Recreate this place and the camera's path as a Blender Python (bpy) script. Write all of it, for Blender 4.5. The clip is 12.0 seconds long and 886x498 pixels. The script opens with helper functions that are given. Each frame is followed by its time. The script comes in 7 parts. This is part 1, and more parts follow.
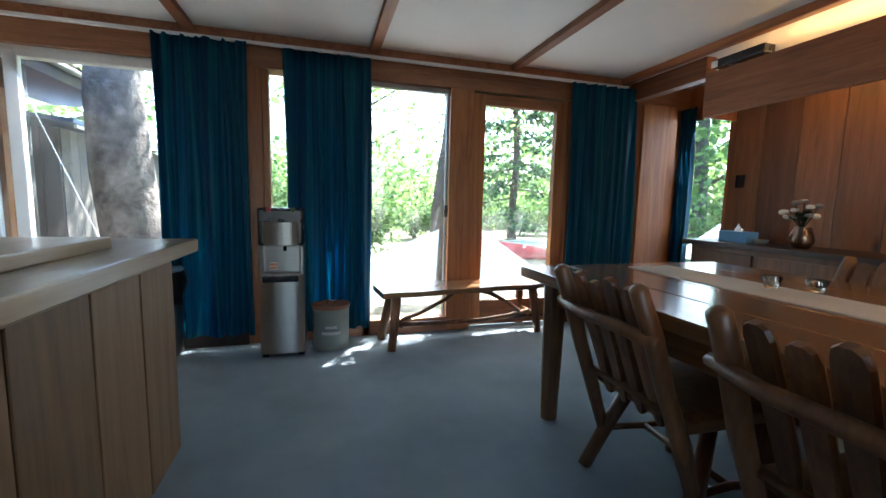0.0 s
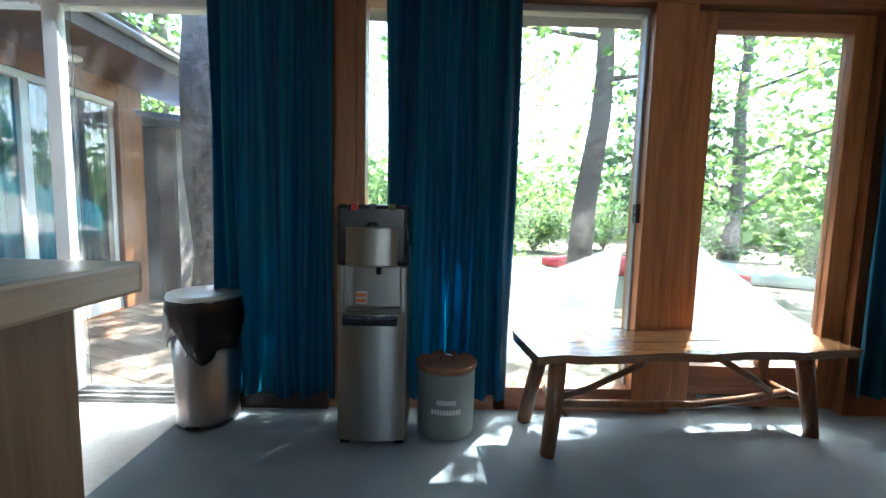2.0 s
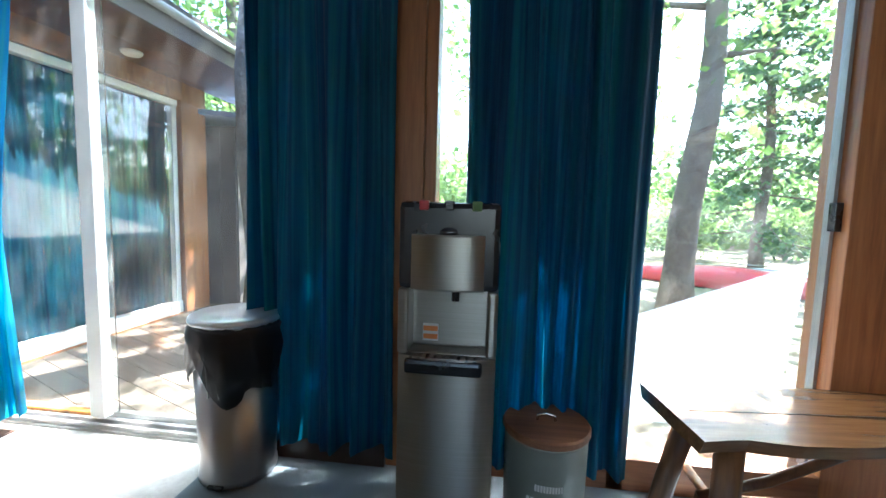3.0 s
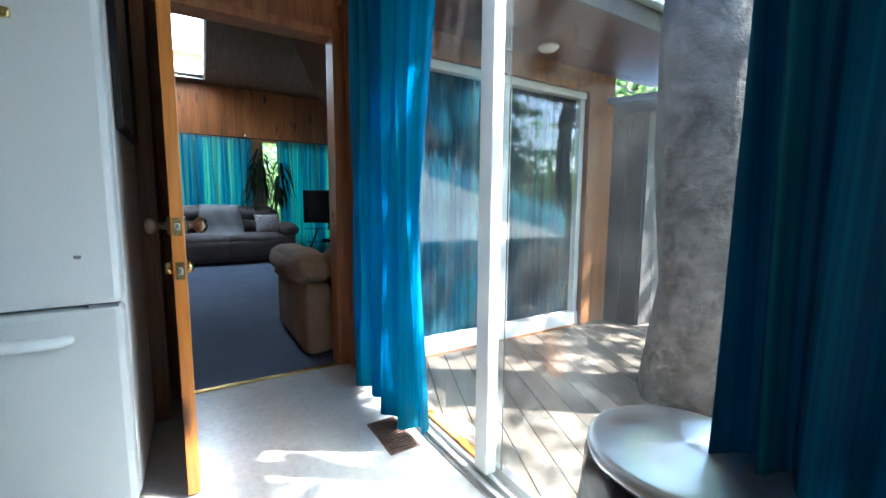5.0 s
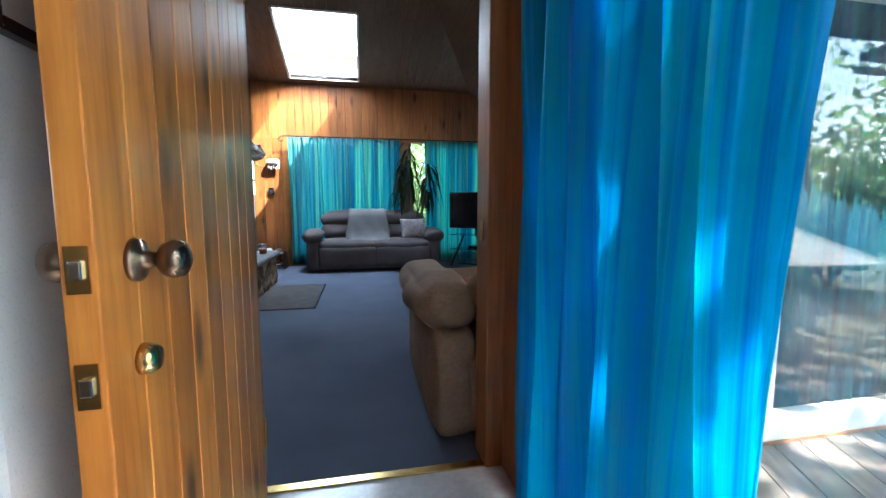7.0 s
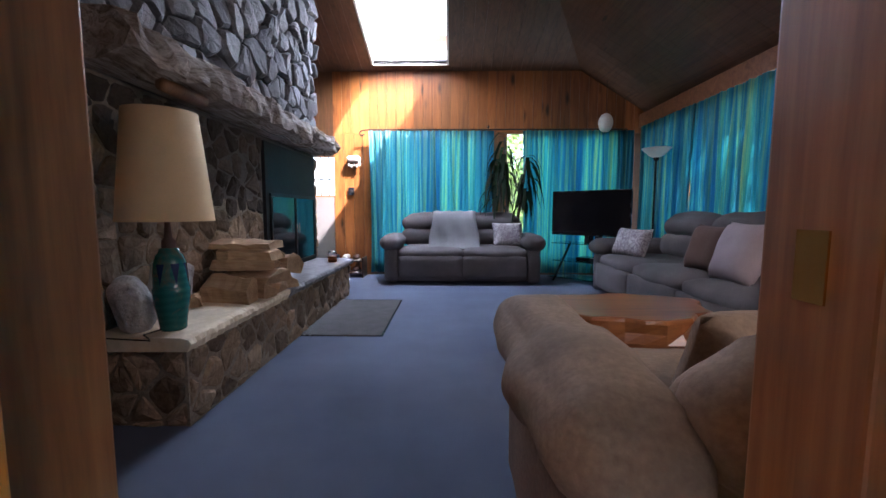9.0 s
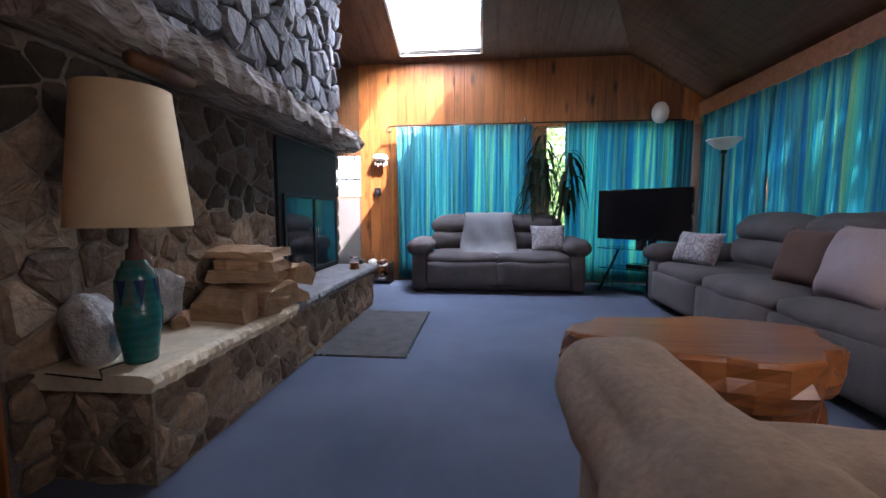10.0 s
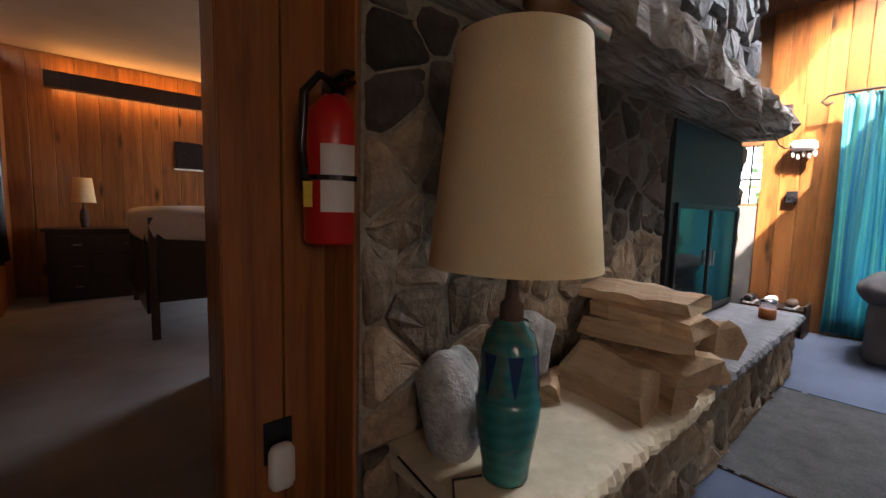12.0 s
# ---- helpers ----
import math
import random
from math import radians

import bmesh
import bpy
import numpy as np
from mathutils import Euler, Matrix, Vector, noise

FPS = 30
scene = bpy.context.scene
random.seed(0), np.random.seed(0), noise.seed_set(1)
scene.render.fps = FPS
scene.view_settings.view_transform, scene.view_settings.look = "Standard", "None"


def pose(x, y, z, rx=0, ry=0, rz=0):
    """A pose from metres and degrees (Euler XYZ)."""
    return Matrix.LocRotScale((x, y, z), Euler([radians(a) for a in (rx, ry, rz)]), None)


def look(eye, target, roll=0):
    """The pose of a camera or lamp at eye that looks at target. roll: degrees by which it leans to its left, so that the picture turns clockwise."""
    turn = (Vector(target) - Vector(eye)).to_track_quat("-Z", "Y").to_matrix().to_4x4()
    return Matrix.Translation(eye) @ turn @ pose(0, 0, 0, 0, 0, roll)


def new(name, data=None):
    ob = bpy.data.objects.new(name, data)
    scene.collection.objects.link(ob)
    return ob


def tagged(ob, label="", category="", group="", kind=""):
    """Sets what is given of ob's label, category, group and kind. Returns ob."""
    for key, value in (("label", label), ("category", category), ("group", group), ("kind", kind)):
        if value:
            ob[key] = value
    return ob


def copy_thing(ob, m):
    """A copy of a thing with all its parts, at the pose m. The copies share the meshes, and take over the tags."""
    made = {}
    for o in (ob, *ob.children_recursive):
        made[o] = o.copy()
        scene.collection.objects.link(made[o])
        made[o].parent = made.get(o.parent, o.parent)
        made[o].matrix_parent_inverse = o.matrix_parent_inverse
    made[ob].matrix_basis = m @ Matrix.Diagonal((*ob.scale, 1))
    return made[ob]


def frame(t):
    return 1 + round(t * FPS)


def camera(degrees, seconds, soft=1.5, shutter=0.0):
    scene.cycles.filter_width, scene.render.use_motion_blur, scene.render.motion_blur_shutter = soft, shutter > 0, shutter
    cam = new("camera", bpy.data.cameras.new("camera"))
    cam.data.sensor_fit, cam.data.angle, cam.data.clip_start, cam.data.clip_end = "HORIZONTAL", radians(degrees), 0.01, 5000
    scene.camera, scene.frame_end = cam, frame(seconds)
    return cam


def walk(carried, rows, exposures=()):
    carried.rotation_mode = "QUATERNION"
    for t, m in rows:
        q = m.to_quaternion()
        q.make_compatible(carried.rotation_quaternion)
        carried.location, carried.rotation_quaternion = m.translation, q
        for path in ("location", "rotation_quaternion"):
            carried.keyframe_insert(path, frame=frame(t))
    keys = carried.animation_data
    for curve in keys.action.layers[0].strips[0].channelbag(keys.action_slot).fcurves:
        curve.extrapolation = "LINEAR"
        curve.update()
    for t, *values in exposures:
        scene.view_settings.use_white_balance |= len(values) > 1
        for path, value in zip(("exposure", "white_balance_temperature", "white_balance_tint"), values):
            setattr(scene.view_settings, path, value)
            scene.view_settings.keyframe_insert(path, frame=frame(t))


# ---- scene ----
cam = camera(94.7, 12.0)
PATH = [
    (0, (0.431, 0.113, 1.121), (0.99, 2.021, 0.896), 1.3),
    (0.5, (0.501, 0.409, 1.115), (0.924, 2.351, 0.891), 1.4),
    (1, (0.49, 0.756, 1.071), (0.745, 2.728, 0.863), 1.4),
    (1.5, (0.436, 1.102, 1.04), (0.578, 3.087, 0.846), 1.3),
    (2, (0.415, 1.408, 1.043), (0.446, 3.399, 0.854), 1.4),
    (2.5, (0.35, 1.698, 1.033), (0.273, 3.688, 0.847), 1.5),
    (2.7, (0.322, 1.791, 1.031), (0.197, 3.779, 0.851), 1.6),
    (4.3, (-0.032, 2.465, 1.048), (-1.266, 4.024, 0.828), 0.5),
    (4.5, (-0.109, 2.5, 1.062), (-1.49, 3.929, 0.839), 0.6),
    (5, (-0.332, 2.621, 1.063), (-2.023, 3.665, 0.84), 0.4),
    (5.5, (-0.581, 2.694, 1.051), (-2.436, 3.407, 0.828), 0.4),
    (6, (-0.859, 2.757, 1.061), (-2.769, 3.31, 0.84), 0.4),
    (6.5, (-1.152, 2.85, 1.067), (-3.081, 3.332, 0.851), 0.3),
    (7, (-1.388, 2.924, 1.057), (-3.337, 3.319, 0.847), 0.0),
    (8.8, (-2.381, 3.015, 1.015), (-4.372, 3.032, 0.826), 0.1),
    (9, (-2.497, 3.003, 1.021), (-4.488, 2.964, 0.831), 0.1),
    (9.5, (-2.757, 2.984, 1.012), (-4.745, 2.863, 0.828), -0.1),
    (10, (-2.985, 2.98, 1.02), (-4.967, 2.786, 0.838), -0.1),
    (10.5, (-3.231, 2.902, 0.996), (-5.192, 2.554, 0.82), 0.1),
    (11, (-3.44, 2.732, 1.001), (-5.309, 2.037, 0.838), 0.2),
    (11.5, (-3.594, 2.543, 1.042), (-5.235, 1.412, 0.878), 0.6),
    (12, (-3.663, 2.266, 1.094), (-4.967, 0.762, 0.905), 1.5),
]
EXPOSURES = [(0, 3.25, 5900, 11), (1.5, 3.0, 5900, 10), (2.7, 3.4, 5850, 10), (4.5, 3.3, 5700, 8), (5.5, 2.6, 5500, 7), (6.3, 3.0, 5500, 7), (7, 3.25, 5750, 11),
             (9, 3.42, 6000, 27), (10.5, 3.45, 6150, 26), (11.2, 3.48, 6500, 23), (12, 3.5, 6900, 22)]
walk(cam, [(t, look(eye, target, roll)) for t, eye, target, roll in PATH], EXPOSURES)

# ---- world, sun, exposure ----
SUN_DIR = Vector((-1.0, -1.39, -2.27)).normalized()
world = bpy.data.worlds.new("world")
scene.world = world
world.use_nodes = True
wn = world.node_tree
sky = wn.nodes.new("ShaderNodeTexSky")
sky.sky_type, sky.sun_disc = 'NISHITA', False
sky.sun_elevation = math.asin(-SUN_DIR.z)
sky.sun_rotation = math.atan2(-SUN_DIR.x, -SUN_DIR.y)
wn.links.new(sky.outputs[0], wn.nodes["Background"].inputs[0])
wn.nodes["Background"].inputs[1].default_value = 0.15


def lamp(name, kind, m, energy, colour=(1, 1, 1), size=None, size_y=None):
    data = bpy.data.lights.new(name, kind)
    data.energy, data.color = energy, colour
    if kind == 'AREA':
        data.shape, data.size, data.size_y = 'RECTANGLE', size, size_y
    elif kind == 'SUN':
        data.angle = radians(size)
    else:
        data.shadow_soft_size = size
    ob = new(name, data)
    ob.matrix_world = m
    return ob


lamp("sun", 'SUN', look((0, 0, 20), Vector((0, 0, 20)) + SUN_DIR), 5.0, (1.0, 0.94, 0.84), 0.6)
DAY = (0.78, 0.9, 1.0)
# sky light that comes in through the glazing, and two added fills noted below
lamp("skylight_light", 'AREA', look((-8.0, 2.385, 3.78), (-7.7, 2.385, 2.78)), 12, DAY, 1.08, 1.48)
lamp("window_light_west", 'AREA', look((-8.99, 2.75, 1.2), (-5, 2.75, 1.2)), 6.5, (0.85, 1.0, 0.95), 1.8, 1.85)
lamp("window_light_west_two", 'AREA', look((-8.99, 4.8, 1.2), (-5, 4.8, 1.2)), 4.4, (0.85, 1.0, 0.95), 1.4, 1.85)
lamp("window_light_north", 'AREA', look((-7.45, 6.02, 1.2), (-7.45, 2, 1.2)), 2.0, (0.8, 0.95, 1.0), 2.4, 1.85)

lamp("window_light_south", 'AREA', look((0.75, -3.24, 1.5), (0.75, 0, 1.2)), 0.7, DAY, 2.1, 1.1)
# added daylight fill for the bedroom floor, from a made-up opening out of view
lamp("window_light_bedroom", 'AREA', look((-7.38, -2.5, 1.45), (-4, -2.3, 0.3)), 7, DAY, 1.2, 1.0)
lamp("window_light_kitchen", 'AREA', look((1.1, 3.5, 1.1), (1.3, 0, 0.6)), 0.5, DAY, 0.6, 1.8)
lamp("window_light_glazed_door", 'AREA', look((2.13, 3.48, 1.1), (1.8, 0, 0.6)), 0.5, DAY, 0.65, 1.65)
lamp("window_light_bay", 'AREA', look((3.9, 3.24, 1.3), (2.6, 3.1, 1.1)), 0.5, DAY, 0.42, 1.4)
# warm fill added on the room side of the patio curtain, brightens the hearth
lamp("window_light_patio", 'AREA', look((-3.02, 4.75, 1.4), (-5, 4.6, 0.9)), 4.2, (1.0, 0.91, 0.78), 1.7, 1.3)
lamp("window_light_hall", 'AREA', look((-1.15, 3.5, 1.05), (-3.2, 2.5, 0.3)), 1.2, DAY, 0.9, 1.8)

# ---- materials ----


class Mat:
    """A node material under construction."""

    def __init__(self, name, rough=0.6, metal=0.0, spec=0.5):
        self.m = bpy.data.materials.new(name)
        self.m.use_nodes = True
        self.t = self.m.node_tree
        self.b = self.t.nodes["Principled BSDF"]
        self.b.inputs["Roughness"].default_value = rough
        self.b.inputs["Metallic"].default_value = metal
        self.b.inputs["Specular IOR Level"].default_value = spec

    def node(self, kind, **values):
        n = self.t.nodes.new(kind)
        for key, value in values.items():
            n.inputs[key.replace("_", " ")].default_value = value
        return n

    def link(self, a, b):
        self.t.links.new(a, b)

    def coords(self, scale=(1, 1, 1), which="Object", turn=(0, 0, 0)):
        c = self.node("ShaderNodeTexCoord")
        p = self.node("ShaderNodeMapping", Scale=scale, Rotation=turn)
        self.link(c.outputs[which], p.inputs[0])
        return p.outputs[0]

    def noise(self, at, scale, detail=4, rough=0.55, distortion=0.0):
        n = self.node("ShaderNodeTexNoise", Scale=scale, Detail=detail, Roughness=rough, Distortion=distortion)
        self.link(at, n.inputs["Vector"])
        return n.outputs["Fac"]

    def ramp(self, fac, stops):
        r = self.node("ShaderNodeValToRGB")
        e = r.color_ramp.elements
        e[0].position, e[0].color = stops[0][0], (*stops[0][1], 1)
        e[1].position, e[1].color = stops[-1][0], (*stops[-1][1], 1)
        for p, c in stops[1:-1]:
            x = e.new(p)
            x.color = (*c, 1)
        self.link(fac, r.inputs[0])
        return r.outputs[0]

    def mix(self, fac, a, b, blend='MIX'):
        n = self.t.nodes.new("ShaderNodeMix")
        n.data_type, n.blend_type = 'RGBA', blend
        for s, v in ((n.inputs[0], fac), (n.inputs[6], a), (n.inputs[7], b)):
            if isinstance(v, (int, float)):
                s.default_value = v
            elif isinstance(v, tuple):
                s.default_value = (*v, 1)
            else:
                self.link(v, s)
        return n.outputs[2]

    def colour(self, v):
        if isinstance(v, tuple):
            self.b.inputs["Base Color"].default_value = (*v, 1)
        else:
            self.link(v, self.b.inputs["Base Color"])

    def bump(self, height, strength=0.3, distance=0.01):
        n = self.node("ShaderNodeBump", Strength=strength, Distance=distance)
        self.link(height, n.inputs["Height"])
        self.link(n.outputs[0], self.b.inputs["Normal"])

    def random(self):
        return self.node("ShaderNodeObjectInfo").outputs["Random"]

    def vary(self, colour, low=0.75, high=1.2):
        """Lighter or darker by the object's random number."""
        r = self.node("ShaderNodeMapRange", To_Min=low, To_Max=high)
        self.link(self.random(), r.inputs[0])
        n = self.node("ShaderNodeHueSaturation")
        self.link(r.outputs[0], n.inputs["Value"])
        self.link(colour, n.inputs["Color"])
        return n.outputs[0]


def wood(name, dark, mid, light, axis=2, rough=0.45, scale=1.0, knots=True, vary=True, bump=0.15, coat=0.0, knot=0.09, knot_scale=(3.2, 0.9)):
    m = Mat(name, rough)
    s = [14 * scale] * 3
    s[axis] = 0.9 * scale
    info = m.node("ShaderNodeTexCoord")
    shift = m.node("ShaderNodeVectorMath")
    shift.operation = 'ADD'
    offs = m.node("ShaderNodeCombineXYZ")
    mul = m.node("ShaderNodeMath")
    mul.operation = 'MULTIPLY'
    mul.inputs[1].default_value = 37.0
    m.link(m.random(), mul.inputs[0])
    for k in range(3):
        m.link(mul.outputs[0], offs.inputs[k])
    m.link(info.outputs["Object"], shift.inputs[0])
    m.link(offs.outputs[0], shift.inputs[1])
    p = m.node("ShaderNodeMapping", Scale=tuple(s))
    m.link(shift.outputs[0], p.inputs[0])
    grain = m.noise(p.outputs[0], 1.0, 6, 0.6, 1.2)
    fine = m.noise(p.outputs[0], 6.0, 3, 0.6)
    c = m.ramp(grain, [(0.3, dark), (0.5, mid), (0.72, light)])
    c = m.mix(0.3, c, m.ramp(fine, [(0.3, dark), (0.7, light)]))
    if knots:
        q = [knot_scale[0]] * 3
        q[axis] = knot_scale[1]
        kp = m.node("ShaderNodeMapping", Scale=tuple(q))
        m.link(shift.outputs[0], kp.inputs[0])
        v = m.node("ShaderNodeTexVoronoi", Scale=1.0, Randomness=1.0)
        m.link(kp.outputs[0], v.inputs["Vector"])
        k = m.ramp(v.outputs["Distance"], [(knot / 3, (1, 1, 1)), (knot, (0, 0, 0))])
        c = m.mix(k, c, tuple(0.35 * x for x in dark))
    if vary:
        c = m.vary(c, 0.72, 1.25)
    m.colour(c)
    m.bump(grain, bump, 0.004)
    m.b.inputs["Coat Weight"].default_value = coat
    m.b.inputs["Coat Roughness"].default_value = 0.15
    return m.m


def speckled(name, a, b, scale=40, rough=0.8, bump=0.3, distance=0.005, big=1.5, metal=0.0, spec=0.4, vary=False, c=None):
    m = Mat(name, rough, metal, spec)
    at = m.coords()
    fine, large = m.noise(at, scale, 5, 0.65), m.noise(at, big, 4, 0.6)
    col = m.ramp(fine, [(0.3, a), (0.7, b)])
    col = m.mix(m.ramp(large, [(0.35, (0, 0, 0)), (0.7, (0.6, 0.6, 0.6))]), col, c or tuple(0.6 * x for x in a))
    if vary:
        col = m.vary(col, 0.42, 1.45)
    m.colour(col)
    m.bump(fine, bump, distance)
    return m.m


def plain(name, colour, rough=0.5, metal=0.0, spec=0.5, wear=0.12, scale=6.0):
    m = Mat(name, rough, metal, spec)
    n = m.noise(m.coords(), scale, 5, 0.6)
    m.colour(m.ramp(n, [(0.3, tuple(x * (1 - wear) for x in colour)), (0.7, tuple(min(1, x * (1 + wear)) for x in colour))]))
    r = m.node("ShaderNodeMapRange", To_Min=max(0.02, rough - 0.08), To_Max=min(1, rough + 0.1))
    m.link(n, r.inputs[0])
    m.link(r.outputs[0], m.b.inputs["Roughness"])
    return m.m


def curtain_cloth(name, stops, translucent=0.45, glow=1.0, many=15.0):
    """Woven cloth with uneven upright stripes; lets part of the light through."""
    m = Mat(name, 0.55, 0, 0.35)
    at = m.coords((many, 0.1, 1), "UV")
    stripe = m.noise(at, 1.0, 6, 0.75)
    c = m.ramp(stripe, stops)
    wide = m.noise(m.coords((2.6, 0.15, 1), "UV"), 1.0, 3, 0.6)
    c = m.mix(1.0, c, m.ramp(wide, [(0.36, (0.45, 0.55, 0.7)), (0.5, (0.9, 0.88, 0.88)), (0.64, (1.3, 1.2, 1.05))]), 'MULTIPLY')
    weave = m.noise(m.coords((900, 500, 1), "UV"), 1.0, 2)
    c = m.mix(0.25, c, m.ramp(weave, [(0.3, (0.0, 0.03, 0.09)), (0.7, (0.03, 0.22, 0.36))]))
    m.colour(c)
    m.bump(weave, 0.15, 0.001)
    tr = m.node("ShaderNodeBsdfTranslucent")
    m.link(m.mix(1.0, c, (glow, glow, glow), 'MULTIPLY'), tr.inputs[0])
    mix = m.node("ShaderNodeMixShader", Fac=translucent)
    out = m.t.nodes["Material Output"]
    m.link(m.b.outputs[0], mix.inputs[1])
    m.link(tr.outputs[0], mix.inputs[2])
    m.link(mix.outputs[0], out.inputs[0])
    return m.m


def glass(name, tint=(0.94, 0.97, 0.96), rough=0.0):
    m = Mat(name, rough)
    m.colour(tint)
    m.b.inputs["Transmission Weight"].default_value = 1.0
    m.b.inputs["IOR"].default_value = 1.45
    return m.m


def light_mat(name, colour, strength):
    m = Mat(name)
    m.b.inputs["Emission Color"].default_value = (*colour, 1)
    m.b.inputs["Emission Strength"].default_value = strength
    m.colour(colour)
    return m.m


CEDAR = wood("cedar_panelling", (0.1, 0.03, 0.008), (0.25, 0.085, 0.021), (0.34, 0.13, 0.036), rough=0.38, coat=0.2)
CEDAR_P = wood("cedar_planks", (0.12, 0.036, 0.01), (0.26, 0.088, 0.021), (0.35, 0.13, 0.035), axis=1, rough=0.38, coat=0.2, knot=0.2, knot_scale=(5.0, 1.6))
DARK_P = wood("dark_planks", (0.1, 0.042, 0.016), (0.17, 0.075, 0.03), (0.22, 0.1, 0.042), axis=1, rough=0.45)
DARK_PANEL = wood("dark_panelling", (0.075, 0.03, 0.012), (0.17, 0.075, 0.03), (0.25, 0.12, 0.05), rough=0.45)
DOORWOOD = wood("door_pine", (0.33, 0.092, 0.013), (0.6, 0.205, 0.032), (0.74, 0.305, 0.06), rough=0.3, coat=0.4, scale=1.1, knot=0.3, knot_scale=(9.0, 3.2))
FRAMEWOOD = wood("frame_wood", (0.13, 0.045, 0.014), (0.29, 0.11, 0.034), (0.4, 0.17, 0.058), rough=0.45, knots=False)
FRAMEWOOD_X = wood("frame_wood_level", (0.12, 0.045, 0.02), (0.25, 0.1, 0.04), (0.36, 0.16, 0.07), axis=0, rough=0.45, knots=False)
BEAMWOOD = wood("beam_wood", (0.13, 0.045, 0.018), (0.26, 0.095, 0.035), (0.36, 0.15, 0.06), axis=1, rough=0.5, knots=False)
ISLANDWOOD = wood("island_boards", (0.15, 0.08, 0.033), (0.23, 0.132, 0.057), (0.29, 0.175, 0.08), axis=1, rough=0.5, knots=True)
ISLANDTOP = wood("island_top", (0.25, 0.17, 0.09), (0.35, 0.25, 0.14), (0.42, 0.32, 0.195), axis=1, rough=0.3, knots=False, coat=0.3)
TABLEWOOD = wood("table_wood", (0.1, 0.04, 0.012), (0.22, 0.1, 0.03), (0.32, 0.16, 0.055), axis=1, rough=0.18, coat=0.6, knots=False)
CHAIRWOOD = wood("chair_wood", (0.06, 0.024, 0.009), (0.14, 0.06, 0.022), (0.23, 0.11, 0.042), rough=0.38, knots=True)
BENCHWOOD = wood("bench_wood", (0.1, 0.04, 0.015), (0.24, 0.11, 0.04), (0.34, 0.18, 0.075), axis=0, rough=0.25, coat=0.4, knots=False)
BURL = wood("burl_slab", (0.08, 0.024, 0.009), (0.22, 0.075, 0.023), (0.33, 0.13, 0.038), axis=1, rough=0.28, coat=0.4, scale=0.5)
SPLITWOOD = wood("split_wood", (0.22, 0.115, 0.055), (0.42, 0.26, 0.14), (0.56, 0.38, 0.22), axis=0, rough=0.85, knots=False, bump=0.5)
DARKWOOD = wood("dark_furniture", (0.012, 0.006, 0.004), (0.03, 0.014, 0.009), (0.05, 0.025, 0.015), rough=0.35, knots=False)
DECKWOOD = wood("deck_boards", (0.07, 0.05, 0.036), (0.13, 0.1, 0.075), (0.19, 0.15, 0.115), axis=0, rough=0.8)
CEILWOOD = wood("ceiling_boards", (0.06, 0.022, 0.01), (0.13, 0.055, 0.024), (0.19, 0.085, 0.04), axis=0, rough=0.5)
SIDING = wood("grey_siding", (0.07, 0.06, 0.055), (0.14, 0.12, 0.11), (0.2, 0.18, 0.16), rough=0.85)
WHITEPAINT = plain("white_ceiling_paint", (0.78, 0.77, 0.74), 0.8, wear=0.03, scale=2)
WHITEFRAME = plain("white_metal_frame", (0.72, 0.73, 0.72), 0.35, wear=0.05)
FRIDGEWHITE = plain("fridge_enamel", (0.7, 0.73, 0.73), 0.28, wear=0.02, scale=200)
SEAMGREY = plain("seam_grey", (0.2, 0.2, 0.2), 0.6)
BLACKPLASTIC = plain("black_plastic", (0.012, 0.012, 0.014), 0.25)
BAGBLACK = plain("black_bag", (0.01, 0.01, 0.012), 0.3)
SCREEN = plain("tv_screen", (0.006, 0.006, 0.007), 0.12)
BRASS = plain("brass", (0.65, 0.45, 0.18), 0.22, 1.0)
BRONZE = plain("bronze_knob", (0.22, 0.15, 0.1), 0.28, 1.0)
TANPLASTER = plain("tan_ceiling", (0.26, 0.17, 0.1), 0.8, wear=0.1, scale=2)
GREYPANEL = plain("grey_panel", (0.13, 0.125, 0.12), 0.7, wear=0.1, scale=3)
BRIGHTSTEEL = plain("bright_steel", (0.36, 0.36, 0.36), 0.3, 1.0, wear=0.05)
IRON = plain("black_iron", (0.02, 0.02, 0.02), 0.45, 0.6)
CHROME = plain("chrome", (0.7, 0.7, 0.7), 0.15, 1.0)
REDPAINT = plain("red_paint", (0.5, 0.02, 0.015), 0.3)
LABELWHITE = plain("label_paper", (0.62, 0.6, 0.56), 0.7)
YELLOW = plain("yellow_tag", (0.7, 0.5, 0.05), 0.6)
WHITEPLASTIC = plain("white_plastic", (0.75, 0.73, 0.68), 0.35)
GLAZEBLUE = plain("blue_glaze", (0.012, 0.035, 0.1), 0.2)
ENDGRAIN = speckled("end_grain", (0.3, 0.19, 0.1), (0.5, 0.34, 0.2), 120, 0.9, 0.4, 0.003, 12)
BLUEBOX = plain("blue_card", (0.12, 0.32, 0.55), 0.6)
TISSUE = plain("tissue", (0.85, 0.85, 0.85), 0.9)
RUNNER = speckled("runner_cloth", (0.5, 0.48, 0.44), (0.66, 0.64, 0.58), 300, 0.9)
SHADECLOTH = speckled("shade_linen", (0.72, 0.54, 0.3), (0.82, 0.635, 0.375), 260, 0.85, 0.2, 0.001)
CARPET_K = speckled("kitchen_carpet", (0.15, 0.19, 0.22), (0.29, 0.35, 0.39), 420, 0.95, 0.6, 0.006, 1.2, spec=0.15)
CARPET_L = speckled("living_carpet", (0.085, 0.104, 0.152), (0.152, 0.18, 0.24), 420, 0.95, 0.6, 0.006, 0.9, spec=0.15)
CARPET_B = speckled("bedroom_carpet", (0.22, 0.21, 0.2), (0.36, 0.34, 0.32), 420, 0.95, 0.6, 0.006)
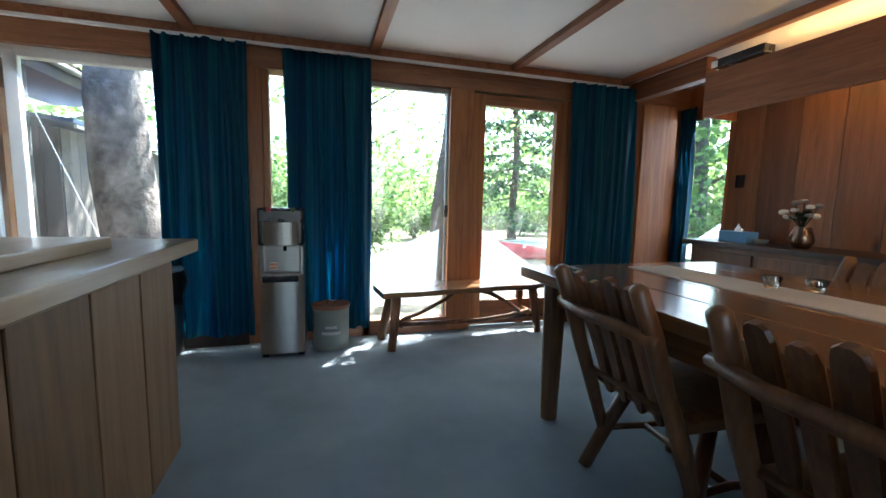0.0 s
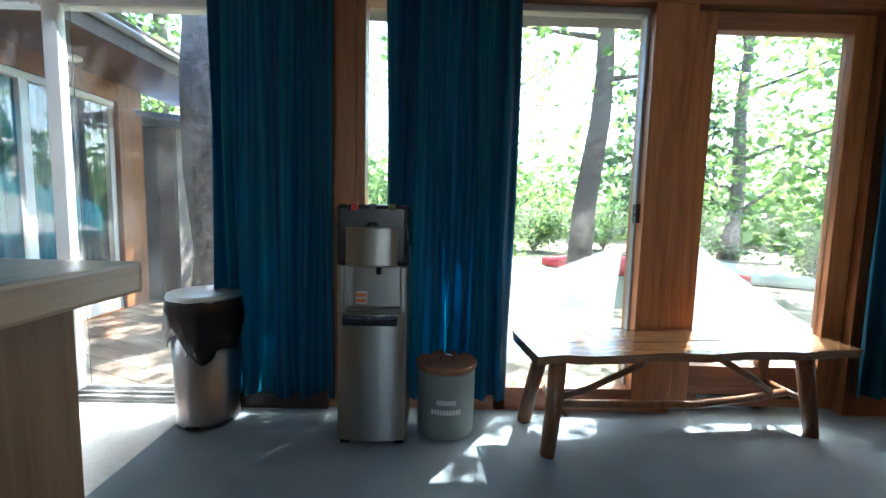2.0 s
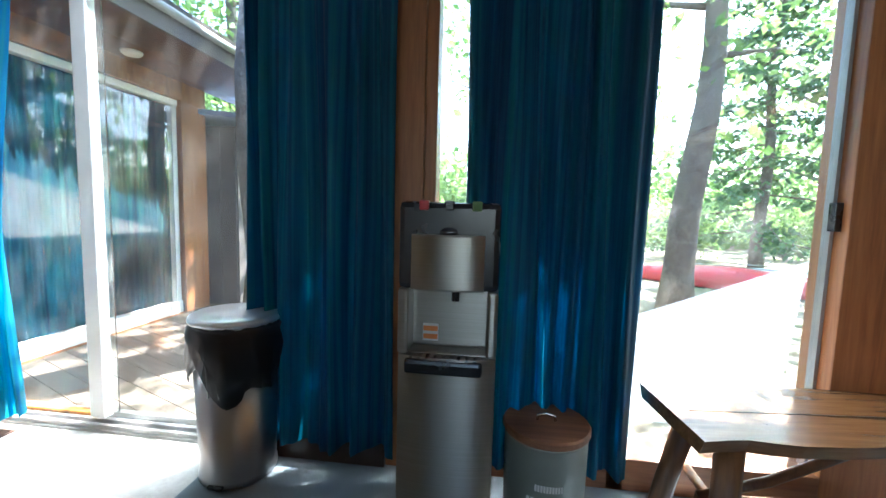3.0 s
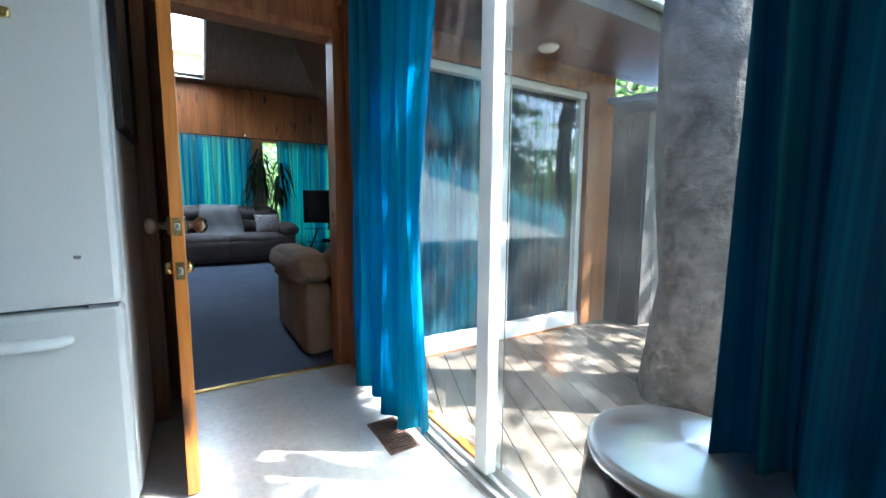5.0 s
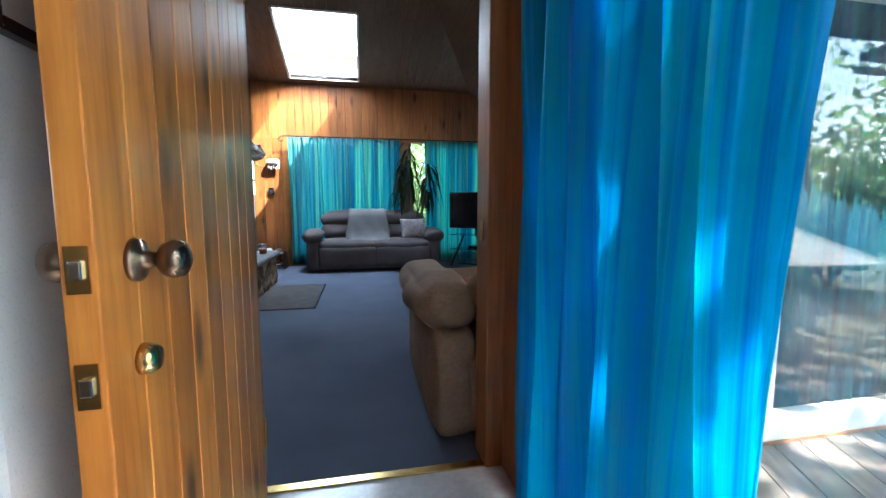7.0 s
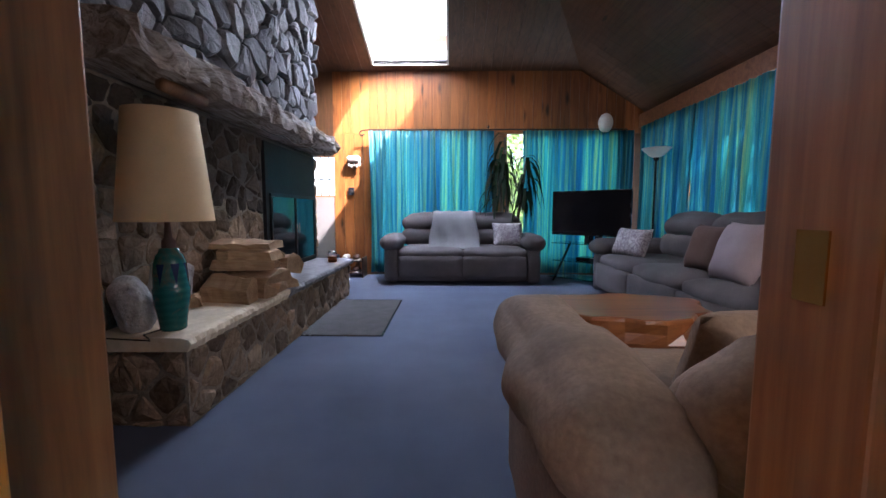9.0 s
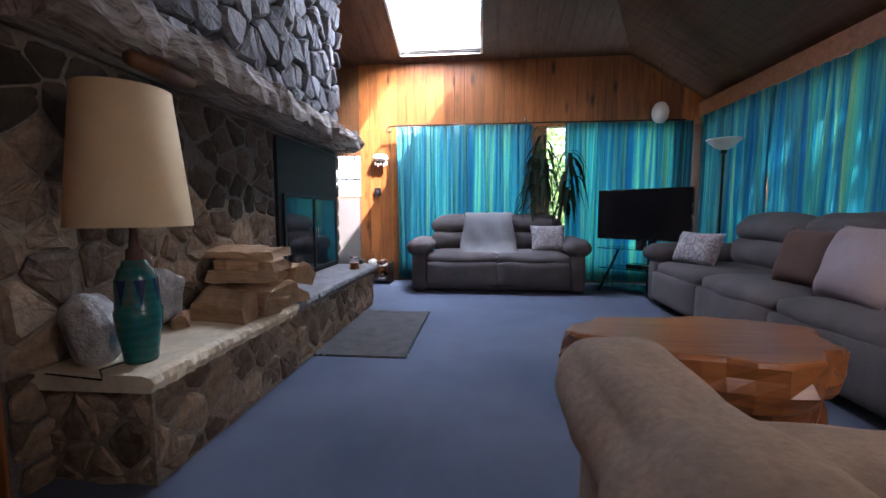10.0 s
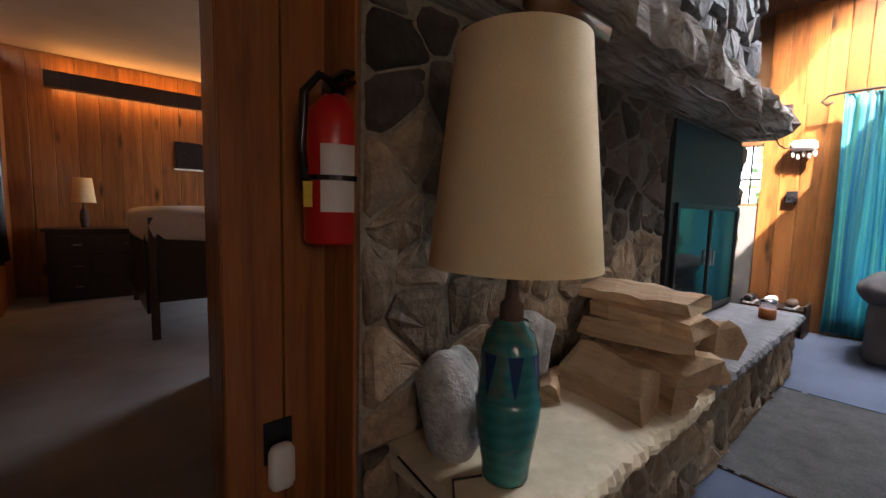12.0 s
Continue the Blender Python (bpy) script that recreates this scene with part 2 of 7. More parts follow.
RUG = speckled("hearth_rug", (0.035, 0.035, 0.035), (0.12, 0.115, 0.11), 160, 0.95, 0.8, 0.006, 8)
GREYCLOTH = speckled("grey_upholstery", (0.075, 0.067, 0.068), (0.14, 0.125, 0.126), 240, 0.92, 0.4, 0.003, 3)
TANSUEDE = speckled("tan_suede", (0.19, 0.125, 0.079), (0.3, 0.21, 0.137), 60, 0.8, 0.25, 0.004, 4)
THROW = speckled("grey_throw", (0.17, 0.17, 0.175), (0.26, 0.26, 0.265), 300, 0.95, 0.4, 0.003)
PINKCLOTH = speckled("mauve_cushion", (0.3, 0.24, 0.26), (0.4, 0.33, 0.34), 200, 0.95)
BROWNCLOTH = speckled("brown_cushion", (0.09, 0.05, 0.04), (0.15, 0.09, 0.07), 200, 0.95)
BEDWHITE = speckled("bed_linen", (0.55, 0.53, 0.5), (0.7, 0.68, 0.65), 90, 0.95)
MORTAR = speckled("grey_mortar", (0.1, 0.09, 0.08), (0.2, 0.185, 0.165), 60, 0.95, 0.6, 0.01)
STONE_LOW = speckled("field_stone", (0.13, 0.088, 0.055), (0.42, 0.305, 0.2), 14, 0.85, 0.7, 0.02, 5, vary=True)
STONE_SOOT_SHADE = speckled("smoke_and_shade_stone", (0.05, 0.038, 0.028), (0.15, 0.115, 0.085), 14, 0.85, 0.7, 0.02, 5, vary=True)
STONE_UP = speckled("slate_stone", (0.1, 0.105, 0.11), (0.26, 0.26, 0.265), 16, 0.75, 0.8, 0.02, 4, vary=True)
MORTAR_LOW = speckled("pale_mortar", (0.19, 0.155, 0.115), (0.36, 0.3, 0.225), 50, 0.95, 0.6, 0.01)
BOULDER = speckled("pale_boulder", (0.2, 0.19, 0.175), (0.62, 0.6, 0.56), 11, 0.9, 1.0, 0.03, 5)
MANTELSTONE = speckled("mantel_stone", (0.13, 0.125, 0.12), (0.4, 0.38, 0.35), 14, 0.8, 0.9, 0.03, 5)
SLAB = speckled("hearth_slab", (0.6, 0.5, 0.34), (0.8, 0.7, 0.51), 22, 0.75, 0.4, 0.006, 3)
SLAB_GREY = speckled("hearth_slab_grey", (0.12, 0.12, 0.125), (0.22, 0.22, 0.23), 26, 0.7, 0.4, 0.006, 4)
SOOT = speckled("sooty_metal", (0.006, 0.006, 0.006), (0.02, 0.02, 0.02), 20, 0.6, 0.2, 0.003)
FPGLASS = plain("fireplace_glass", (0.01, 0.014, 0.016), 0.05, spec=0.9)
BARK = speckled("bark", (0.11, 0.095, 0.088), (0.34, 0.305, 0.285), 13, 0.95, 1.0, 0.04, 3)
BARK_DARK = speckled("bark_dark", (0.1, 0.08, 0.065), (0.24, 0.2, 0.17), 12, 0.95, 1.0, 0.03, 3)
GRASS = speckled("ground_litter", (0.15, 0.122, 0.09), (0.28, 0.24, 0.19), 18, 0.95, 0.5, 0.02, 0.7, c=(0.12, 0.15, 0.055))


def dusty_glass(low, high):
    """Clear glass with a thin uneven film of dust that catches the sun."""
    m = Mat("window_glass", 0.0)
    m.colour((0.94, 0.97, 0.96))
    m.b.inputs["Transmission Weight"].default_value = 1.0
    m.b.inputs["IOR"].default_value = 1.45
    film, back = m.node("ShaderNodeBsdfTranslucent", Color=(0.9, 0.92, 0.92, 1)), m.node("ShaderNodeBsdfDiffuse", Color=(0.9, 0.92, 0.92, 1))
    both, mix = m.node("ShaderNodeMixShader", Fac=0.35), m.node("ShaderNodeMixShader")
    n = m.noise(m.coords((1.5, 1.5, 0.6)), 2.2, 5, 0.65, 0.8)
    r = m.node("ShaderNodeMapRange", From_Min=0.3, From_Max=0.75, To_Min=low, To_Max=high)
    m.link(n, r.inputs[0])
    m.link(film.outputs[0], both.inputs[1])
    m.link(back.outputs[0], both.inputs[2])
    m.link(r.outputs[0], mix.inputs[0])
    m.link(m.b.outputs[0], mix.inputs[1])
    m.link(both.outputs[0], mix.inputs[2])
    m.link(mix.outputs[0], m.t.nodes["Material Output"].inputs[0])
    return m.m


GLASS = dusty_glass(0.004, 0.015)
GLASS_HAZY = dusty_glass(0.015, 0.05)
GLASS_CLEAN = glass("clean_glass")
GREENGLASS = glass("green_shelf_glass", (0.6, 0.8, 0.78))
CLEARCUP = glass("clear_cup", (0.95, 0.95, 0.95), 0.05)
WARMGLOW = light_mat("cove_tube", (1.0, 0.55, 0.18), 2.5)
ORANGEWAX = plain("orange_wax", (0.7, 0.22, 0.05), 0.4)
BINSAGE = plain("sage_enamel", (0.2, 0.215, 0.18), 0.4)
BINLID = wood("bin_lid_wood", (0.14, 0.05, 0.02), (0.28, 0.12, 0.05), (0.38, 0.18, 0.08), axis=0, rough=0.5, knots=False)
REDKAYAK = plain("red_hull", (0.6, 0.04, 0.05), 0.35)
WHITEKAYAK = plain("pale_hull", (0.62, 0.66, 0.62), 0.35)
BLUEROOF = plain("blue_metal_roof", (0.2, 0.3, 0.5), 0.45)
GREYMETAL = plain("grey_flashing", (0.35, 0.35, 0.35), 0.5, 0.5)

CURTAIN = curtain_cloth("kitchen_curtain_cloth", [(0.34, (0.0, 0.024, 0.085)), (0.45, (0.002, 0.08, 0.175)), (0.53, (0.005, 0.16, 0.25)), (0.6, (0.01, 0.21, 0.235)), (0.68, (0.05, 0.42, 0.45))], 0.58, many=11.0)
# brighter copy of the curtain cloth: sunlight from behind is put into its colours
CURTAIN_SUNLIT = curtain_cloth("hall_curtain_cloth_sunlit", [(0.3, (0.004, 0.17, 0.5)), (0.43, (0.014, 0.36, 0.72)), (0.5, (0.04, 0.5, 0.62)), (0.57, (0.025, 0.42, 0.8)), (0.7, (0.14, 0.68, 0.74))], 0.72, many=14.0)
CURTAIN_L = curtain_cloth("living_curtain_cloth", [(0.3, (0.015, 0.14, 0.3)), (0.42, (0.035, 0.3, 0.46)), (0.5, (0.08, 0.44, 0.48)), (0.57, (0.26, 0.55, 0.38)), (0.66, (0.58, 0.7, 0.3))], 0.62, many=15.0)


def steel_mat():
    m = Mat("brushed_steel", 0.28, 1.0)
    n = m.noise(m.coords((2, 2, 260)), 1.0, 3)
    m.colour(m.ramp(n, [(0.3, (0.29, 0.265, 0.225)), (0.7, (0.34, 0.31, 0.27))]))
    m.b.inputs["Anisotropic"].default_value = 0.9
    m.b.inputs["Roughness"].default_value = 0.36
    up = m.node("ShaderNodeCombineXYZ", Z=1.0)
    m.link(up.outputs[0], m.b.inputs["Tangent"])
    m.bump(n, 0.01, 0.001)
    return m.m


def lid_mat():
    m = Mat("spun_steel", 0.3, 1.0)
    m.colour((0.74, 0.76, 0.79))
    m.b.inputs["Anisotropic"].default_value = 0.85
    t = m.node("ShaderNodeTangent")
    t.direction_type, t.axis = 'RADIAL', 'Z'
    m.link(t.outputs[0], m.b.inputs["Tangent"])
    return m.m


def vinyl_mat():
    m = Mat("pale_vinyl", 0.22, 0, 0.5)
    at = m.coords()
    n, big = m.noise(at, 30, 5, 0.7), m.noise(at, 2.0, 3)
    c = m.ramp(n, [(0.3, (0.42, 0.42, 0.4)), (0.7, (0.56, 0.56, 0.54))])
    m.colour(m.mix(m.ramp(big, [(0.4, (0, 0, 0)), (0.75, (0.4, 0.4, 0.4))]), c, (0.32, 0.31, 0.29)))
    m.bump(n, 0.08, 0.002)
    return m.m


def vase_mat():
    m = Mat("teal_glaze", 0.18)
    at = m.coords((1, 1, 1))
    n = m.noise(at, 9, 5, 0.6, 0.8)
    w = m.node("ShaderNodeTexWave", Scale=9.0, Distortion=5.0, Detail=4.0)
    w.bands_direction = 'Z'
    m.link(at, w.inputs["Vector"])
    c = m.ramp(w.outputs["Fac"], [(0.1, (0.012, 0.118, 0.112)), (0.55, (0.015, 0.13, 0.122)), (0.9, (0.018, 0.145, 0.132))])
    m.colour(m.mix(m.ramp(n, [(0.5, (0, 0, 0)), (0.75, (0.8, 0.8, 0.8))]), c, (0.2, 0.12, 0.05)))
    return m.m


def leaf_mat(name, a, b):
    m = Mat(name, 0.6, 0, 0.3)
    g = m.node("ShaderNodeNewGeometry")
    c = m.ramp(g.outputs["Random Per Island"], [(0.0, a), (1.0, b)])
    m.colour(c)
    tr = m.node("ShaderNodeBsdfTranslucent")
    m.link(m.mix(1.0, c, (1.4, 1.5, 1.0), 'MULTIPLY'), tr.inputs[0])
    mix = m.node("ShaderNodeMixShader", Fac=0.45)
    m.link(m.b.outputs[0], mix.inputs[1])
    m.link(tr.outputs[0], mix.inputs[2])
    m.link(mix.outputs[0], m.t.nodes["Material Output"].inputs[0])
    return m.m


def floral_mat():
    m = Mat("floral_cloth", 0.9)
    at = m.coords()
    v = m.noise(at, 14, 4, 0.6, 1.5)
    m.colour(m.ramp(v, [(0.42, (0.33, 0.31, 0.32)), (0.5, (0.15, 0.12, 0.15)), (0.56, (0.38, 0.36, 0.36))]))
    return m.m


def weathered_mat():
    m = Mat("weathered_mantel", 0.85, 0, 0.3)
    at = m.coords((1.6, 16, 16))
    n, big = m.noise(at, 1.0, 7, 0.7, 1.5), m.noise(m.coords((3, 5, 5)), 1.0, 4, 0.6)
    c = m.ramp(n, [(0.3, (0.03, 0.022, 0.015)), (0.42, (0.24, 0.2, 0.165)), (0.52, (0.5, 0.46, 0.41)), (0.7, (0.75, 0.71, 0.65))])
    m.colour(m.mix(m.ramp(big, [(0.4, (0, 0, 0)), (0.65, (0.7, 0.7, 0.7))]), c, (0.16, 0.115, 0.075)))
    m.bump(n, 1.0, 0.03)
    return m.m


MANTELWOOD = weathered_mat()
STEEL, SPUN, VINYL, VASE, FLORAL = steel_mat(), lid_mat(), vinyl_mat(), vase_mat(), floral_mat()
LEAF = leaf_mat("broad_leaves", (0.09, 0.17, 0.06), (0.27, 0.38, 0.17))
NEEDLE = leaf_mat("conifer_needles", (0.05, 0.1, 0.06), (0.12, 0.2, 0.11))
PLANTLEAF = leaf_mat("house_plant_leaves", (0.006, 0.016, 0.007), (0.014, 0.035, 0.014))

# ---- building helpers ----


def part(name, bm, material, parent=None, label="", smooth=False):
    """Links a bmesh as one mesh object under a thing or part."""
    me = bpy.data.meshes.new(name)
    bmesh.ops.recalc_face_normals(bm, faces=bm.faces)
    bm.to_mesh(me)
    bm.free()
    me.materials.append(material)
    if smooth:
        for p in me.polygons:
            p.use_smooth = True
    ob = new(name, me)
    if parent:
        ob.parent = parent
    if label:
        tagged(ob, label)
    return ob


def thing(name, at, label, category, group="", turn=0.0):
    ob = new(name)
    ob.matrix_world = pose(*at, 0, 0, turn)
    return tagged(ob, label, category, group)


def structure(name, bm, material, label="", smooth=False):
    return tagged(part(name, bm, material, None, label, smooth), kind="structure")


def box(bm, a, b, bevel=0.0, seg=2):
    vs = bmesh.ops.create_cube(bm, size=1.0)["verts"]
    for v in vs:
        v.co = Vector([a[k] + (v.co[k] + 0.5) * (b[k] - a[k]) for k in range(3)])
    if bevel:
        es = list({e for v in vs for e in v.link_edges})
        bmesh.ops.bevel(bm, geom=es, offset=bevel, segments=seg, affect='EDGES', profile=0.6)
    return bm


def boxes(*pairs, bevel=0.0):
    bm = bmesh.new()
    for a, b in pairs:
        box(bm, a, b, bevel)
    return bm


def rod(bm, a, b, r0, r1=None, n=10):
    """A round bar between two points."""
    a, b = Vector(a), Vector(b)
    r1 = r0 if r1 is None else r1
    m = Matrix.Translation((a + b) / 2) @ (b - a).to_track_quat('Z', 'Y').to_matrix().to_4x4()
    bmesh.ops.create_cone(bm, cap_ends=True, segments=n, radius1=r0, radius2=r1, depth=(b - a).length, matrix=m)
    return bm


def tube(bm, pts, radii, n=10, wob=0.0, seed=0):
    """A bent branch through points, with caps."""
    rnd = random.Random(seed)
    pts = [Vector(p) for p in pts]
    if isinstance(radii, (int, float)):
        radii = [radii] * len(pts)
    rings = []
    for i, p in enumerate(pts):
        d = (pts[min(i + 1, len(pts) - 1)] - pts[max(i - 1, 0)]).normalized()
        u = d.orthogonal().normalized() if not rings else (last - d * last.dot(d)).normalized()
        last = u
        w = d.cross(u)
        rings.append([bm.verts.new(p + (u * math.cos(t) + w * math.sin(t)) * radii[i] * (1 + wob * (rnd.random() - 0.5)))
                      for t in (k * 2 * math.pi / n for k in range(n))])
    for r, s in zip(rings, rings[1:]):
        for k in range(n):
            bm.faces.new((r[k], r[(k + 1) % n], s[(k + 1) % n], s[k]))
    bm.faces.new(rings[0][::-1])
    bm.faces.new(rings[-1])
    return bm


def lathe(bm, profile, n=32, at=(0, 0, 0)):
    """Turns (radius, height) pairs about the z axis."""
    rings = []
    for r, z in profile:
        rings.append([bm.verts.new((at[0] + max(r, 1e-4) * math.cos(k * 2 * math.pi / n), at[1] + max(r, 1e-4) * math.sin(k * 2 * math.pi / n), at[2] + z)) for k in range(n)])
    for a, b in zip(rings, rings[1:]):
        for k in range(n):
            bm.faces.new((a[k], a[(k + 1) % n], b[(k + 1) % n], b[k]))
    return bm


def soft(bm, centre, size, r=0.35, puff=0.0, wrinkle=0.006, n=10, seed=0, turn=None):
    """A stuffed block: a rounded box with bulging sides and soft creases."""
    vs = bmesh.ops.create_cube(bm, size=2.0)["verts"]
    es = list({e for v in vs for e in v.link_edges})
    bmesh.ops.subdivide_edges(bm, edges=es, cuts=n, use_grid_fill=True)
    allv = list(bm.verts)
    half = Vector(size) / 2
    small = min(half) * r * 2
    rot = Euler([radians(x) for x in (turn or (0, 0, 0))]).to_matrix()
    for v in allv:
        q = Vector([v.co[k] * half[k] for k in range(3)])
        core = Vector([max(-(half[k] - small), min(half[k] - small, q[k])) for k in range(3)])
        d = q - core
        if d.length > 1e-9:
            q = core + d.normalized() * min(small, max(abs(d.x), abs(d.y), abs(d.z)))
        for k in range(3):
            o = [j for j in range(3) if j != k]
            q[k] += v.co[k] * puff * (1 - v.co[o[0]] ** 2) * (1 - v.co[o[1]] ** 2)
        w = noise.noise((q + Vector((seed * 3.1, seed * 1.7, seed))) * 9) * wrinkle
        q += q.normalized() * (w + 1.6 * wrinkle * noise.noise(q * 3.5 + Vector((seed, 0, 0))))
        v.co = rot @ q + Vector(centre)
    return bm


def pleats(x0, x1, z0, z1, folds, depth=0.04, along='X', seed=0, pull=0.0, hem=0.0, bulge=0.0):
    """A hanging curtain as a sheet with upright folds; u runs along the cloth. pull gathers it towards the foot."""
    rnd = random.Random(seed)
    bm = bmesh.new()
    uv = bm.loops.layers.uv.new("UVMap")
    nu, nv = folds * 10, 14
    phase = [rnd.uniform(-0.5, 0.5) for _ in range(folds + 2)]
    amp = [rnd.uniform(0.55, 1.25) for _ in range(folds + 2)]
    grid = []
    for j in range(nv + 1):
        v = j / nv
        row = []
        for i in range(nu + 1):
            s = i / nu
            f = s * folds
            k = int(f)
            blend = f - k
            ph = phase[k] * (1 - blend) + phase[min(k + 1, folds)] * blend
            am = amp[k] * (1 - blend) + amp[min(k + 1, folds)] * blend
            x = x0 + (x1 - x0) * s
            down = 1 - v
            x += pull * (0.5 - s) * (x1 - x0) * math.sin(min(1, down * 1.15) * math.pi * 0.5)
            x += 0.012 * math.sin(3 * f + 4 * v)
            y = depth * am * (0.5 + 0.5 * down) * math.sin(2 * math.pi * (f + ph + 0.12 * math.sin(5 * v + k))) + bulge * math.sin(math.pi * v)
            y += 0.012 * math.sin(6.28 * f * 2.3 + 2 * v)
            z = z0 + (z1 - z0) * v + hem * math.sin(s * 9 + seed) * (1 - v)
            row.append(bm.verts.new((x, y, z) if along == 'X' else (y, x, z)))
        grid.append(row)
    for j in range(nv):
        for i in range(nu):
            fc = bm.faces.new((grid[j][i], grid[j][i + 1], grid[j + 1][i + 1], grid[j + 1][i]))
            for lp, (a, b) in zip(fc.loops, ((i, j), (i + 1, j), (i + 1, j + 1), (i, j + 1))):
                lp[uv].uv = ((x1 - x0) * 1.9 * a / nu + seed * 0.37, b / nv * (z1 - z0))
    return bm


def curtain(name, cloth, label, x0, x1, off, z0, z1, folds, depth=0.04, along='X', seed=0, group="", **more):
    at = ((x0 + x1) / 2, off, z0) if along == 'X' else (off, (x0 + x1) / 2, z0)
    t = thing("curtain", at, label, "curtain", group)
    mid = (x0 + x1) / 2
    c = part("cloth", pleats(x0 - mid, x1 - mid, 0, z1 - z0, folds, depth, along, seed, **more), cloth, t, smooth=True)
    s = c.modifiers.new("thick", 'SOLIDIFY')
    s.thickness = 0.003
    return t


def clip_poly(poly, n, d):
    """The part of a flat convex polygon where n . p <= d."""
    out = []
    for a, b in zip(poly, poly[1:] + poly[:1]):
        fa, fb = a[0] * n[0] + a[1] * n[1] - d, b[0] * n[0] + b[1] * n[1] - d
        if fa <= 0:
            out.append(a)
        if fa * fb < 0:
            t = fa / (fa - fb)
            out.append((a[0] + (b[0] - a[0]) * t, a[1] + (b[1] - a[1]) * t))
    return out


def cells(w, h, step, seed, stretch=1.0, jitter=0.42):
    """Irregular stones that fill w by h: Voronoi cells of a jittered lattice."""
    rnd = random.Random(seed)
    sx, sy = step, step * stretch
    pts = []
    for j in range(-1, int(h / sy) + 2):
        for i in range(-1, int(w / sx) + 2):
            if rnd.random() < 0.14:
                continue
            pts.append(((i + 0.5 + (0.5 if j % 2 else 0) + rnd.uniform(-jitter, jitter)) * sx, (j + 0.5 + rnd.uniform(-jitter, jitter)) * sy))
    out = []
    for p in pts:
        poly = [(0, 0), (w, 0), (w, h), (0, h)]
        for q in pts:
            if q is p or abs(q[0] - p[0]) > 3.2 * sx or abs(q[1] - p[1]) > 3.2 * sy:
                continue
            n = (q[0] - p[0], q[1] - p[1])
            poly = clip_poly(poly, n, (q[0] ** 2 + q[1] ** 2 - p[0] ** 2 - p[1] ** 2) / 2)
            if len(poly) < 3:
                break
        if len(poly) >= 3:
            area = 0.5 * abs(sum(a[0] * b[1] - b[0] * a[1] for a, b in zip(poly, poly[1:] + poly[:1])))
            if area > 0.15 * sx * sy:
                out.append(poly)
    return out


def stone_mesh(poly, rnd, joint=0.012, proud=0.05, rough=0.35):
    """One stone: outline shrunk by the joint, a shoulder, and an uneven face. Local x, y in the face, z outwards."""
    cx, cy = sum(p[0] for p in poly) / len(poly), sum(p[1] for p in poly) / len(poly)
    bm = bmesh.new()
    size = max(math.hypot(p[0] - cx, p[1] - cy) for p in poly)
    ring = []
    for a, b in zip(poly, poly[1:] + poly[:1]):
        for t in (0.14, 0.5, 0.86):
            ring.append((a[0] + (b[0] - a[0]) * t, a[1] + (b[1] - a[1]) * t))
    ring = [r for k, r in enumerate(ring) if k % 3 != 1 or math.dist(ring[k - 1], ring[(k + 1) % len(ring)]) > 0.06]
    high = proud * rnd.uniform(0.5, 1.2)
    tx, ty = rnd.uniform(-rough, rough), rnd.uniform(-rough, rough)
    layers = []
    for shrink, z in ((1 - joint / size, 0.0), (1 - 1.3 * joint / size, 0.55), (1 - 0.2 - joint / size, 1.0)):
        layers.append([bm.verts.new((cx + (x - cx) * shrink * (1 + rnd.uniform(-0.03, 0.03)), cy + (y - cy) * shrink * (1 + rnd.uniform(-0.03, 0.03)),
                                     max(0.004, z * (high + tx * 0.25 * (x - cx) + ty * 0.25 * (y - cy)) + (rnd.uniform(-0.006, 0.006) if z else 0)))) for x, y in ring])
    n = len(ring)
    for a, b in zip(layers, layers[1:]):
        for k in range(n):
            bm.faces.new((a[k], a[(k + 1) % n], b[(k + 1) % n], b[k]))
    top = bm.verts.new((cx, cy, high * 1.05 + rnd.uniform(-0.008, 0.012)))
    for k in range(n):
        bm.faces.new((layers[-1][k], layers[-1][(k + 1) % n], top))
    bm.faces.new(layers[0][::-1])
    return bm


def stones(parent, m, w, h, step, material, seed, stretch=1.0, skip=None, even=False, stained=None, stain=None, **more):
    """Lays stones on a face: m places its lower left corner, x along it, y up it, z out of it."""
    rnd = random.Random(seed)
    for poly in cells(w, h, step, seed, stretch):
        cx, cy = sum(p[0] for p in poly) / len(poly), sum(p[1] for p in poly) / len(poly)
        if skip and skip(cx, cy):
            continue
        bm = stone_mesh([(x - cx, y - cy) for x, y in poly], rnd, **more)
        ob = part("stone", bm, stain if stained and stained(cx, cy) else material, parent, smooth=even)
        ob.matrix_local = m @ Matrix.Translation((cx, cy, 0))


def boards(parent, m, w, h, width, material, seed, thick=0.014, gap=0.004, name="plank"):
    """Upright planks on a face, alike planks on one mesh: m as for stones()."""
    count = max(1, round(w / width))
    width = w / count
    bm = bmesh.new()
    box(bm, (gap / 2, 0, -0.002), (width - gap / 2, h, thick), 0.003, 1)
    first = part(name, bm, material, parent)
    first.matrix_local = m
    for k in range(1, count):
        ob = new(name, first.data)
        ob.parent = parent
        ob.matrix_local = m @ Matrix.Translation((k * width, 0, 0))


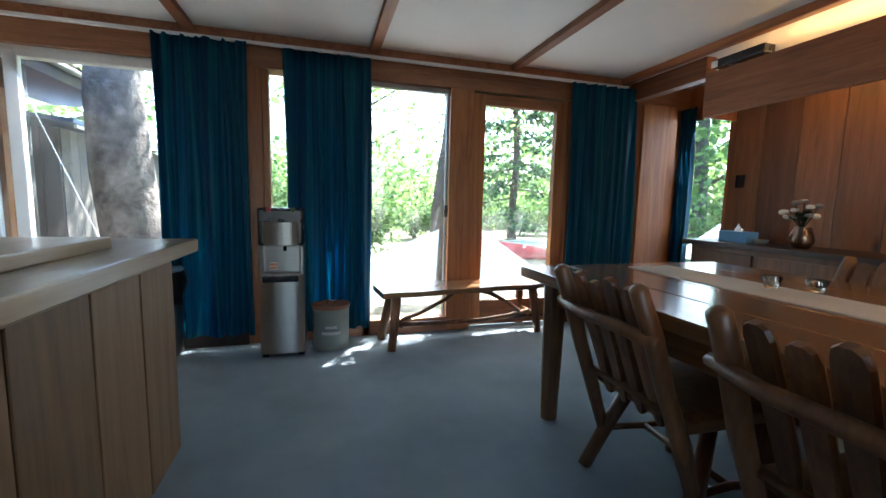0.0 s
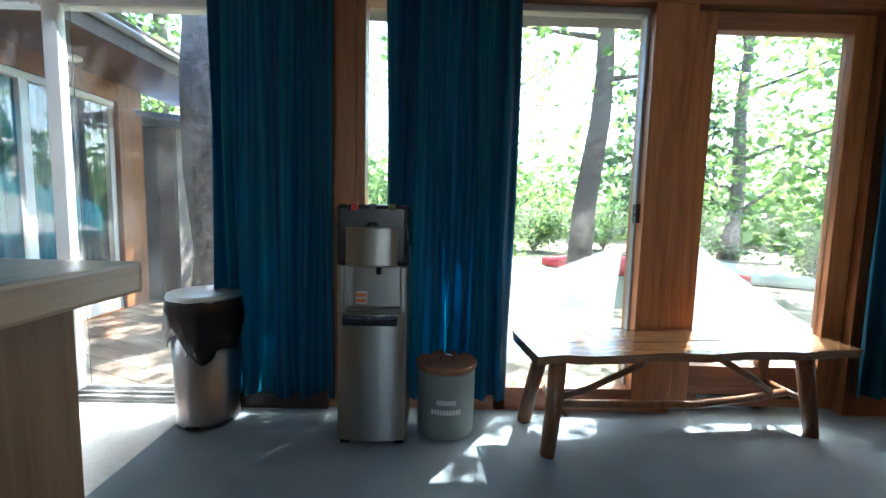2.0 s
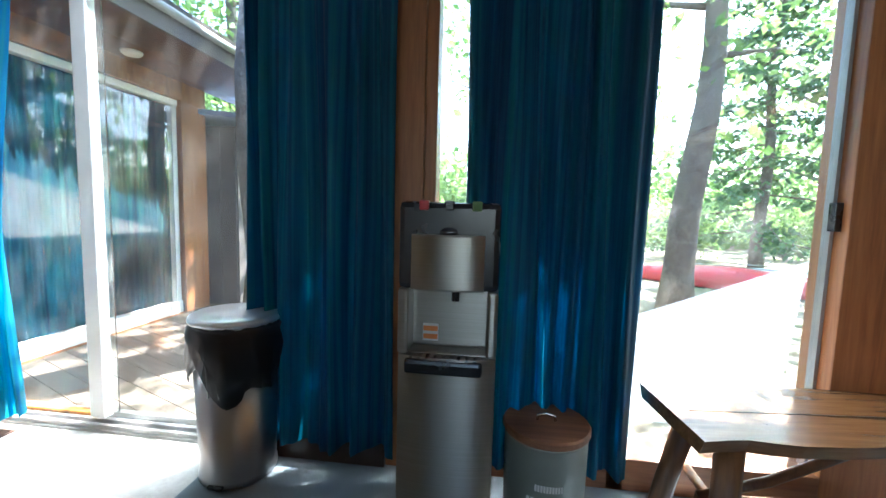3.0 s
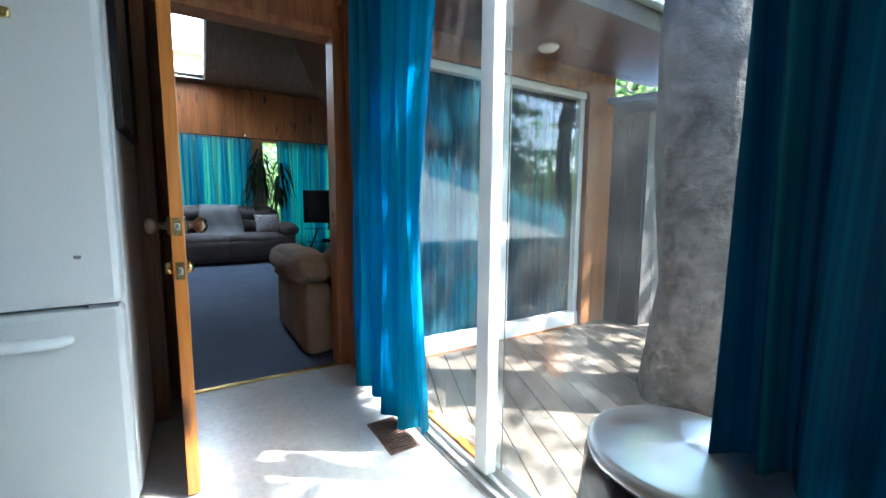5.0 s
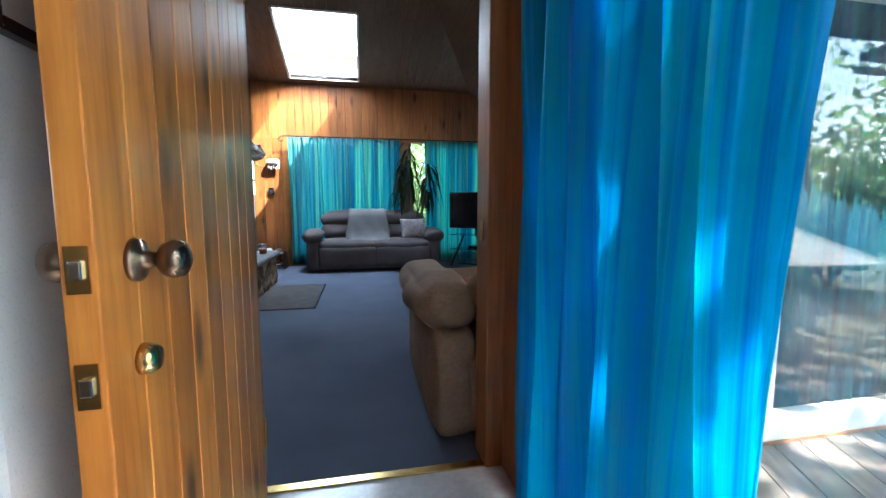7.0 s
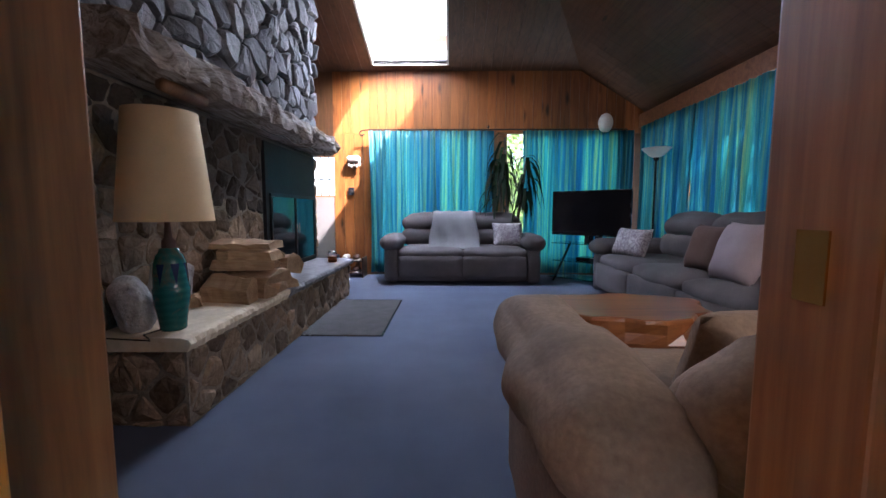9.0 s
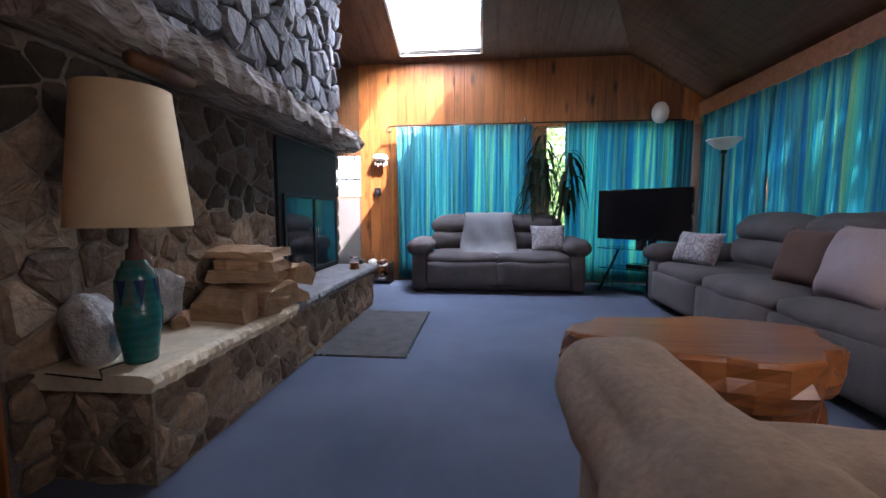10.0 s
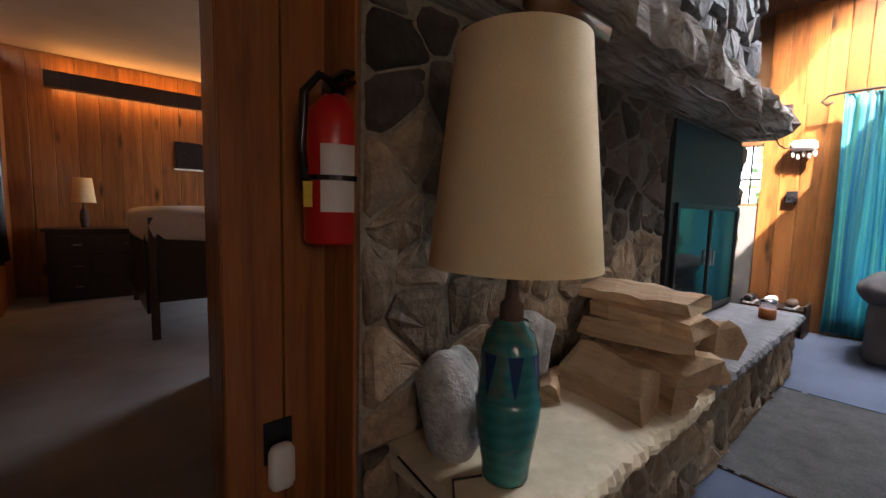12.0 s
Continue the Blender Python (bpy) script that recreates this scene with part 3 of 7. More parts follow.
def bowed(w, z0, z1, y, bow, thick=0.02, x0=0.0):
    """A front panel whose face bulges outwards in plan; it faces -y."""
    bm = bmesh.new()
    n, rings = 16, []
    for i in range(n + 1):
        u = 2 * i / n - 1
        f = y - bow * (1 - abs(u) ** 2.6)
        rings.append([bm.verts.new((x0 + u * w, p, z)) for p, z in ((y + thick, z0), (f, z0), (f - 0.003, z0 + 0.006), (f - 0.003, z1 - 0.006), (f, z1), (y + thick, z1))])
    for a, b in zip(rings, rings[1:]):
        for k in range(6):
            bm.faces.new((a[k], b[k], b[(k + 1) % 6], a[(k + 1) % 6]))
    bm.faces.new(rings[0])
    bm.faces.new(rings[-1][::-1])
    return bm


def face(x, y, z, turn):
    """A frame on an upright wall: x along the wall, y up, z out of it. turn 0: faces -y; 90: +x; 180: +y; 270: -x."""
    return pose(x, y, z, 90, 0, turn)

# ---- structure: kitchen, hall, living room, bedroom ----
structure("ground", boxes(((-60, 3.7, -0.6), (60, 120, -0.14))), GRASS, "sunlit ground with dry needles and grass")
structure("floor_kitchen", boxes(((-0.81, -3.2, -0.12), (4.0, 3.6, 0.0))), CARPET_K, "blue-grey short pile carpet")
structure("floor_hall", boxes(((-2.9, -3.2, -0.12), (-0.81, 3.6, 0.0))), VINYL, "pale glossy vinyl floor")
structure("floor_living", boxes(((-9.6, 1.0, -0.12), (-2.9, 6.1, 0.0)), ((-9.6, -0.6, -0.12), (-7.4, 1.0, 0.0))), CARPET_L, "blue-grey living room carpet")
structure("floor_bedroom", boxes(((-7.4, -4.2, -0.12), (-2.9, 1.0, 0.0))), CARPET_B, "grey-beige bedroom carpet")
structure("trim_threshold", boxes(((-2.925, 2.54, 0.0), (-2.885, 3.4, 0.008)), bevel=0.002), BRASS, "thin metal carpet strip")
structure("ceiling_kitchen", boxes(((-2.9, -3.2, 2.3), (4.1, 3.62, 2.42))), WHITEPAINT, "white painted ceiling boards")

# north wall of the kitchen: header, posts, sill rails
NW = thing("wall_north", (0, 3.55, 0), "wooden post and beam window wall", "wall")
tagged(NW, kind="structure")


def north(name, a, b, material, label=""):
    return part(name, boxes(((a[0], a[1] - 3.55, a[2]), (b[0], b[1] - 3.55, b[2])), bevel=0.004), material, NW, label)


north("header", (-2.88, 3.47, 2.07), (3.95, 3.65, 2.3), FRAMEWOOD_X)
north("header_trim", (-2.88, 3.44, 2.232), (3.14, 3.468, 2.3), BEAMWOOD)
north("post", (-0.13, 3.47, 0), (0.0, 3.63, 2.07), FRAMEWOOD)
north("post_edge", (0.0, 3.5, 0.1), (0.045, 3.61, 2.07), FRAMEWOOD)
north("post", (0.725, 3.47, 0), (0.795, 3.63, 2.07), FRAMEWOOD)
north("post", (1.455, 3.47, 0), (1.665, 3.63, 2.07), FRAMEWOOD)
north("post", (2.6, 3.47, 0), (3.95, 3.63, 2.07), FRAMEWOOD, "wide board beside the door")
north("corner_post", (3.38, 3.44, 0), (3.78, 3.468, 2.1), FRAMEWOOD)
north("sill", (0.0, 3.47, 0), (1.455, 3.63, 0.125), FRAMEWOOD_X)
north("glass_stop", (0.795, 3.52, 2.035), (1.455, 3.58, 2.07), GREYMETAL)
north("end_wall", (-2.88, 3.47, 0), (-2.6, 3.63, 2.07), FRAMEWOOD)
north("baseboard_dark", (-0.6, 3.45, 0), (-0.13, 3.5, 0.1), DARKWOOD)


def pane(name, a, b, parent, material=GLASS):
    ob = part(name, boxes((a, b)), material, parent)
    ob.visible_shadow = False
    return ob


w1 = tagged(thing("window_1", (0.4, 3.55, 0.1), "narrow fixed window in wood frame", "window"), kind="structure")
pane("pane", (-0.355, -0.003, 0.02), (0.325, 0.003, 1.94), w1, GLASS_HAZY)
w2 = tagged(thing("window_2", (1.125, 3.55, 0.1), "tall fixed window with metal edge", "window"), kind="structure")
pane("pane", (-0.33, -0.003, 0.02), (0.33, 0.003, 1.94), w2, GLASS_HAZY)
part("edge_strip", boxes(((0.318, -0.02, 0.025), (0.33, 0.02, 1.935))), GREYMETAL, w2)
part("latch", boxes(((0.305, -0.05, 0.9), (0.335, -0.02, 1.0)), bevel=0.004), BLACKPLASTIC, w2)
d2 = tagged(thing("door_glazed", (2.13, 3.55, 0), "closed wooden door with one tall glass pane", "door"), kind="structure")
for a, b in (((-0.455, -0.04, 0.02), (-0.345, 0.03, 2.06)), ((0.35, -0.04, 0.02), (0.46, 0.03, 2.06))):
    part("stile", boxes((a, b), bevel=0.004), FRAMEWOOD, d2)
for a, b in (((-0.345, -0.04, 0.02), (0.35, 0.03, 0.245)), ((-0.345, -0.04, 1.97), (0.35, 0.03, 2.06))):
    part("rail", boxes((a, b), bevel=0.004), FRAMEWOOD_X, d2)
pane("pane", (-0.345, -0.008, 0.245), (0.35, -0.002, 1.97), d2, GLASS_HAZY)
part("draught_slot", boxes(((-0.3, -0.046, 0.07), (0.3, -0.04, 0.09))), BLACKPLASTIC, d2)

# sliding glass door of the hall
d3 = tagged(thing("door_sliding", (-1.35, 3.56, 0), "white framed sliding glass door, closed", "door"), kind="structure")
for a, b in (((-0.18, -0.05, 0.05), (-0.105, 0.0, 2.04)), ((1.17, -0.03, 0.05), (1.22, 0.03, 2.04)), ((-1.25, -0.03, 0.05), (-1.2, 0.03, 2.04))):
    part("stile", boxes((a, b), bevel=0.006), WHITEFRAME, d3)
part("head_rail", boxes(((-1.25, -0.04, 2.0), (1.22, 0.05, 2.07)), bevel=0.005), WHITEFRAME, d3)
part("track", boxes(((-1.25, -0.07, 0), (1.22, -0.052, 0.03)), ((-1.25, -0.03, 0), (1.22, -0.012, 0.035)), ((-1.25, 0.03, 0), (1.22, 0.06, 0.04)), ((-1.25, -0.08, 0.0), (1.22, 0.08, 0.012))), GREYMETAL, d3)
part("sill_board", boxes(((-0.98, -0.012, 0.012), (-0.2, 0.03, 0.05)), bevel=0.004), DOORWOOD, d3)
pane("pane", (-1.2, 0.02, 0.05), (-0.1, 0.026, 2.0), d3)
pane("pane", (-0.12, -0.028, 0.05), (1.17, -0.022, 2.0), d3)
part("track_stop", lathe(bmesh.new(), [(0.0, 0), (0.018, 0), (0.018, 0.03), (0, 0.03)], 12, (-0.2, -0.05, 1.98)), WHITEFRAME, d3)

# curtain track and beams
part("curtain_track", boxes(((-2.7, 3.39, 2.205), (3.14, 3.42, 2.225))), WHITEFRAME, None)
tagged(bpy.data.objects["curtain_track"], "white metal curtain track under the ceiling", "curtain track")
for x in (-1.73, -0.45, 0.82, 2.01):
    bm = boxes(((x - 0.035, -3.2, 2.258), (x + 0.035, 3.44, 2.302)), bevel=0.004)
    structure("beam", bm, BEAMWOOD, "stained ceiling batten")
structure("beam_edge", boxes(((3.1, -3.2, 2.245), (3.16, 3.47, 2.303)), bevel=0.004), BEAMWOOD, "stained ceiling batten along the bay")
structure("beam_bay", boxes(((3.2, 2.64, 2.1), (3.3, 3.44, 2.26)), bevel=0.005), BEAMWOOD, "dark beam over the bay")

# east side: bay with window, panelled wall, lit valance
EW = tagged(thing("wall_east", (3.95, 0, 0), "vertical wood panelling behind the sideboard", "wall"), kind="structure")
part("backing", boxes(((0.0, -3.2, 0), (0.1, 2.98, 2.3)), ((0, 2.98, 0), (0.1, 3.62, 0.5)), ((0, 2.98, 2.03), (0.1, 3.62, 2.3)), ((0, 3.5, 0.5), (0.1, 3.62, 2.03))), FRAMEWOOD, EW)
boards(EW, face(-0.002, 2.98, 0.0, 270), 6.1, 2.3, 0.28, DARK_P, 3, name="panel_board")
w4 = tagged(thing("window_3", (3.97, 3.24, 0.5), "bay window beside the panelling", "window"), kind="structure")
part("frame", boxes(((-0.02, -0.26, 0), (0.03, -0.22, 1.53)), ((-0.02, 0.22, 0), (0.03, 0.26, 1.53)), ((-0.02, -0.22, 1.48), (0.03, 0.22, 1.53)), ((-0.02, -0.22, 0), (0.03, 0.22, 0.05)), bevel=0.004), FRAMEWOOD, w4)
pane("pane", (0.0, -0.22, 0.05), (0.005, 0.22, 1.48), w4)
val = thing("valance", (3.2, 0, 2.0), "long wooden light valance with a warm tube above", "valance")
part("fascia", boxes(((-0.02, -3.0, -0.2), (0.0, 2.62, 0.12)), bevel=0.004), BEAMWOOD, val)
part("end_board", boxes(((0.0, 2.6, -0.2), (0.3, 2.62, 0.12)), bevel=0.003), BEAMWOOD, val)
for y in (-2.5, 0.0, 2.3):
    part("bracket", boxes(((0.0, y, 0.02), (0.75, y + 0.03, 0.05))), BEAMWOOD, val)
part("tube", rod(bmesh.new(), (0.3, -2.8, 0.05), (0.3, 2.4, 0.05), 0.013), WARMGLOW, val, "glowing warm tube")
vent = thing("wall_speaker", (3.2, 2.48, 2.13), "small black speaker box under the ceiling", "speaker")
part("case", boxes(((-0.05, -0.3, 0.0), (0.05, 0.06, 0.06)), bevel=0.008), BLACKPLASTIC, vent)
part("bracket", boxes(((-0.056, 0.02, 0.004), (-0.05, 0.07, 0.05)), bevel=0.002), WHITEPLASTIC, vent)
lamp("valance_tube", 'AREA', look((3.5, -0.3, 2.0), (3.75, -0.3, 1.0)), 1.6, (1.0, 0.62, 0.25), 0.1, 5.0)
lamp("valance_tube_up", 'AREA', look((3.45, -0.3, 2.1), (3.45, -0.3, 3.0)), 1.6, (1.0, 0.62, 0.25), 0.1, 5.0)

# the rest of the kitchen shell, behind the walk
structure("wall_south", boxes(((-2.9, -3.3, 0), (-0.35, -3.2, 2.42)), ((1.85, -3.3, 0), (4.05, -3.2, 2.42)), ((-0.35, -3.3, 0), (1.85, -3.2, 0.9)), ((-0.35, -3.3, 2.1), (1.85, -3.2, 2.42))), DARK_PANEL, "wood panelled back wall")

# wall between the hall and the living room
DW = tagged(thing("wall_divider", (-2.95, 0, 0), "wood panelled wall with a doorway", "wall"), kind="structure")
for a, b in (((-0.06, -4.2, 0), (0.06, 2.5, 2.6)), ((-0.06, 3.53, 0), (0.06, 3.75, 2.6)), ((-0.06, 2.5, 2.1), (0.06, 3.53, 2.6)), ((-0.06, 3.75, 2.1), (0.06, 5.78, 2.6)), ((-0.06, 5.78, -0.14), (0.06, 6.1, 2.6)), ((-0.06, 3.75, -0.14), (0.06, 5.78, -0.07))):
    part("wall_board", boxes((a, b)), FRAMEWOOD, DW)
part("jamb", boxes(((-0.075, 3.4, 0), (0.075, 3.53, 2.1)), bevel=0.005), FRAMEWOOD, DW)
part("jamb", boxes(((-0.075, 2.5, 0), (0.075, 2.54, 2.1)), bevel=0.005), FRAMEWOOD, DW)
part("head", boxes(((-0.075, 2.54, 2.05), (0.075, 3.4, 2.1)), bevel=0.005), FRAMEWOOD, DW)
part("strike_plate", boxes(((-0.02, 3.397, 0.92), (0.02, 3.4, 1.0))), BRASS, DW)

# sliding door of the living room, seen from outside
d4 = tagged(thing("door_patio", (-2.94, 4.8, -0.07), "white framed patio door of the living room, closed", "door"), kind="structure")
for a, b in (((-0.03, -1.03, 0.06), (0.03, -0.97, 2.07)), ((-0.01, -0.03, 0.06), (0.04, 0.045, 2.07)), ((-0.03, 0.86, 0.06), (0.03, 0.92, 2.07))):
    part("stile", boxes((a, b), bevel=0.005), WHITEFRAME, d4)
part("head_rail", boxes(((-0.035, -1.03, 2.07), (0.045, 0.92, 2.13)), bevel=0.005), WHITEFRAME, d4)
part("bottom_rail", boxes(((-0.035, -1.03, 0.0), (0.045, 0.92, 0.12)), bevel=0.005), WHITEFRAME, d4)
pane("pane", (0.0, -0.97, 0.12), (0.006, -0.03, 2.07), d4, GLASS_CLEAN)
pane("pane", (0.02, 0.045, 0.12), (0.026, 0.86, 2.07), d4, GLASS_CLEAN)
part("casing", boxes(((0.062, 0.92, 0), (0.085, 1.06, 2.2)), ((0.062, -1.05, 2.13), (0.085, 0.92, 2.2)), bevel=0.004), FRAMEWOOD, d4)

# far (west) wall with curtained windows
WW = tagged(thing("wall_west", (-8.95, 0, 0), "upright cedar boards above curtained windows", "wall"), kind="structure")
for a, b in (((-0.12, 1.17, 0), (0, 1.8, 3.7)), ((-0.12, 5.55, 0), (0, 6.1, 3.7)), ((-0.12, 1.8, 2.2), (0, 5.55, 3.7)), ((-0.12, 1.8, 0), (0, 5.55, 0.25)), ((-0.12, 3.6, 0.25), (0, 3.82, 2.2)),
             ((-0.12, -0.6, 0), (0, 1.17, 1.25)), ((-0.12, -0.6, 1.85), (0, 1.17, 3.7)), ((-0.12, -0.6, 1.25), (0, 0.6, 1.85))):
    part("wall_board", boxes((a, b)), DARK_PANEL, WW)
boards(WW, face(0.001, 1.17, 2.2, 90), 4.9, 1.4, 0.14, CEDAR_P, 5)
boards(WW, face(0.001, 1.17, 0.0, 90), 0.62, 2.2, 0.155, CEDAR_P, 6)
part("lower_panel", boxes(((0.002, 0.2, 0.0), (0.02, 1.16, 1.22)), bevel=0.003), GREYPANEL, WW, "pale lower panel")
w5 = tagged(thing("window_4", (-9.0, 0.88, 1.25), "small window with dark bars", "window"), kind="structure")
pane("pane", (-0.003, -0.28, 0.0), (0.003, 0.29, 0.6), w5)
for k in range(4):
    part("bar", boxes(((0.01, -0.2 + 0.13 * k, 0), (0.03, -0.185 + 0.13 * k, 0.6))), IRON, w5)
part("cross_bar", boxes(((0.01, -0.28, 0.24), (0.03, 0.29, 0.262))), IRON, w5)
for n, (y0, y1) in enumerate(((1.8, 3.6), (3.82, 5.55))):
    w = tagged(thing("window_%d" % (5 + n), (-9.02, (y0 + y1) / 2, 0.25), "wide window behind drawn curtains", "window"), kind="structure")
    half = (y1 - y0) / 2
    for k in range(3):
        c = -half + (2 * half - 0.05) * k / 2
        part("mullion", boxes(((-0.03, c, 0), (0.03, c + 0.05, 1.95))), FRAMEWOOD, w)
    pane("pane", (-0.004, -half, 0), (0.002, half, 1.95), w)

# north wall of the living room
LN = tagged(thing("wall_living_north", (0, 6.0, 0), "wood wall with wide curtained window", "wall"), kind="structure")
for a, b in (((-9.07, 0, 2.25), (-2.9, 0.12, 2.7)), ((-9.07, 0, 0), (-8.75, 0.12, 2.25)), ((-6.1, 0, 0), (-2.9, 0.12, 2.25)), ((-8.75, 0, 0), (-6.1, 0.12, 0.3))):
    part("wall_board", boxes((a, b)), FRAMEWOOD, LN)
part("header", boxes(((-8.94, -0.14, 2.27), (-3.02, 0, 2.47)), bevel=0.006), BEAMWOOD, LN, "wide board above the curtains")
boards(LN, face(-6.12, -0.001, 0.0, 0), 3.05, 2.27, 0.15, CEDAR_P, 8)
w7 = tagged(thing("window_7", (-7.42, 6.06, 0.3), "wide window behind thin curtains", "window"), kind="structure")
for x in (-1.32, -0.46, 0.42, 1.27):
    part("mullion", boxes(((x, -0.03, 0), (x + 0.05, 0.03, 1.95))), FRAMEWOOD, w7)
pane("pane", (-1.3, -0.004, 0), (1.3, 0.002, 1.95), w7)

# hipped board ceiling of the living room, with the skylight shaft
X0, X1, Y0, Y1 = -9.0, -2.96, -0.6, 6.05
PLANES = [(0.33, 0.0, 3.12 + 0.33 * 8.95), (0.0, -0.62, 2.48 + 0.62 * 6.0), (-0.55, 0.0, 2.5 - 0.55 * 2.95), (0.0, 0.0, 4.35)]


def roof_height(k, x, y):
    return PLANES[k][0] * x + PLANES[k][1] * y + PLANES[k][2]


bm = bmesh.new()


def roof_face(k, poly, lift=0.0):
    if len(poly) < 3:
        return
    low = [bm.verts.new((x, y, roof_height(k, x, y) + lift)) for x, y in poly]
    high = [bm.verts.new((x, y, roof_height(k, x, y) + lift + 0.03)) for x, y in poly]
    bm.faces.new(low)
    bm.faces.new(high[::-1])
    for i in range(len(poly)):
        j = (i + 1) % len(poly)
        bm.faces.new((low[i], low[j], high[j], high[i]))


SX0, SX1, SY0, SY1 = -8.78, -7.36, 1.84, 2.93
for k in range(4):
    poly = [(X0, Y0), (X1, Y0), (X1, Y1), (X0, Y1)]
    for j in range(4):
        if j != k:
            a, b = PLANES[k], PLANES[j]
            poly = clip_poly(poly, (a[0] - b[0], a[1] - b[1]), b[2] - a[2])
    strips = [poly]
    if k == 0:
        strips = [clip_poly(poly, (1, 0), SX0), clip_poly(poly, (-1, 0), -SX1)]
        mid = clip_poly(clip_poly(poly, (-1, 0), -SX0), (1, 0), SX1)
        strips += [clip_poly(mid, (0, 1), SY0), clip_poly(mid, (0, -1), -SY1)]
    for s in strips:
        roof_face(k, s, 0.031)
        # boards run up the slope
        for i in range(-8, 62):
            c, d = i * 0.15, (i + 1) * 0.15 - 0.004
            n = (0, 1) if k in (0, 2, 3) else (1, 0)
            o = 0 if n == (0, 1) else -9.0
            q = clip_poly(clip_poly(s, (-n[0], -n[1]), -(c + o)) if len(s) > 2 else [], n, d + o) if len(s) > 2 else []
            roof_face(k, q)
structure("ceiling_living", bm, CEILWOOD, "dark board ceiling that rises to a hip")
bm = bmesh.new()
za, zb = roof_height(0, SX0, 0), roof_height(0, SX1, 0)
for (xa, ya), (xb, yb) in (((SX0, SY0), (SX1, SY0)), ((SX1, SY0), (SX1, SY1)), ((SX1, SY1), (SX0, SY1)), ((SX0, SY1), (SX0, SY0))):
    out = Vector((yb - ya, xa - xb, 0)).normalized() * 0.03
    pts = [(xa, ya, roof_height(0, xa, 0) - 0.01), (xb, yb, roof_height(0, xb, 0) - 0.01), (xb, yb, roof_height(0, xb, 0) + 0.2), (xa, ya, roof_height(0, xa, 0) + 0.2)]
    inner = [bm.verts.new(p) for p in pts]
    outer = [bm.verts.new(Vector(p) + out) for p in pts]
    bm.faces.new(inner)
    bm.faces.new(outer[::-1])
    for i in range(4):
        bm.faces.new((inner[i], inner[(i + 1) % 4], outer[(i + 1) % 4], outer[i]))
structure("trim_skylight", bm, WHITEPAINT, "white painted skylight shaft")
bm = bmesh.new()
rim = ((SX0, SY0), (SX1, SY0), (SX1, SY1), (SX0, SY1))
under, over = ([bm.verts.new((x, y, roof_height(0, x, 0) + h)) for x, y in rim] for h in (0.205, 0.211))
bm.faces.new(under)
bm.faces.new(over[::-1])
for i in range(4):
    bm.faces.new((under[i], under[(i + 1) % 4], over[(i + 1) % 4], over[i]))
sk = structure("window_skylight", bm, GLASS, "large flat skylight pane")
sk.visible_shadow = False

# south side of the living room
structure("wall_living_south", boxes(((-4.2, 1.03, 0), (-3.9, 1.15, 3.6)), ((-9.07, -0.7, 0), (-7.45, -0.6, 4.0)), ((-7.5, -0.6, 0), (-7.4, 0.6, 4.4)), ((-4.3, 0.4, 0), (-4.2, 1.3, 4.4)), ((-3.9, 1.03, 2.15), (-3.0, 1.15, 3.6)), ((-4.3, 1.03, 3.4), (-2.95, 1.15, 4.4))), CEDAR, "dark cedar wall beside the fireplace")
boards_wall = tagged(thing("trim_corner", (-4.2, 1.15, 0), "upright cedar boards beside the chimney", "trim"), kind="structure")
boards(boards_wall, face(0.3, 0.001, 0.0, 180), 0.3, 2.9, 0.16, CEDAR_P, 11)

# bedroom shell
# the gap in the west side is added for the bedroom fill lamp
structure("wall_bedroom", boxes(((-7.4, -4.3, 0), (-2.9, -4.2, 2.8)), ((-7.5, -4.2, 0), (-7.4, -3.15, 2.8)), ((-7.5, -1.85, 0), (-7.4, -0.6, 2.8)), ((-7.5, -3.15, 0), (-7.4, -1.85, 0.9)), ((-7.5, -3.15, 2.0), (-7.4, -1.85, 2.8))), CEDAR, "cedar bedroom wall")
structure("wall_bedroom_inner", boxes(((-4.3, -0.5, 0), (-4.2, 1.03, 2.8)), ((-7.4, -0.6, 0), (-4.2, -0.5, 2.8))), CEDAR)
structure("ceiling_bedroom", boxes(((-7.5, -4.3, 2.72), (-2.9, 1.03, 2.82))), TANPLASTER, "plain bedroom ceiling")
BW = tagged(thing("wall_bedroom_boards", (-3.0, -4.2, 0), "upright cedar boards behind the bed", "wall"), kind="structure")
boards(BW, face(0, 0.001, 0, 180), 3.6, 2.7, 0.2, CEDAR_P, 12)

# ---- kitchen things ----
CG = "kitchen curtains"
curtain("curtain", CURTAIN, "blue-teal striped curtain gathered beside the sliding door", -0.66, -0.08, 3.4, 0.1, 2.21, 5, 0.05, seed=1, group=CG)
curtain("curtain", CURTAIN, "blue-teal striped curtain behind the water dispenser", 0.16, 0.79, 3.4, 0.1, 2.2, 6, 0.045, seed=2, group=CG)
curtain("curtain", CURTAIN, "blue-teal curtain gathered beside the glazed door", 2.55, 3.25, 3.38, 0.15, 2.2, 6, 0.05, seed=3, group=CG)
curtain("curtain", CURTAIN, "blue-teal curtain drawn together in the bay window", 3.3, 3.5, 3.86, 0.55, 2.08, 4, 0.04, along='Y', seed=4, group=CG)
curtain("curtain", CURTAIN_SUNLIT, "blue-teal striped curtain, coloured as sunlit, beside the living room doorway", -2.6, -1.7, 3.42, 0.05, 2.2, 6, 0.06, seed=5, group=CG, hem=0.03, pull=0.14)


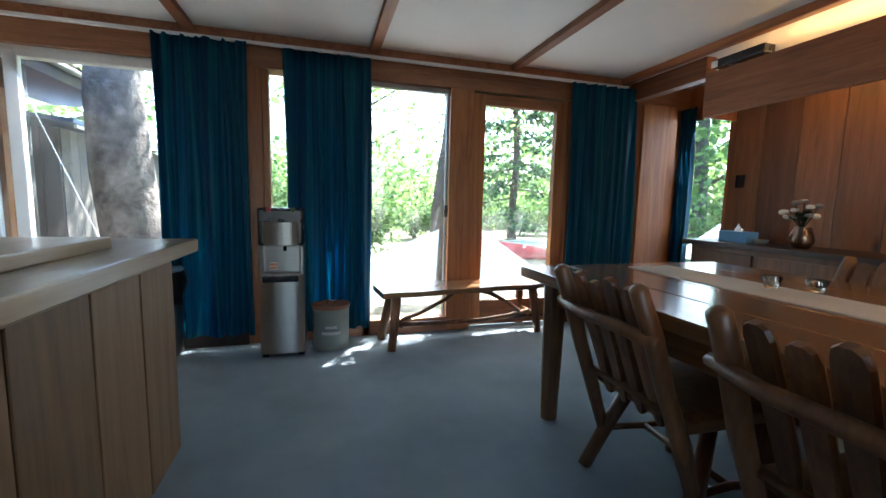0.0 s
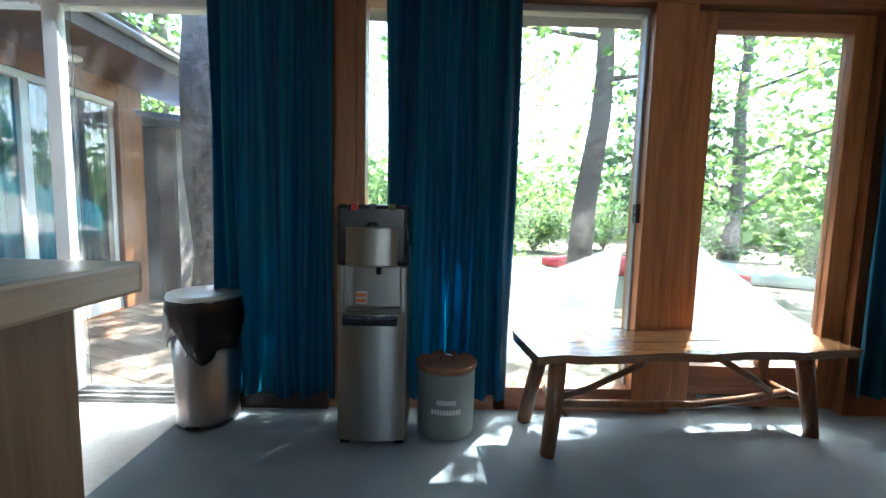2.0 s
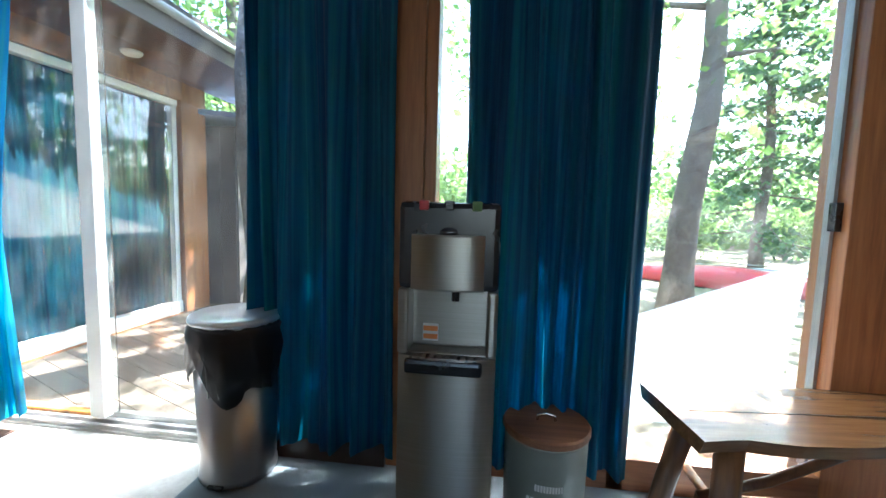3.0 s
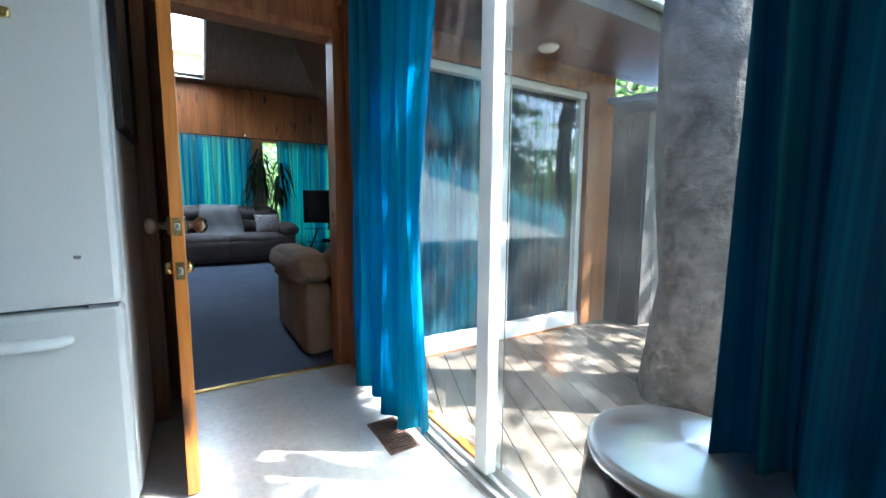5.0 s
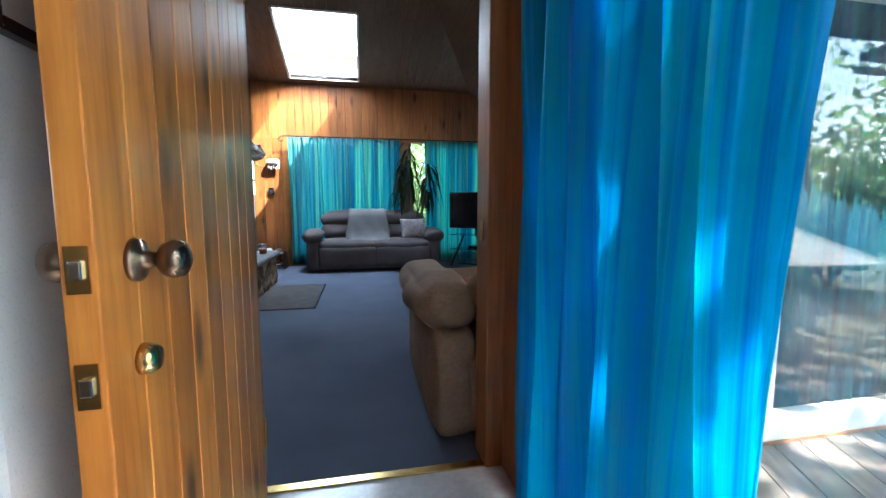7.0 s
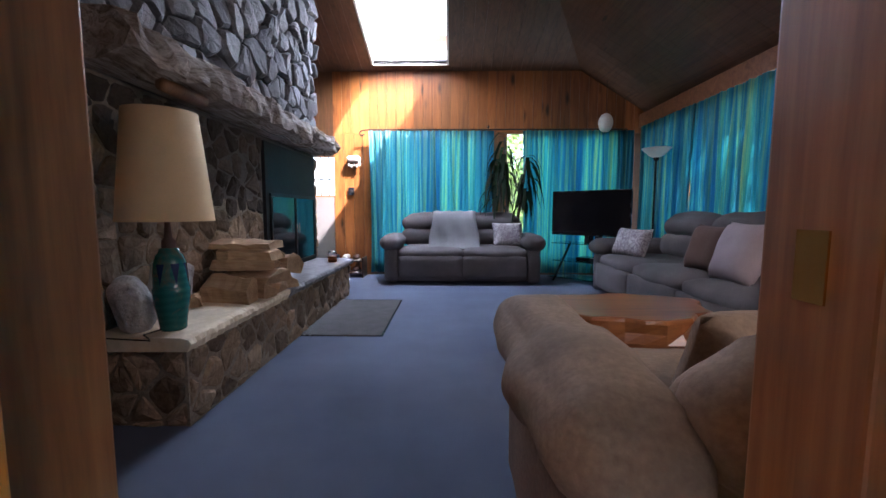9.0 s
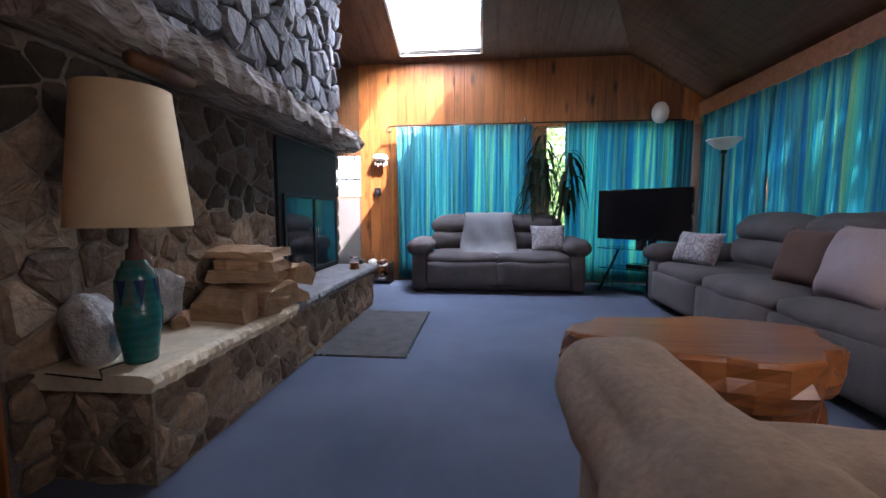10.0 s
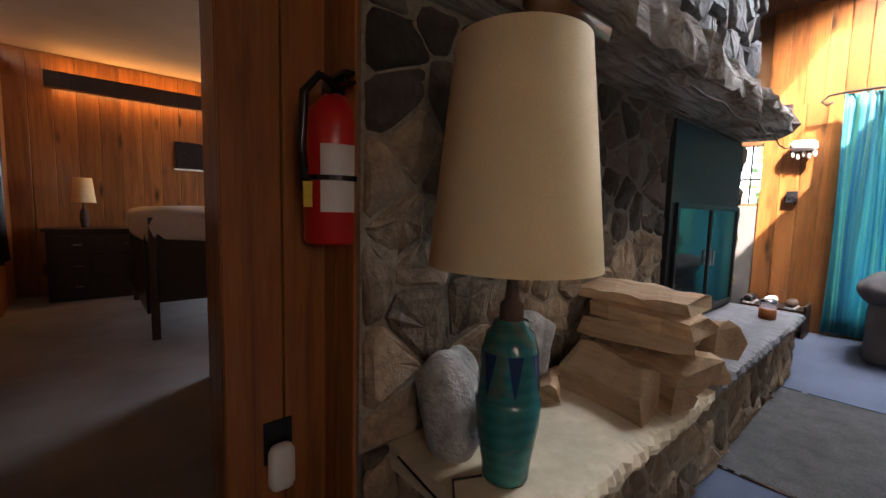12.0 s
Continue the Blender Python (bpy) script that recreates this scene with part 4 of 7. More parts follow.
def dispenser():
    t = thing("water_dispenser", (0.145, 3.115, 0), "stainless steel water dispenser with black top", "water dispenser")
    w, d = 0.15, 0.32
    part("cabinet", boxes(((-w, 0.03, 0.02), (w, d, 0.6)), bevel=0.012), STEEL, t)
    part("cabinet_door", bowed(w - 0.003, 0.03, 0.595, 0.012, 0.02), STEEL, t, "brushed steel lower door", smooth=False)
    part("upper_body", boxes(((-w, 0.09, 0.6), (w, d, 0.8)), ((-w, 0.0, 0.6), (-w + 0.032, 0.1, 0.8)), ((w - 0.032, 0.0, 0.6), (w, 0.1, 0.8)), bevel=0.01), STEEL, t)
    part("top_housing", boxes(((-w, 0.0, 0.8), (w, d, 1.06)), bevel=0.018), BLACKPLASTIC, t, "glossy black top housing")
    bm = bowed(0.108, 0.8, 0.965, -0.002, 0.014, x0=-0.002)
    part("front_panel", bm, STEEL, t, "brushed steel front panel")
    part("drip_tray", boxes(((-0.125, -0.018, 0.545), (0.11, 0.06, 0.59)), bevel=0.012), BLACKPLASTIC, t)
    part("tray_grid", boxes(*[((-0.11 + 0.024 * k, -0.008, 0.589), (-0.1 + 0.024 * k, 0.06, 0.595)) for k in range(9)]), CHROME, t)
    bm = bmesh.new()
    bmesh.ops.create_uvsphere(bm, u_segments=16, v_segments=8, radius=0.022)
    for v in bm.verts:
        v.co = Vector((v.co.x * 1.25, v.co.y * 0.4 - 0.008, v.co.z * 0.7 + 0.972))
    part("badge", bm, BLACKPLASTIC, t, smooth=True)
    for x, m in ((-0.075, REDPAINT), (0.0, BLACKPLASTIC), (0.08, LEAF)):
        part("button", boxes(((x - 0.014, -0.004, 1.035), (x + 0.014, 0.03, 1.064)), bevel=0.004), m, t)
    part("faucet", rod(bmesh.new(), (0.02, 0.05, 0.76), (0.02, 0.05, 0.8), 0.012), BLACKPLASTIC, t)
    st = part("sticker", boxes(((-0.085, 0.083, 0.62), (-0.035, 0.0885, 0.675))), LABELWHITE, t, "small warning label")
    part("stripe", boxes(((-0.083, 0.0815, 0.652), (-0.037, 0.083, 0.668)), ((-0.083, 0.0815, 0.626), (-0.037, 0.083, 0.642))), ORANGEWAX, st)
    part("foot", boxes(((-0.14, 0.03, 0), (-0.1, 0.07, 0.02))), BLACKPLASTIC, t)
    part("foot", boxes(((0.1, 0.03, 0), (0.14, 0.07, 0.02))), BLACKPLASTIC, t)
    part("back_foot", boxes(((-0.14, 0.25, 0), (0.14, 0.3, 0.02))), BLACKPLASTIC, t)


dispenser()


def storage_bin():
    t = thing("storage_bin", (0.475, 3.3, 0), "sage green metal bin with wooden lid", "bin")
    part("body", lathe(bmesh.new(), [(0.0, 0), (0.13, 0), (0.134, 0.006), (0.138, 0.3), (0.141, 0.305), (0.136, 0.31), (0, 0.31)], 40), BINSAGE, t, smooth=True)
    part("lid", lathe(bmesh.new(), [(0, 0.31), (0.142, 0.31), (0.145, 0.316), (0.145, 0.33), (0.14, 0.336), (0, 0.336)], 40), BINLID, t, "flat wooden lid")
    bm = bmesh.new()
    tube(bm, [(-0.03, 0, 0.336), (-0.028, 0, 0.352), (0, 0, 0.36), (0.028, 0, 0.352), (0.03, 0, 0.336)], 0.005, 8)
    part("handle", bm, CHROME, t, smooth=True)
    for k, (w, z) in enumerate(((0.045, 0.17), (0.07, 0.125))):
        bm = bmesh.new()
        n = 10
        for i in range(n):
            a0, a1 = -math.pi / 2 - w / 0.137 + 2 * w / 0.137 * i / n, -math.pi / 2 - w / 0.137 + 2 * w / 0.137 * (i + 0.75) / n
            vs = [bm.verts.new((0.1385 * math.cos(a), 0.1385 * math.sin(a), z + h)) for a, h in ((a0, 0), (a1, 0), (a1, 0.022), (a0, 0.022))]
            bm.faces.new(vs)
        part("lettering_bar", bm, LABELWHITE, t)


storage_bin()


def trash_can():
    t = thing("trash_can", (-0.69, 3.355, 0), "steel trash can with black bag and closed lid", "trash can")
    prof = [(0.0, 0.0), (0.123, 0.0), (0.13, 0.01), (0.13, 0.03), (0.126, 0.04), (0.143, 0.56), (0.135, 0.56), (0.0, 0.55)]
    part("body", lathe(bmesh.new(), [(r * 1.08, z) for r, z in prof], 40), BRIGHTSTEEL, t, smooth=True)
    bm = bmesh.new()
    rnd = random.Random(4)
    n = 48
    rings = []
    for r, z, j in ((0.16, 0.612, 0.003), (0.166, 0.597, 0.006), (0.171, 0.57, 0.01), (0.172, 0.53, 0.014), (0.169, 0.48, 0.014), (0.166, 0.43, 0.012)):
        rings.append([bm.verts.new(((r + rnd.uniform(-j, j)) * math.cos(k * 2 * math.pi / n), (r + rnd.uniform(-j, j)) * math.sin(k * 2 * math.pi / n),
                                    z - (0.05 * math.exp(-((k / n - 0.86) * 9) ** 2) + 0.02 * math.sin(k * 0.7)) * (0.615 - z) / 0.1 + rnd.uniform(-j, j) * 0.5)) for k in range(n)])
    for a, b in zip(rings, rings[1:]):
        for k in range(n):
            bm.faces.new((a[k], a[(k + 1) % n], b[(k + 1) % n], b[k]))
    bag = part("bag", bm, BAGBLACK, t, "black plastic bag folded over the rim", smooth=True)
    s = bag.modifiers.new("thick", 'SOLIDIFY')
    s.thickness = 0.004
    part("lid", lathe(bmesh.new(), [(0.0, 0.64), (0.004, 0.64), (0.07, 0.637), (0.15, 0.632), (0.161, 0.627), (0.165, 0.615), (0.16, 0.6), (0.0, 0.6)], 48), SPUN, t, "domed brushed steel lid", smooth=True)
    for x in (-0.006, 0.035):
        part("handle", boxes(((x, -0.165, 0.36), (x + 0.006, -0.147, 0.42)), bevel=0.002), CHROME, t)
    part("pedal", boxes(((-0.03, -0.15, 0.01), (0.03, -0.11, 0.022)), bevel=0.004), BLACKPLASTIC, t)


trash_can()


def bench():
    t = thing("bench", (1.6, 3.31, 0), "rustic bench with thick live-edge plank and branch legs", "bench", turn=6)
    bm = bmesh.new()
    rnd = random.Random(3)
    n, pts = 24, []
    for i in range(n + 1):
        x = -0.78 + 1.56 * i / n
        pts.append((x, -0.19 + 0.012 * math.sin(i * 0.9) + rnd.uniform(-0.006, 0.006), 0.17 + 0.012 * math.sin(i * 0.7 + 1) + rnd.uniform(-0.006, 0.006)))
    lower = [[bm.verts.new((x, a + 0.02, 0.405)), bm.verts.new((x, b - 0.02, 0.405))] for x, a, b in pts]
    upper = [[bm.verts.new((x, a, 0.45)), bm.verts.new((x, b, 0.45))] for x, a, b in pts]
    for i in range(n):
        bm.faces.new((upper[i][0], upper[i + 1][0], upper[i + 1][1], upper[i][1]))
        bm.faces.new((lower[i][0], lower[i][1], lower[i + 1][1], lower[i + 1][0]))
        bm.faces.new((lower[i][0], lower[i + 1][0], upper[i + 1][0], upper[i][0]))
        bm.faces.new((lower[i][1], upper[i][1], upper[i + 1][1], lower[i + 1][1]))
    for i in (0, n):
        bm.faces.new((lower[i][0], upper[i][0], upper[i][1], lower[i][1]))
    part("seat", bm, BENCHWOOD, t, "glossy dark plank seat")
    part("seam", boxes(((-0.72, -0.02, 0.4495), (0.2, -0.017, 0.4515))), DARKWOOD, t)
    for k, (x, y, dx) in enumerate(((-0.66, -0.12, -0.05), (-0.64, 0.1, -0.08), (0.58, -0.08, 0.06), (0.6, 0.14, 0.03))):
        bm = bmesh.new()
        tube(bm, [(x + dx, y * 1.35, 0), (x + dx * 0.5, y * 1.2, 0.2), (x, y, 0.408)], [0.034, 0.035, 0.04], 9, 0.25, k)
        part("leg", bm, CHAIRWOOD, t, smooth=True)
    bm = bmesh.new()
    tube(bm, [(-0.66, 0.0, 0.15), (-0.3, 0.01, 0.13), (0.1, 0.0, 0.12), (0.4, 0.01, 0.135), (0.62, 0.02, 0.16)], 0.02, 8, 0.3, 5)
    part("stretcher", bm, CHAIRWOOD, t, smooth=True)
    bm = bmesh.new()
    tube(bm, [(-0.66, 0.0, 0.16), (-0.45, 0, 0.22), (-0.2, 0, 0.33), (-0.1, 0, 0.408)], 0.016, 8, 0.3, 6)
    part("brace", bm, CHAIRWOOD, t, smooth=True)
    bm = bmesh.new()
    tube(bm, [(0.05, -0.02, 0.4), (0.2, -0.02, 0.36), (0.4, 0, 0.25), (0.52, 0.01, 0.17)], 0.018, 8, 0.3, 7)
    part("brace", bm, CHAIRWOOD, t, smooth=True)
    for s in (-1, 1):
        bm = bmesh.new()
        tube(bm, [(0.62 * s, -0.13, 0.17), (0.63 * s, 0.0, 0.16), (0.62 * s, 0.13, 0.17)], 0.016, 8, 0.2, 8)
        part("cross_brace", bm, CHAIRWOOD, t, smooth=True)


bench()


def island():
    t = thing("kitchen_island", (-0.6, 0.55, 0), "pale board-clad kitchen island", "kitchen island")
    part("carcass", boxes(((-0.4, -2.0, 0.0), (0.385, 1.55, 0.885))), DARKWOOD, t)
    boards(t, face(0.385, -2.0, 0.0, 90), 3.55, 0.885, 0.32, ISLANDWOOD, 21, thick=0.018, gap=0.008, name="face_board")
    boards(t, face(0.385, 1.551, 0.0, 180), 0.785, 0.885, 0.2, ISLANDWOOD, 22, thick=0.016, gap=0.006, name="end_board")
    c = tagged(part("countertop", boxes(((-0.45, -2.05, 0.0), (0.5, 1.575, 0.055)), bevel=0.007), ISLANDTOP, None), "pale thick wooden countertop on the island", "countertop")
    c.location = (-0.6, 0.55, 0.887)
    b = thing("cutting_board", (-0.62, 1.25, 0.942), "thick wooden chopping board on the countertop", "cutting board")
    part("board", boxes(((-0.32, -0.45, 0), (0.36, 0.5, 0.04)), bevel=0.006), ISLANDTOP, b)


island()


def dining_table():
    t = thing("dining_table", (2.15, 0.7, 0), "long glossy plank dining table", "dining table")
    for k in range(5):
        part("tabletop_plank", box(bmesh.new(), (-0.68 + 0.272 * k + 0.0015, -1.5, 0.73), (-0.68 + 0.272 * (k + 1) - 0.0015, 1.43, 0.785), 0.006), TABLEWOOD, t)
    part("apron", boxes(((-0.6, -1.4, 0.62), (0.6, -1.36, 0.73)), ((-0.6, 1.22, 0.62), (0.6, 1.26, 0.73)), ((-0.6, -1.36, 0.62), (-0.56, 1.22, 0.73)), ((0.56, -1.36, 0.62), (0.6, 1.22, 0.73)), bevel=0.004), TABLEWOOD, t)
    for x in (-0.58, 0.58):
        for y in (-1.38, 1.23):
            bm = bmesh.new()
            tube(bm, [(x, y, 0), (x, y, 0.35), (x, y, 0.62), (x, y, 0.73)], [0.045, 0.05, 0.055, 0.06], 8, 0.12, 3)
            part("leg", bm, CHAIRWOOD, t)
    r = thing("table_runner", (2.2, 0.7, 0.785), "off-white cloth runner along the table", "table runner")
    part("cloth", boxes(((-0.13, -1.35, 0.0005), (0.15, 1.3, 0.004))), RUNNER, r)
    for k, (x, y) in enumerate(((2.28, 1.38), (2.38, 1.27))):
        g = thing("glass_cup", (x, y, 0.789), "small clear glass candle cup on the runner", "cup", "glass cups on the table")
        part("bowl", lathe(bmesh.new(), [(0, 0), (0.022, 0), (0.03, 0.02), (0.04, 0.05), (0.037, 0.05), (0.026, 0.02), (0, 0.012)], 20), CLEARCUP, g, smooth=True)


dining_table()


def rustic_chair(at, turn):
    """Branch-built chair; faces +x before the turn."""
    t = thing("dining_chair", at, "rustic dark wood chair with slatted leaning back and splayed branch legs", "chair", "chairs at the dining table", turn)
    bm = soft(bmesh.new(), (0.02, 0, 0.43), (0.46, 0.47, 0.05), 0.3, 0.0, 0.005, 6)
    part("seat", bm, CHAIRWOOD, t, smooth=True)
    for s in (-1, 1):
        bm = bmesh.new()
        tube(bm, [(0.25, 0.235 * s, 0), (0.21, 0.21 * s, 0.22), (0.15, 0.18 * s, 0.42)], [0.025, 0.028, 0.026], 9, 0.25, 2 + s)
        part("leg", bm, CHAIRWOOD, t, smooth=True)
        bm = bmesh.new()
        tube(bm, [(-0.205, 0.25 * s, 0), (-0.13, 0.215 * s, 0.2), (-0.03, 0.17 * s, 0.42)], [0.029, 0.031, 0.026], 9, 0.25, 12 + s)
        part("leg", bm, CHAIRWOOD, t, smooth=True)
        bm = bmesh.new()
        tube(bm, [(-0.14, 0.225 * s, 0.17), (-0.21, 0.222 * s, 0.37), (-0.285, 0.215 * s, 0.56), (-0.345, 0.21 * s, 0.74), (-0.405, 0.2 * s, 0.88), (-0.41, 0.2 * s, 0.892)], [0.022, 0.03, 0.031, 0.03, 0.03, 0.015], 9, 0.25, 4 + s)
        part("back_post", bm, CHAIRWOOD, t, smooth=True)
        bm = bmesh.new()
        tube(bm, [(0.22, 0.215 * s, 0.16), (0.05, 0.2 * s, 0.175), (-0.13, 0.215 * s, 0.18)], 0.014, 8, 0.3, 7 + s)
        part("stretcher", bm, CHAIRWOOD, t, smooth=True)
    bm = bmesh.new()
    tube(bm, [(-0.37, -0.25, 0.725), (-0.385, -0.08, 0.74), (-0.38, 0.1, 0.732), (-0.37, 0.25, 0.745)], [0.02, 0.023, 0.022, 0.018], 9, 0.25, 9)
    part("back_rail", bm, CHAIRWOOD, t, smooth=True)
    bm = bmesh.new()
    tube(bm, [(-0.235, -0.235, 0.46), (-0.23, 0, 0.468), (-0.235, 0.235, 0.46)], 0.018, 9, 0.2, 10)
    part("back_rail", bm, CHAIRWOOD, t, smooth=True)
    for k in range(4):
        # each slat widens upwards to an uneven rounded end, and tapers to a foot below the seat
        y, top = -0.126 + 0.084 * k, 0.46 + (0.0, 0.018, -0.012, 0.008)[k]
        bm = bmesh.new()
        rings = []
        for z, w in ((-0.05, 0.014), (0.0, 0.024), (0.15, 0.03), (0.32, 0.034), (top - 0.035, 0.036), (top - 0.01, 0.028), (top, 0.012)):
            rings.append([bm.verts.new((x, w * c + 0.004 * math.sin(9 * z + k), z)) for x, c in ((-0.011, -0.85), (-0.013, 0), (-0.011, 0.85), (0.0, 1), (0.011, 0.85), (0.011, -0.85), (0.0, -1))])
        for p, q in zip(rings, rings[1:]):
            for j in range(7):
                bm.faces.new((p[j], p[(j + 1) % 7], q[(j + 1) % 7], q[j]))
        bm.faces.new(rings[0][::-1])
        bm.faces.new(rings[-1])
        bmesh.ops.transform(bm, matrix=pose(-0.215, y, 0.44, 0, -21, 0), verts=bm.verts)
        part("slat", bm, CHAIRWOOD, t)
    bm = bmesh.new()
    tube(bm, [(0.04, -0.2, 0.175), (0.05, 0.2, 0.175)], 0.013, 8, 0.3, 3)
    part("cross_bar", bm, CHAIRWOOD, t, smooth=True)
    return t


first = rustic_chair((1.72, 1.285, 0), 0)
copy_thing(first, pose(1.71, 0.6, 0, 0, 0, -4))
copy_thing(first, pose(1.72, -0.1, 0, 0, 0, 4))
copy_thing(first, pose(2.62, 1.3, 0, 0, 0, 182))
copy_thing(first, pose(2.64, 0.6, 0, 0, 0, 176))


def sideboard():
    t = thing("sideboard", (3.68, 1.2, 0), "dark wooden sideboard along the panelled wall", "sideboard")
    part("body", boxes(((-0.2, -1.7, 0.05), (0.24, 1.68, 0.82)), bevel=0.006), CHAIRWOOD, t)
    part("top", boxes(((-0.25, -1.75, 0.82), (0.25, 1.74, 0.86)), bevel=0.006), DARKWOOD, t)
    part("plinth", boxes(((-0.17, -1.66, 0), (0.2, 1.64, 0.05))), DARKWOOD, t)
    for k in range(6):
        y = -1.6 + 0.55 * k
        d = part("door", boxes(((-0.216, y, 0.12), (-0.2, y + 0.5, 0.78)), bevel=0.004), CHAIRWOOD, t)
        part("handle", boxes(((-0.235, y + 0.44, 0.5), (-0.216, y + 0.46, 0.6)), bevel=0.004), BRASS, d)
    b = thing("tissue_box", (3.66, 2.62, 0.86), "blue tissue box with a tissue standing up", "tissue box")
    part("carton", boxes(((-0.06, -0.12, 0), (0.06, 0.12, 0.085)), bevel=0.003), BLUEBOX, b)
    bm = bmesh.new()
    vs = [bm.verts.new(p) for p in ((-0.02, -0.04, 0.085), (0.0, 0.04, 0.085), (0.02, 0.03, 0.13), (-0.005, 0.0, 0.15), (-0.02, -0.03, 0.12), (0.03, -0.02, 0.1))]
    bm.faces.new((vs[0], vs[1], vs[2], vs[3], vs[4]))
    bm.faces.new((vs[0], vs[5], vs[2], vs[3]))
    part("tissue", bm, TISSUE, b)
    f = thing("flower_vase", (3.66, 2.16, 0.86), "dark vase with dried flowers on the sideboard", "vase")
    part("pot", lathe(bmesh.new(), [(0, 0), (0.05, 0), (0.075, 0.05), (0.06, 0.11), (0.045, 0.14), (0.05, 0.15), (0.0, 0.14)], 20), BRONZE, f, smooth=True)
    rnd = random.Random(8)
    for k in range(14):
        a, r = rnd.uniform(0, 6.28), rnd.uniform(0.03, 0.13)
        p = (r * math.cos(a), r * math.sin(a), rnd.uniform(0.2, 0.33))
        bm = bmesh.new()
        tube(bm, [(0, 0, 0.13), (p[0] * 0.5, p[1] * 0.5, 0.2), p], 0.003, 5)
        st = part("stem", bm, PLANTLEAF, f)
        bm = soft(bmesh.new(), p, (0.045, 0.045, 0.03), 0.5, 0, 0.008, 3, k)
        part("blossom", bm, (LABELWHITE, THROW, PLANTLEAF)[k % 3], st)
    d = thing("dish", (3.64, 2.42, 0.86), "small pale dish with sweets", "dish")
    part("bowl", lathe(bmesh.new(), [(0, 0), (0.03, 0), (0.055, 0.035), (0.05, 0.035), (0.025, 0.008), (0, 0.008)], 20), BINSAGE, d, smooth=True)
    s = thing("wall_switch", (3.932, 2.86, 1.31), "black wall switch on the panelling", "switch")
    part("plate", boxes(((-0.008, -0.04, 0), (0.0, 0.04, 0.11)), bevel=0.003), BLACKPLASTIC, s)


sideboard()

# ---- hall things ----


def fridge():
    t = thing("refrigerator", (-2.3, 2.05, 0), "white refrigerator with a bottom freezer drawer", "refrigerator")
    part("cabinet", boxes(((-0.33, -0.38, 0.03), (0.27, 0.375, 1.76)), bevel=0.015), FRIDGEWHITE, t)
    d = part("door", boxes(((0.285, -0.385, 0.745), (0.37, 0.375, 1.76)), bevel=0.02), FRIDGEWHITE, t)
    z = part("freezer_drawer", boxes(((0.285, -0.385, 0.06), (0.37, 0.375, 0.737)), bevel=0.02), FRIDGEWHITE, t)
    part("seal", boxes(((0.27, -0.37, 0.06), (0.285, 0.355, 1.75))), SEAMGREY, t)
    part("hinge", boxes(((0.3, 0.29, 0.724), (0.36, 0.362, 0.746))), SEAMGREY, t)
    bm = bmesh.new()
    tube(bm, [(0.372, -0.3, 0.63), (0.4, -0.28, 0.65), (0.425, -0.1, 0.668), (0.425, 0.08, 0.664), (0.4, 0.22, 0.65), (0.372, 0.245, 0.65)], [0.016, 0.018, 0.02, 0.02, 0.018, 0.014], 10)
    part("handle", bm, FRIDGEWHITE, z, smooth=True)
    part("scratch", boxes(((0.3695, 0.268, 0.89), (0.3712, 0.285, 0.9))), SEAMGREY, d)
    for k, (y, zz, m) in enumerate(((0.13, 1.53, IRON), (0.05, 1.55, CHROME), (0.02, 1.41, BROWNCLOTH), (0.01, 1.255, LEAF), (0.16, 1.56, BRASS))):
        g = thing("fridge_magnet", (-1.93, 2.05 + y, zz), ("dark pebble magnet", "chrome clip magnet", "brown magnet", "green magnet", "brass figure magnet")[k] + " on the refrigerator door", "magnet", "magnets on the refrigerator")
        bm = soft(bmesh.new(), (0.008, 0, 0), (0.016, 0.055 if k != 3 else 0.03, 0.026), 0.4, 0, 0.004, 3, k)
        part("body", bm, m, g, smooth=True)


fridge()
structure("wall_fridge", boxes(((-2.89, 1.6, 0), (-2.65, 2.49, 2.3))), DARK_PANEL, "dark panel behind the refrigerator")
pf = thing("picture_frame", (-2.31, 2.426, 1.3), "dark framed picture held on the refrigerator side", "picture")
part("frame", boxes(((-0.24, 0, 0), (-0.22, 0.022, 0.6)), ((0.22, 0, 0), (0.24, 0.022, 0.6)), ((-0.22, 0, 0), (0.22, 0.022, 0.02)), ((-0.22, 0, 0.58), (0.22, 0.022, 0.6)), bevel=0.002), BLACKPLASTIC, pf)
part("sheet", boxes(((-0.22, 0.002, 0.02), (0.22, 0.008, 0.58))), RUNNER, pf)


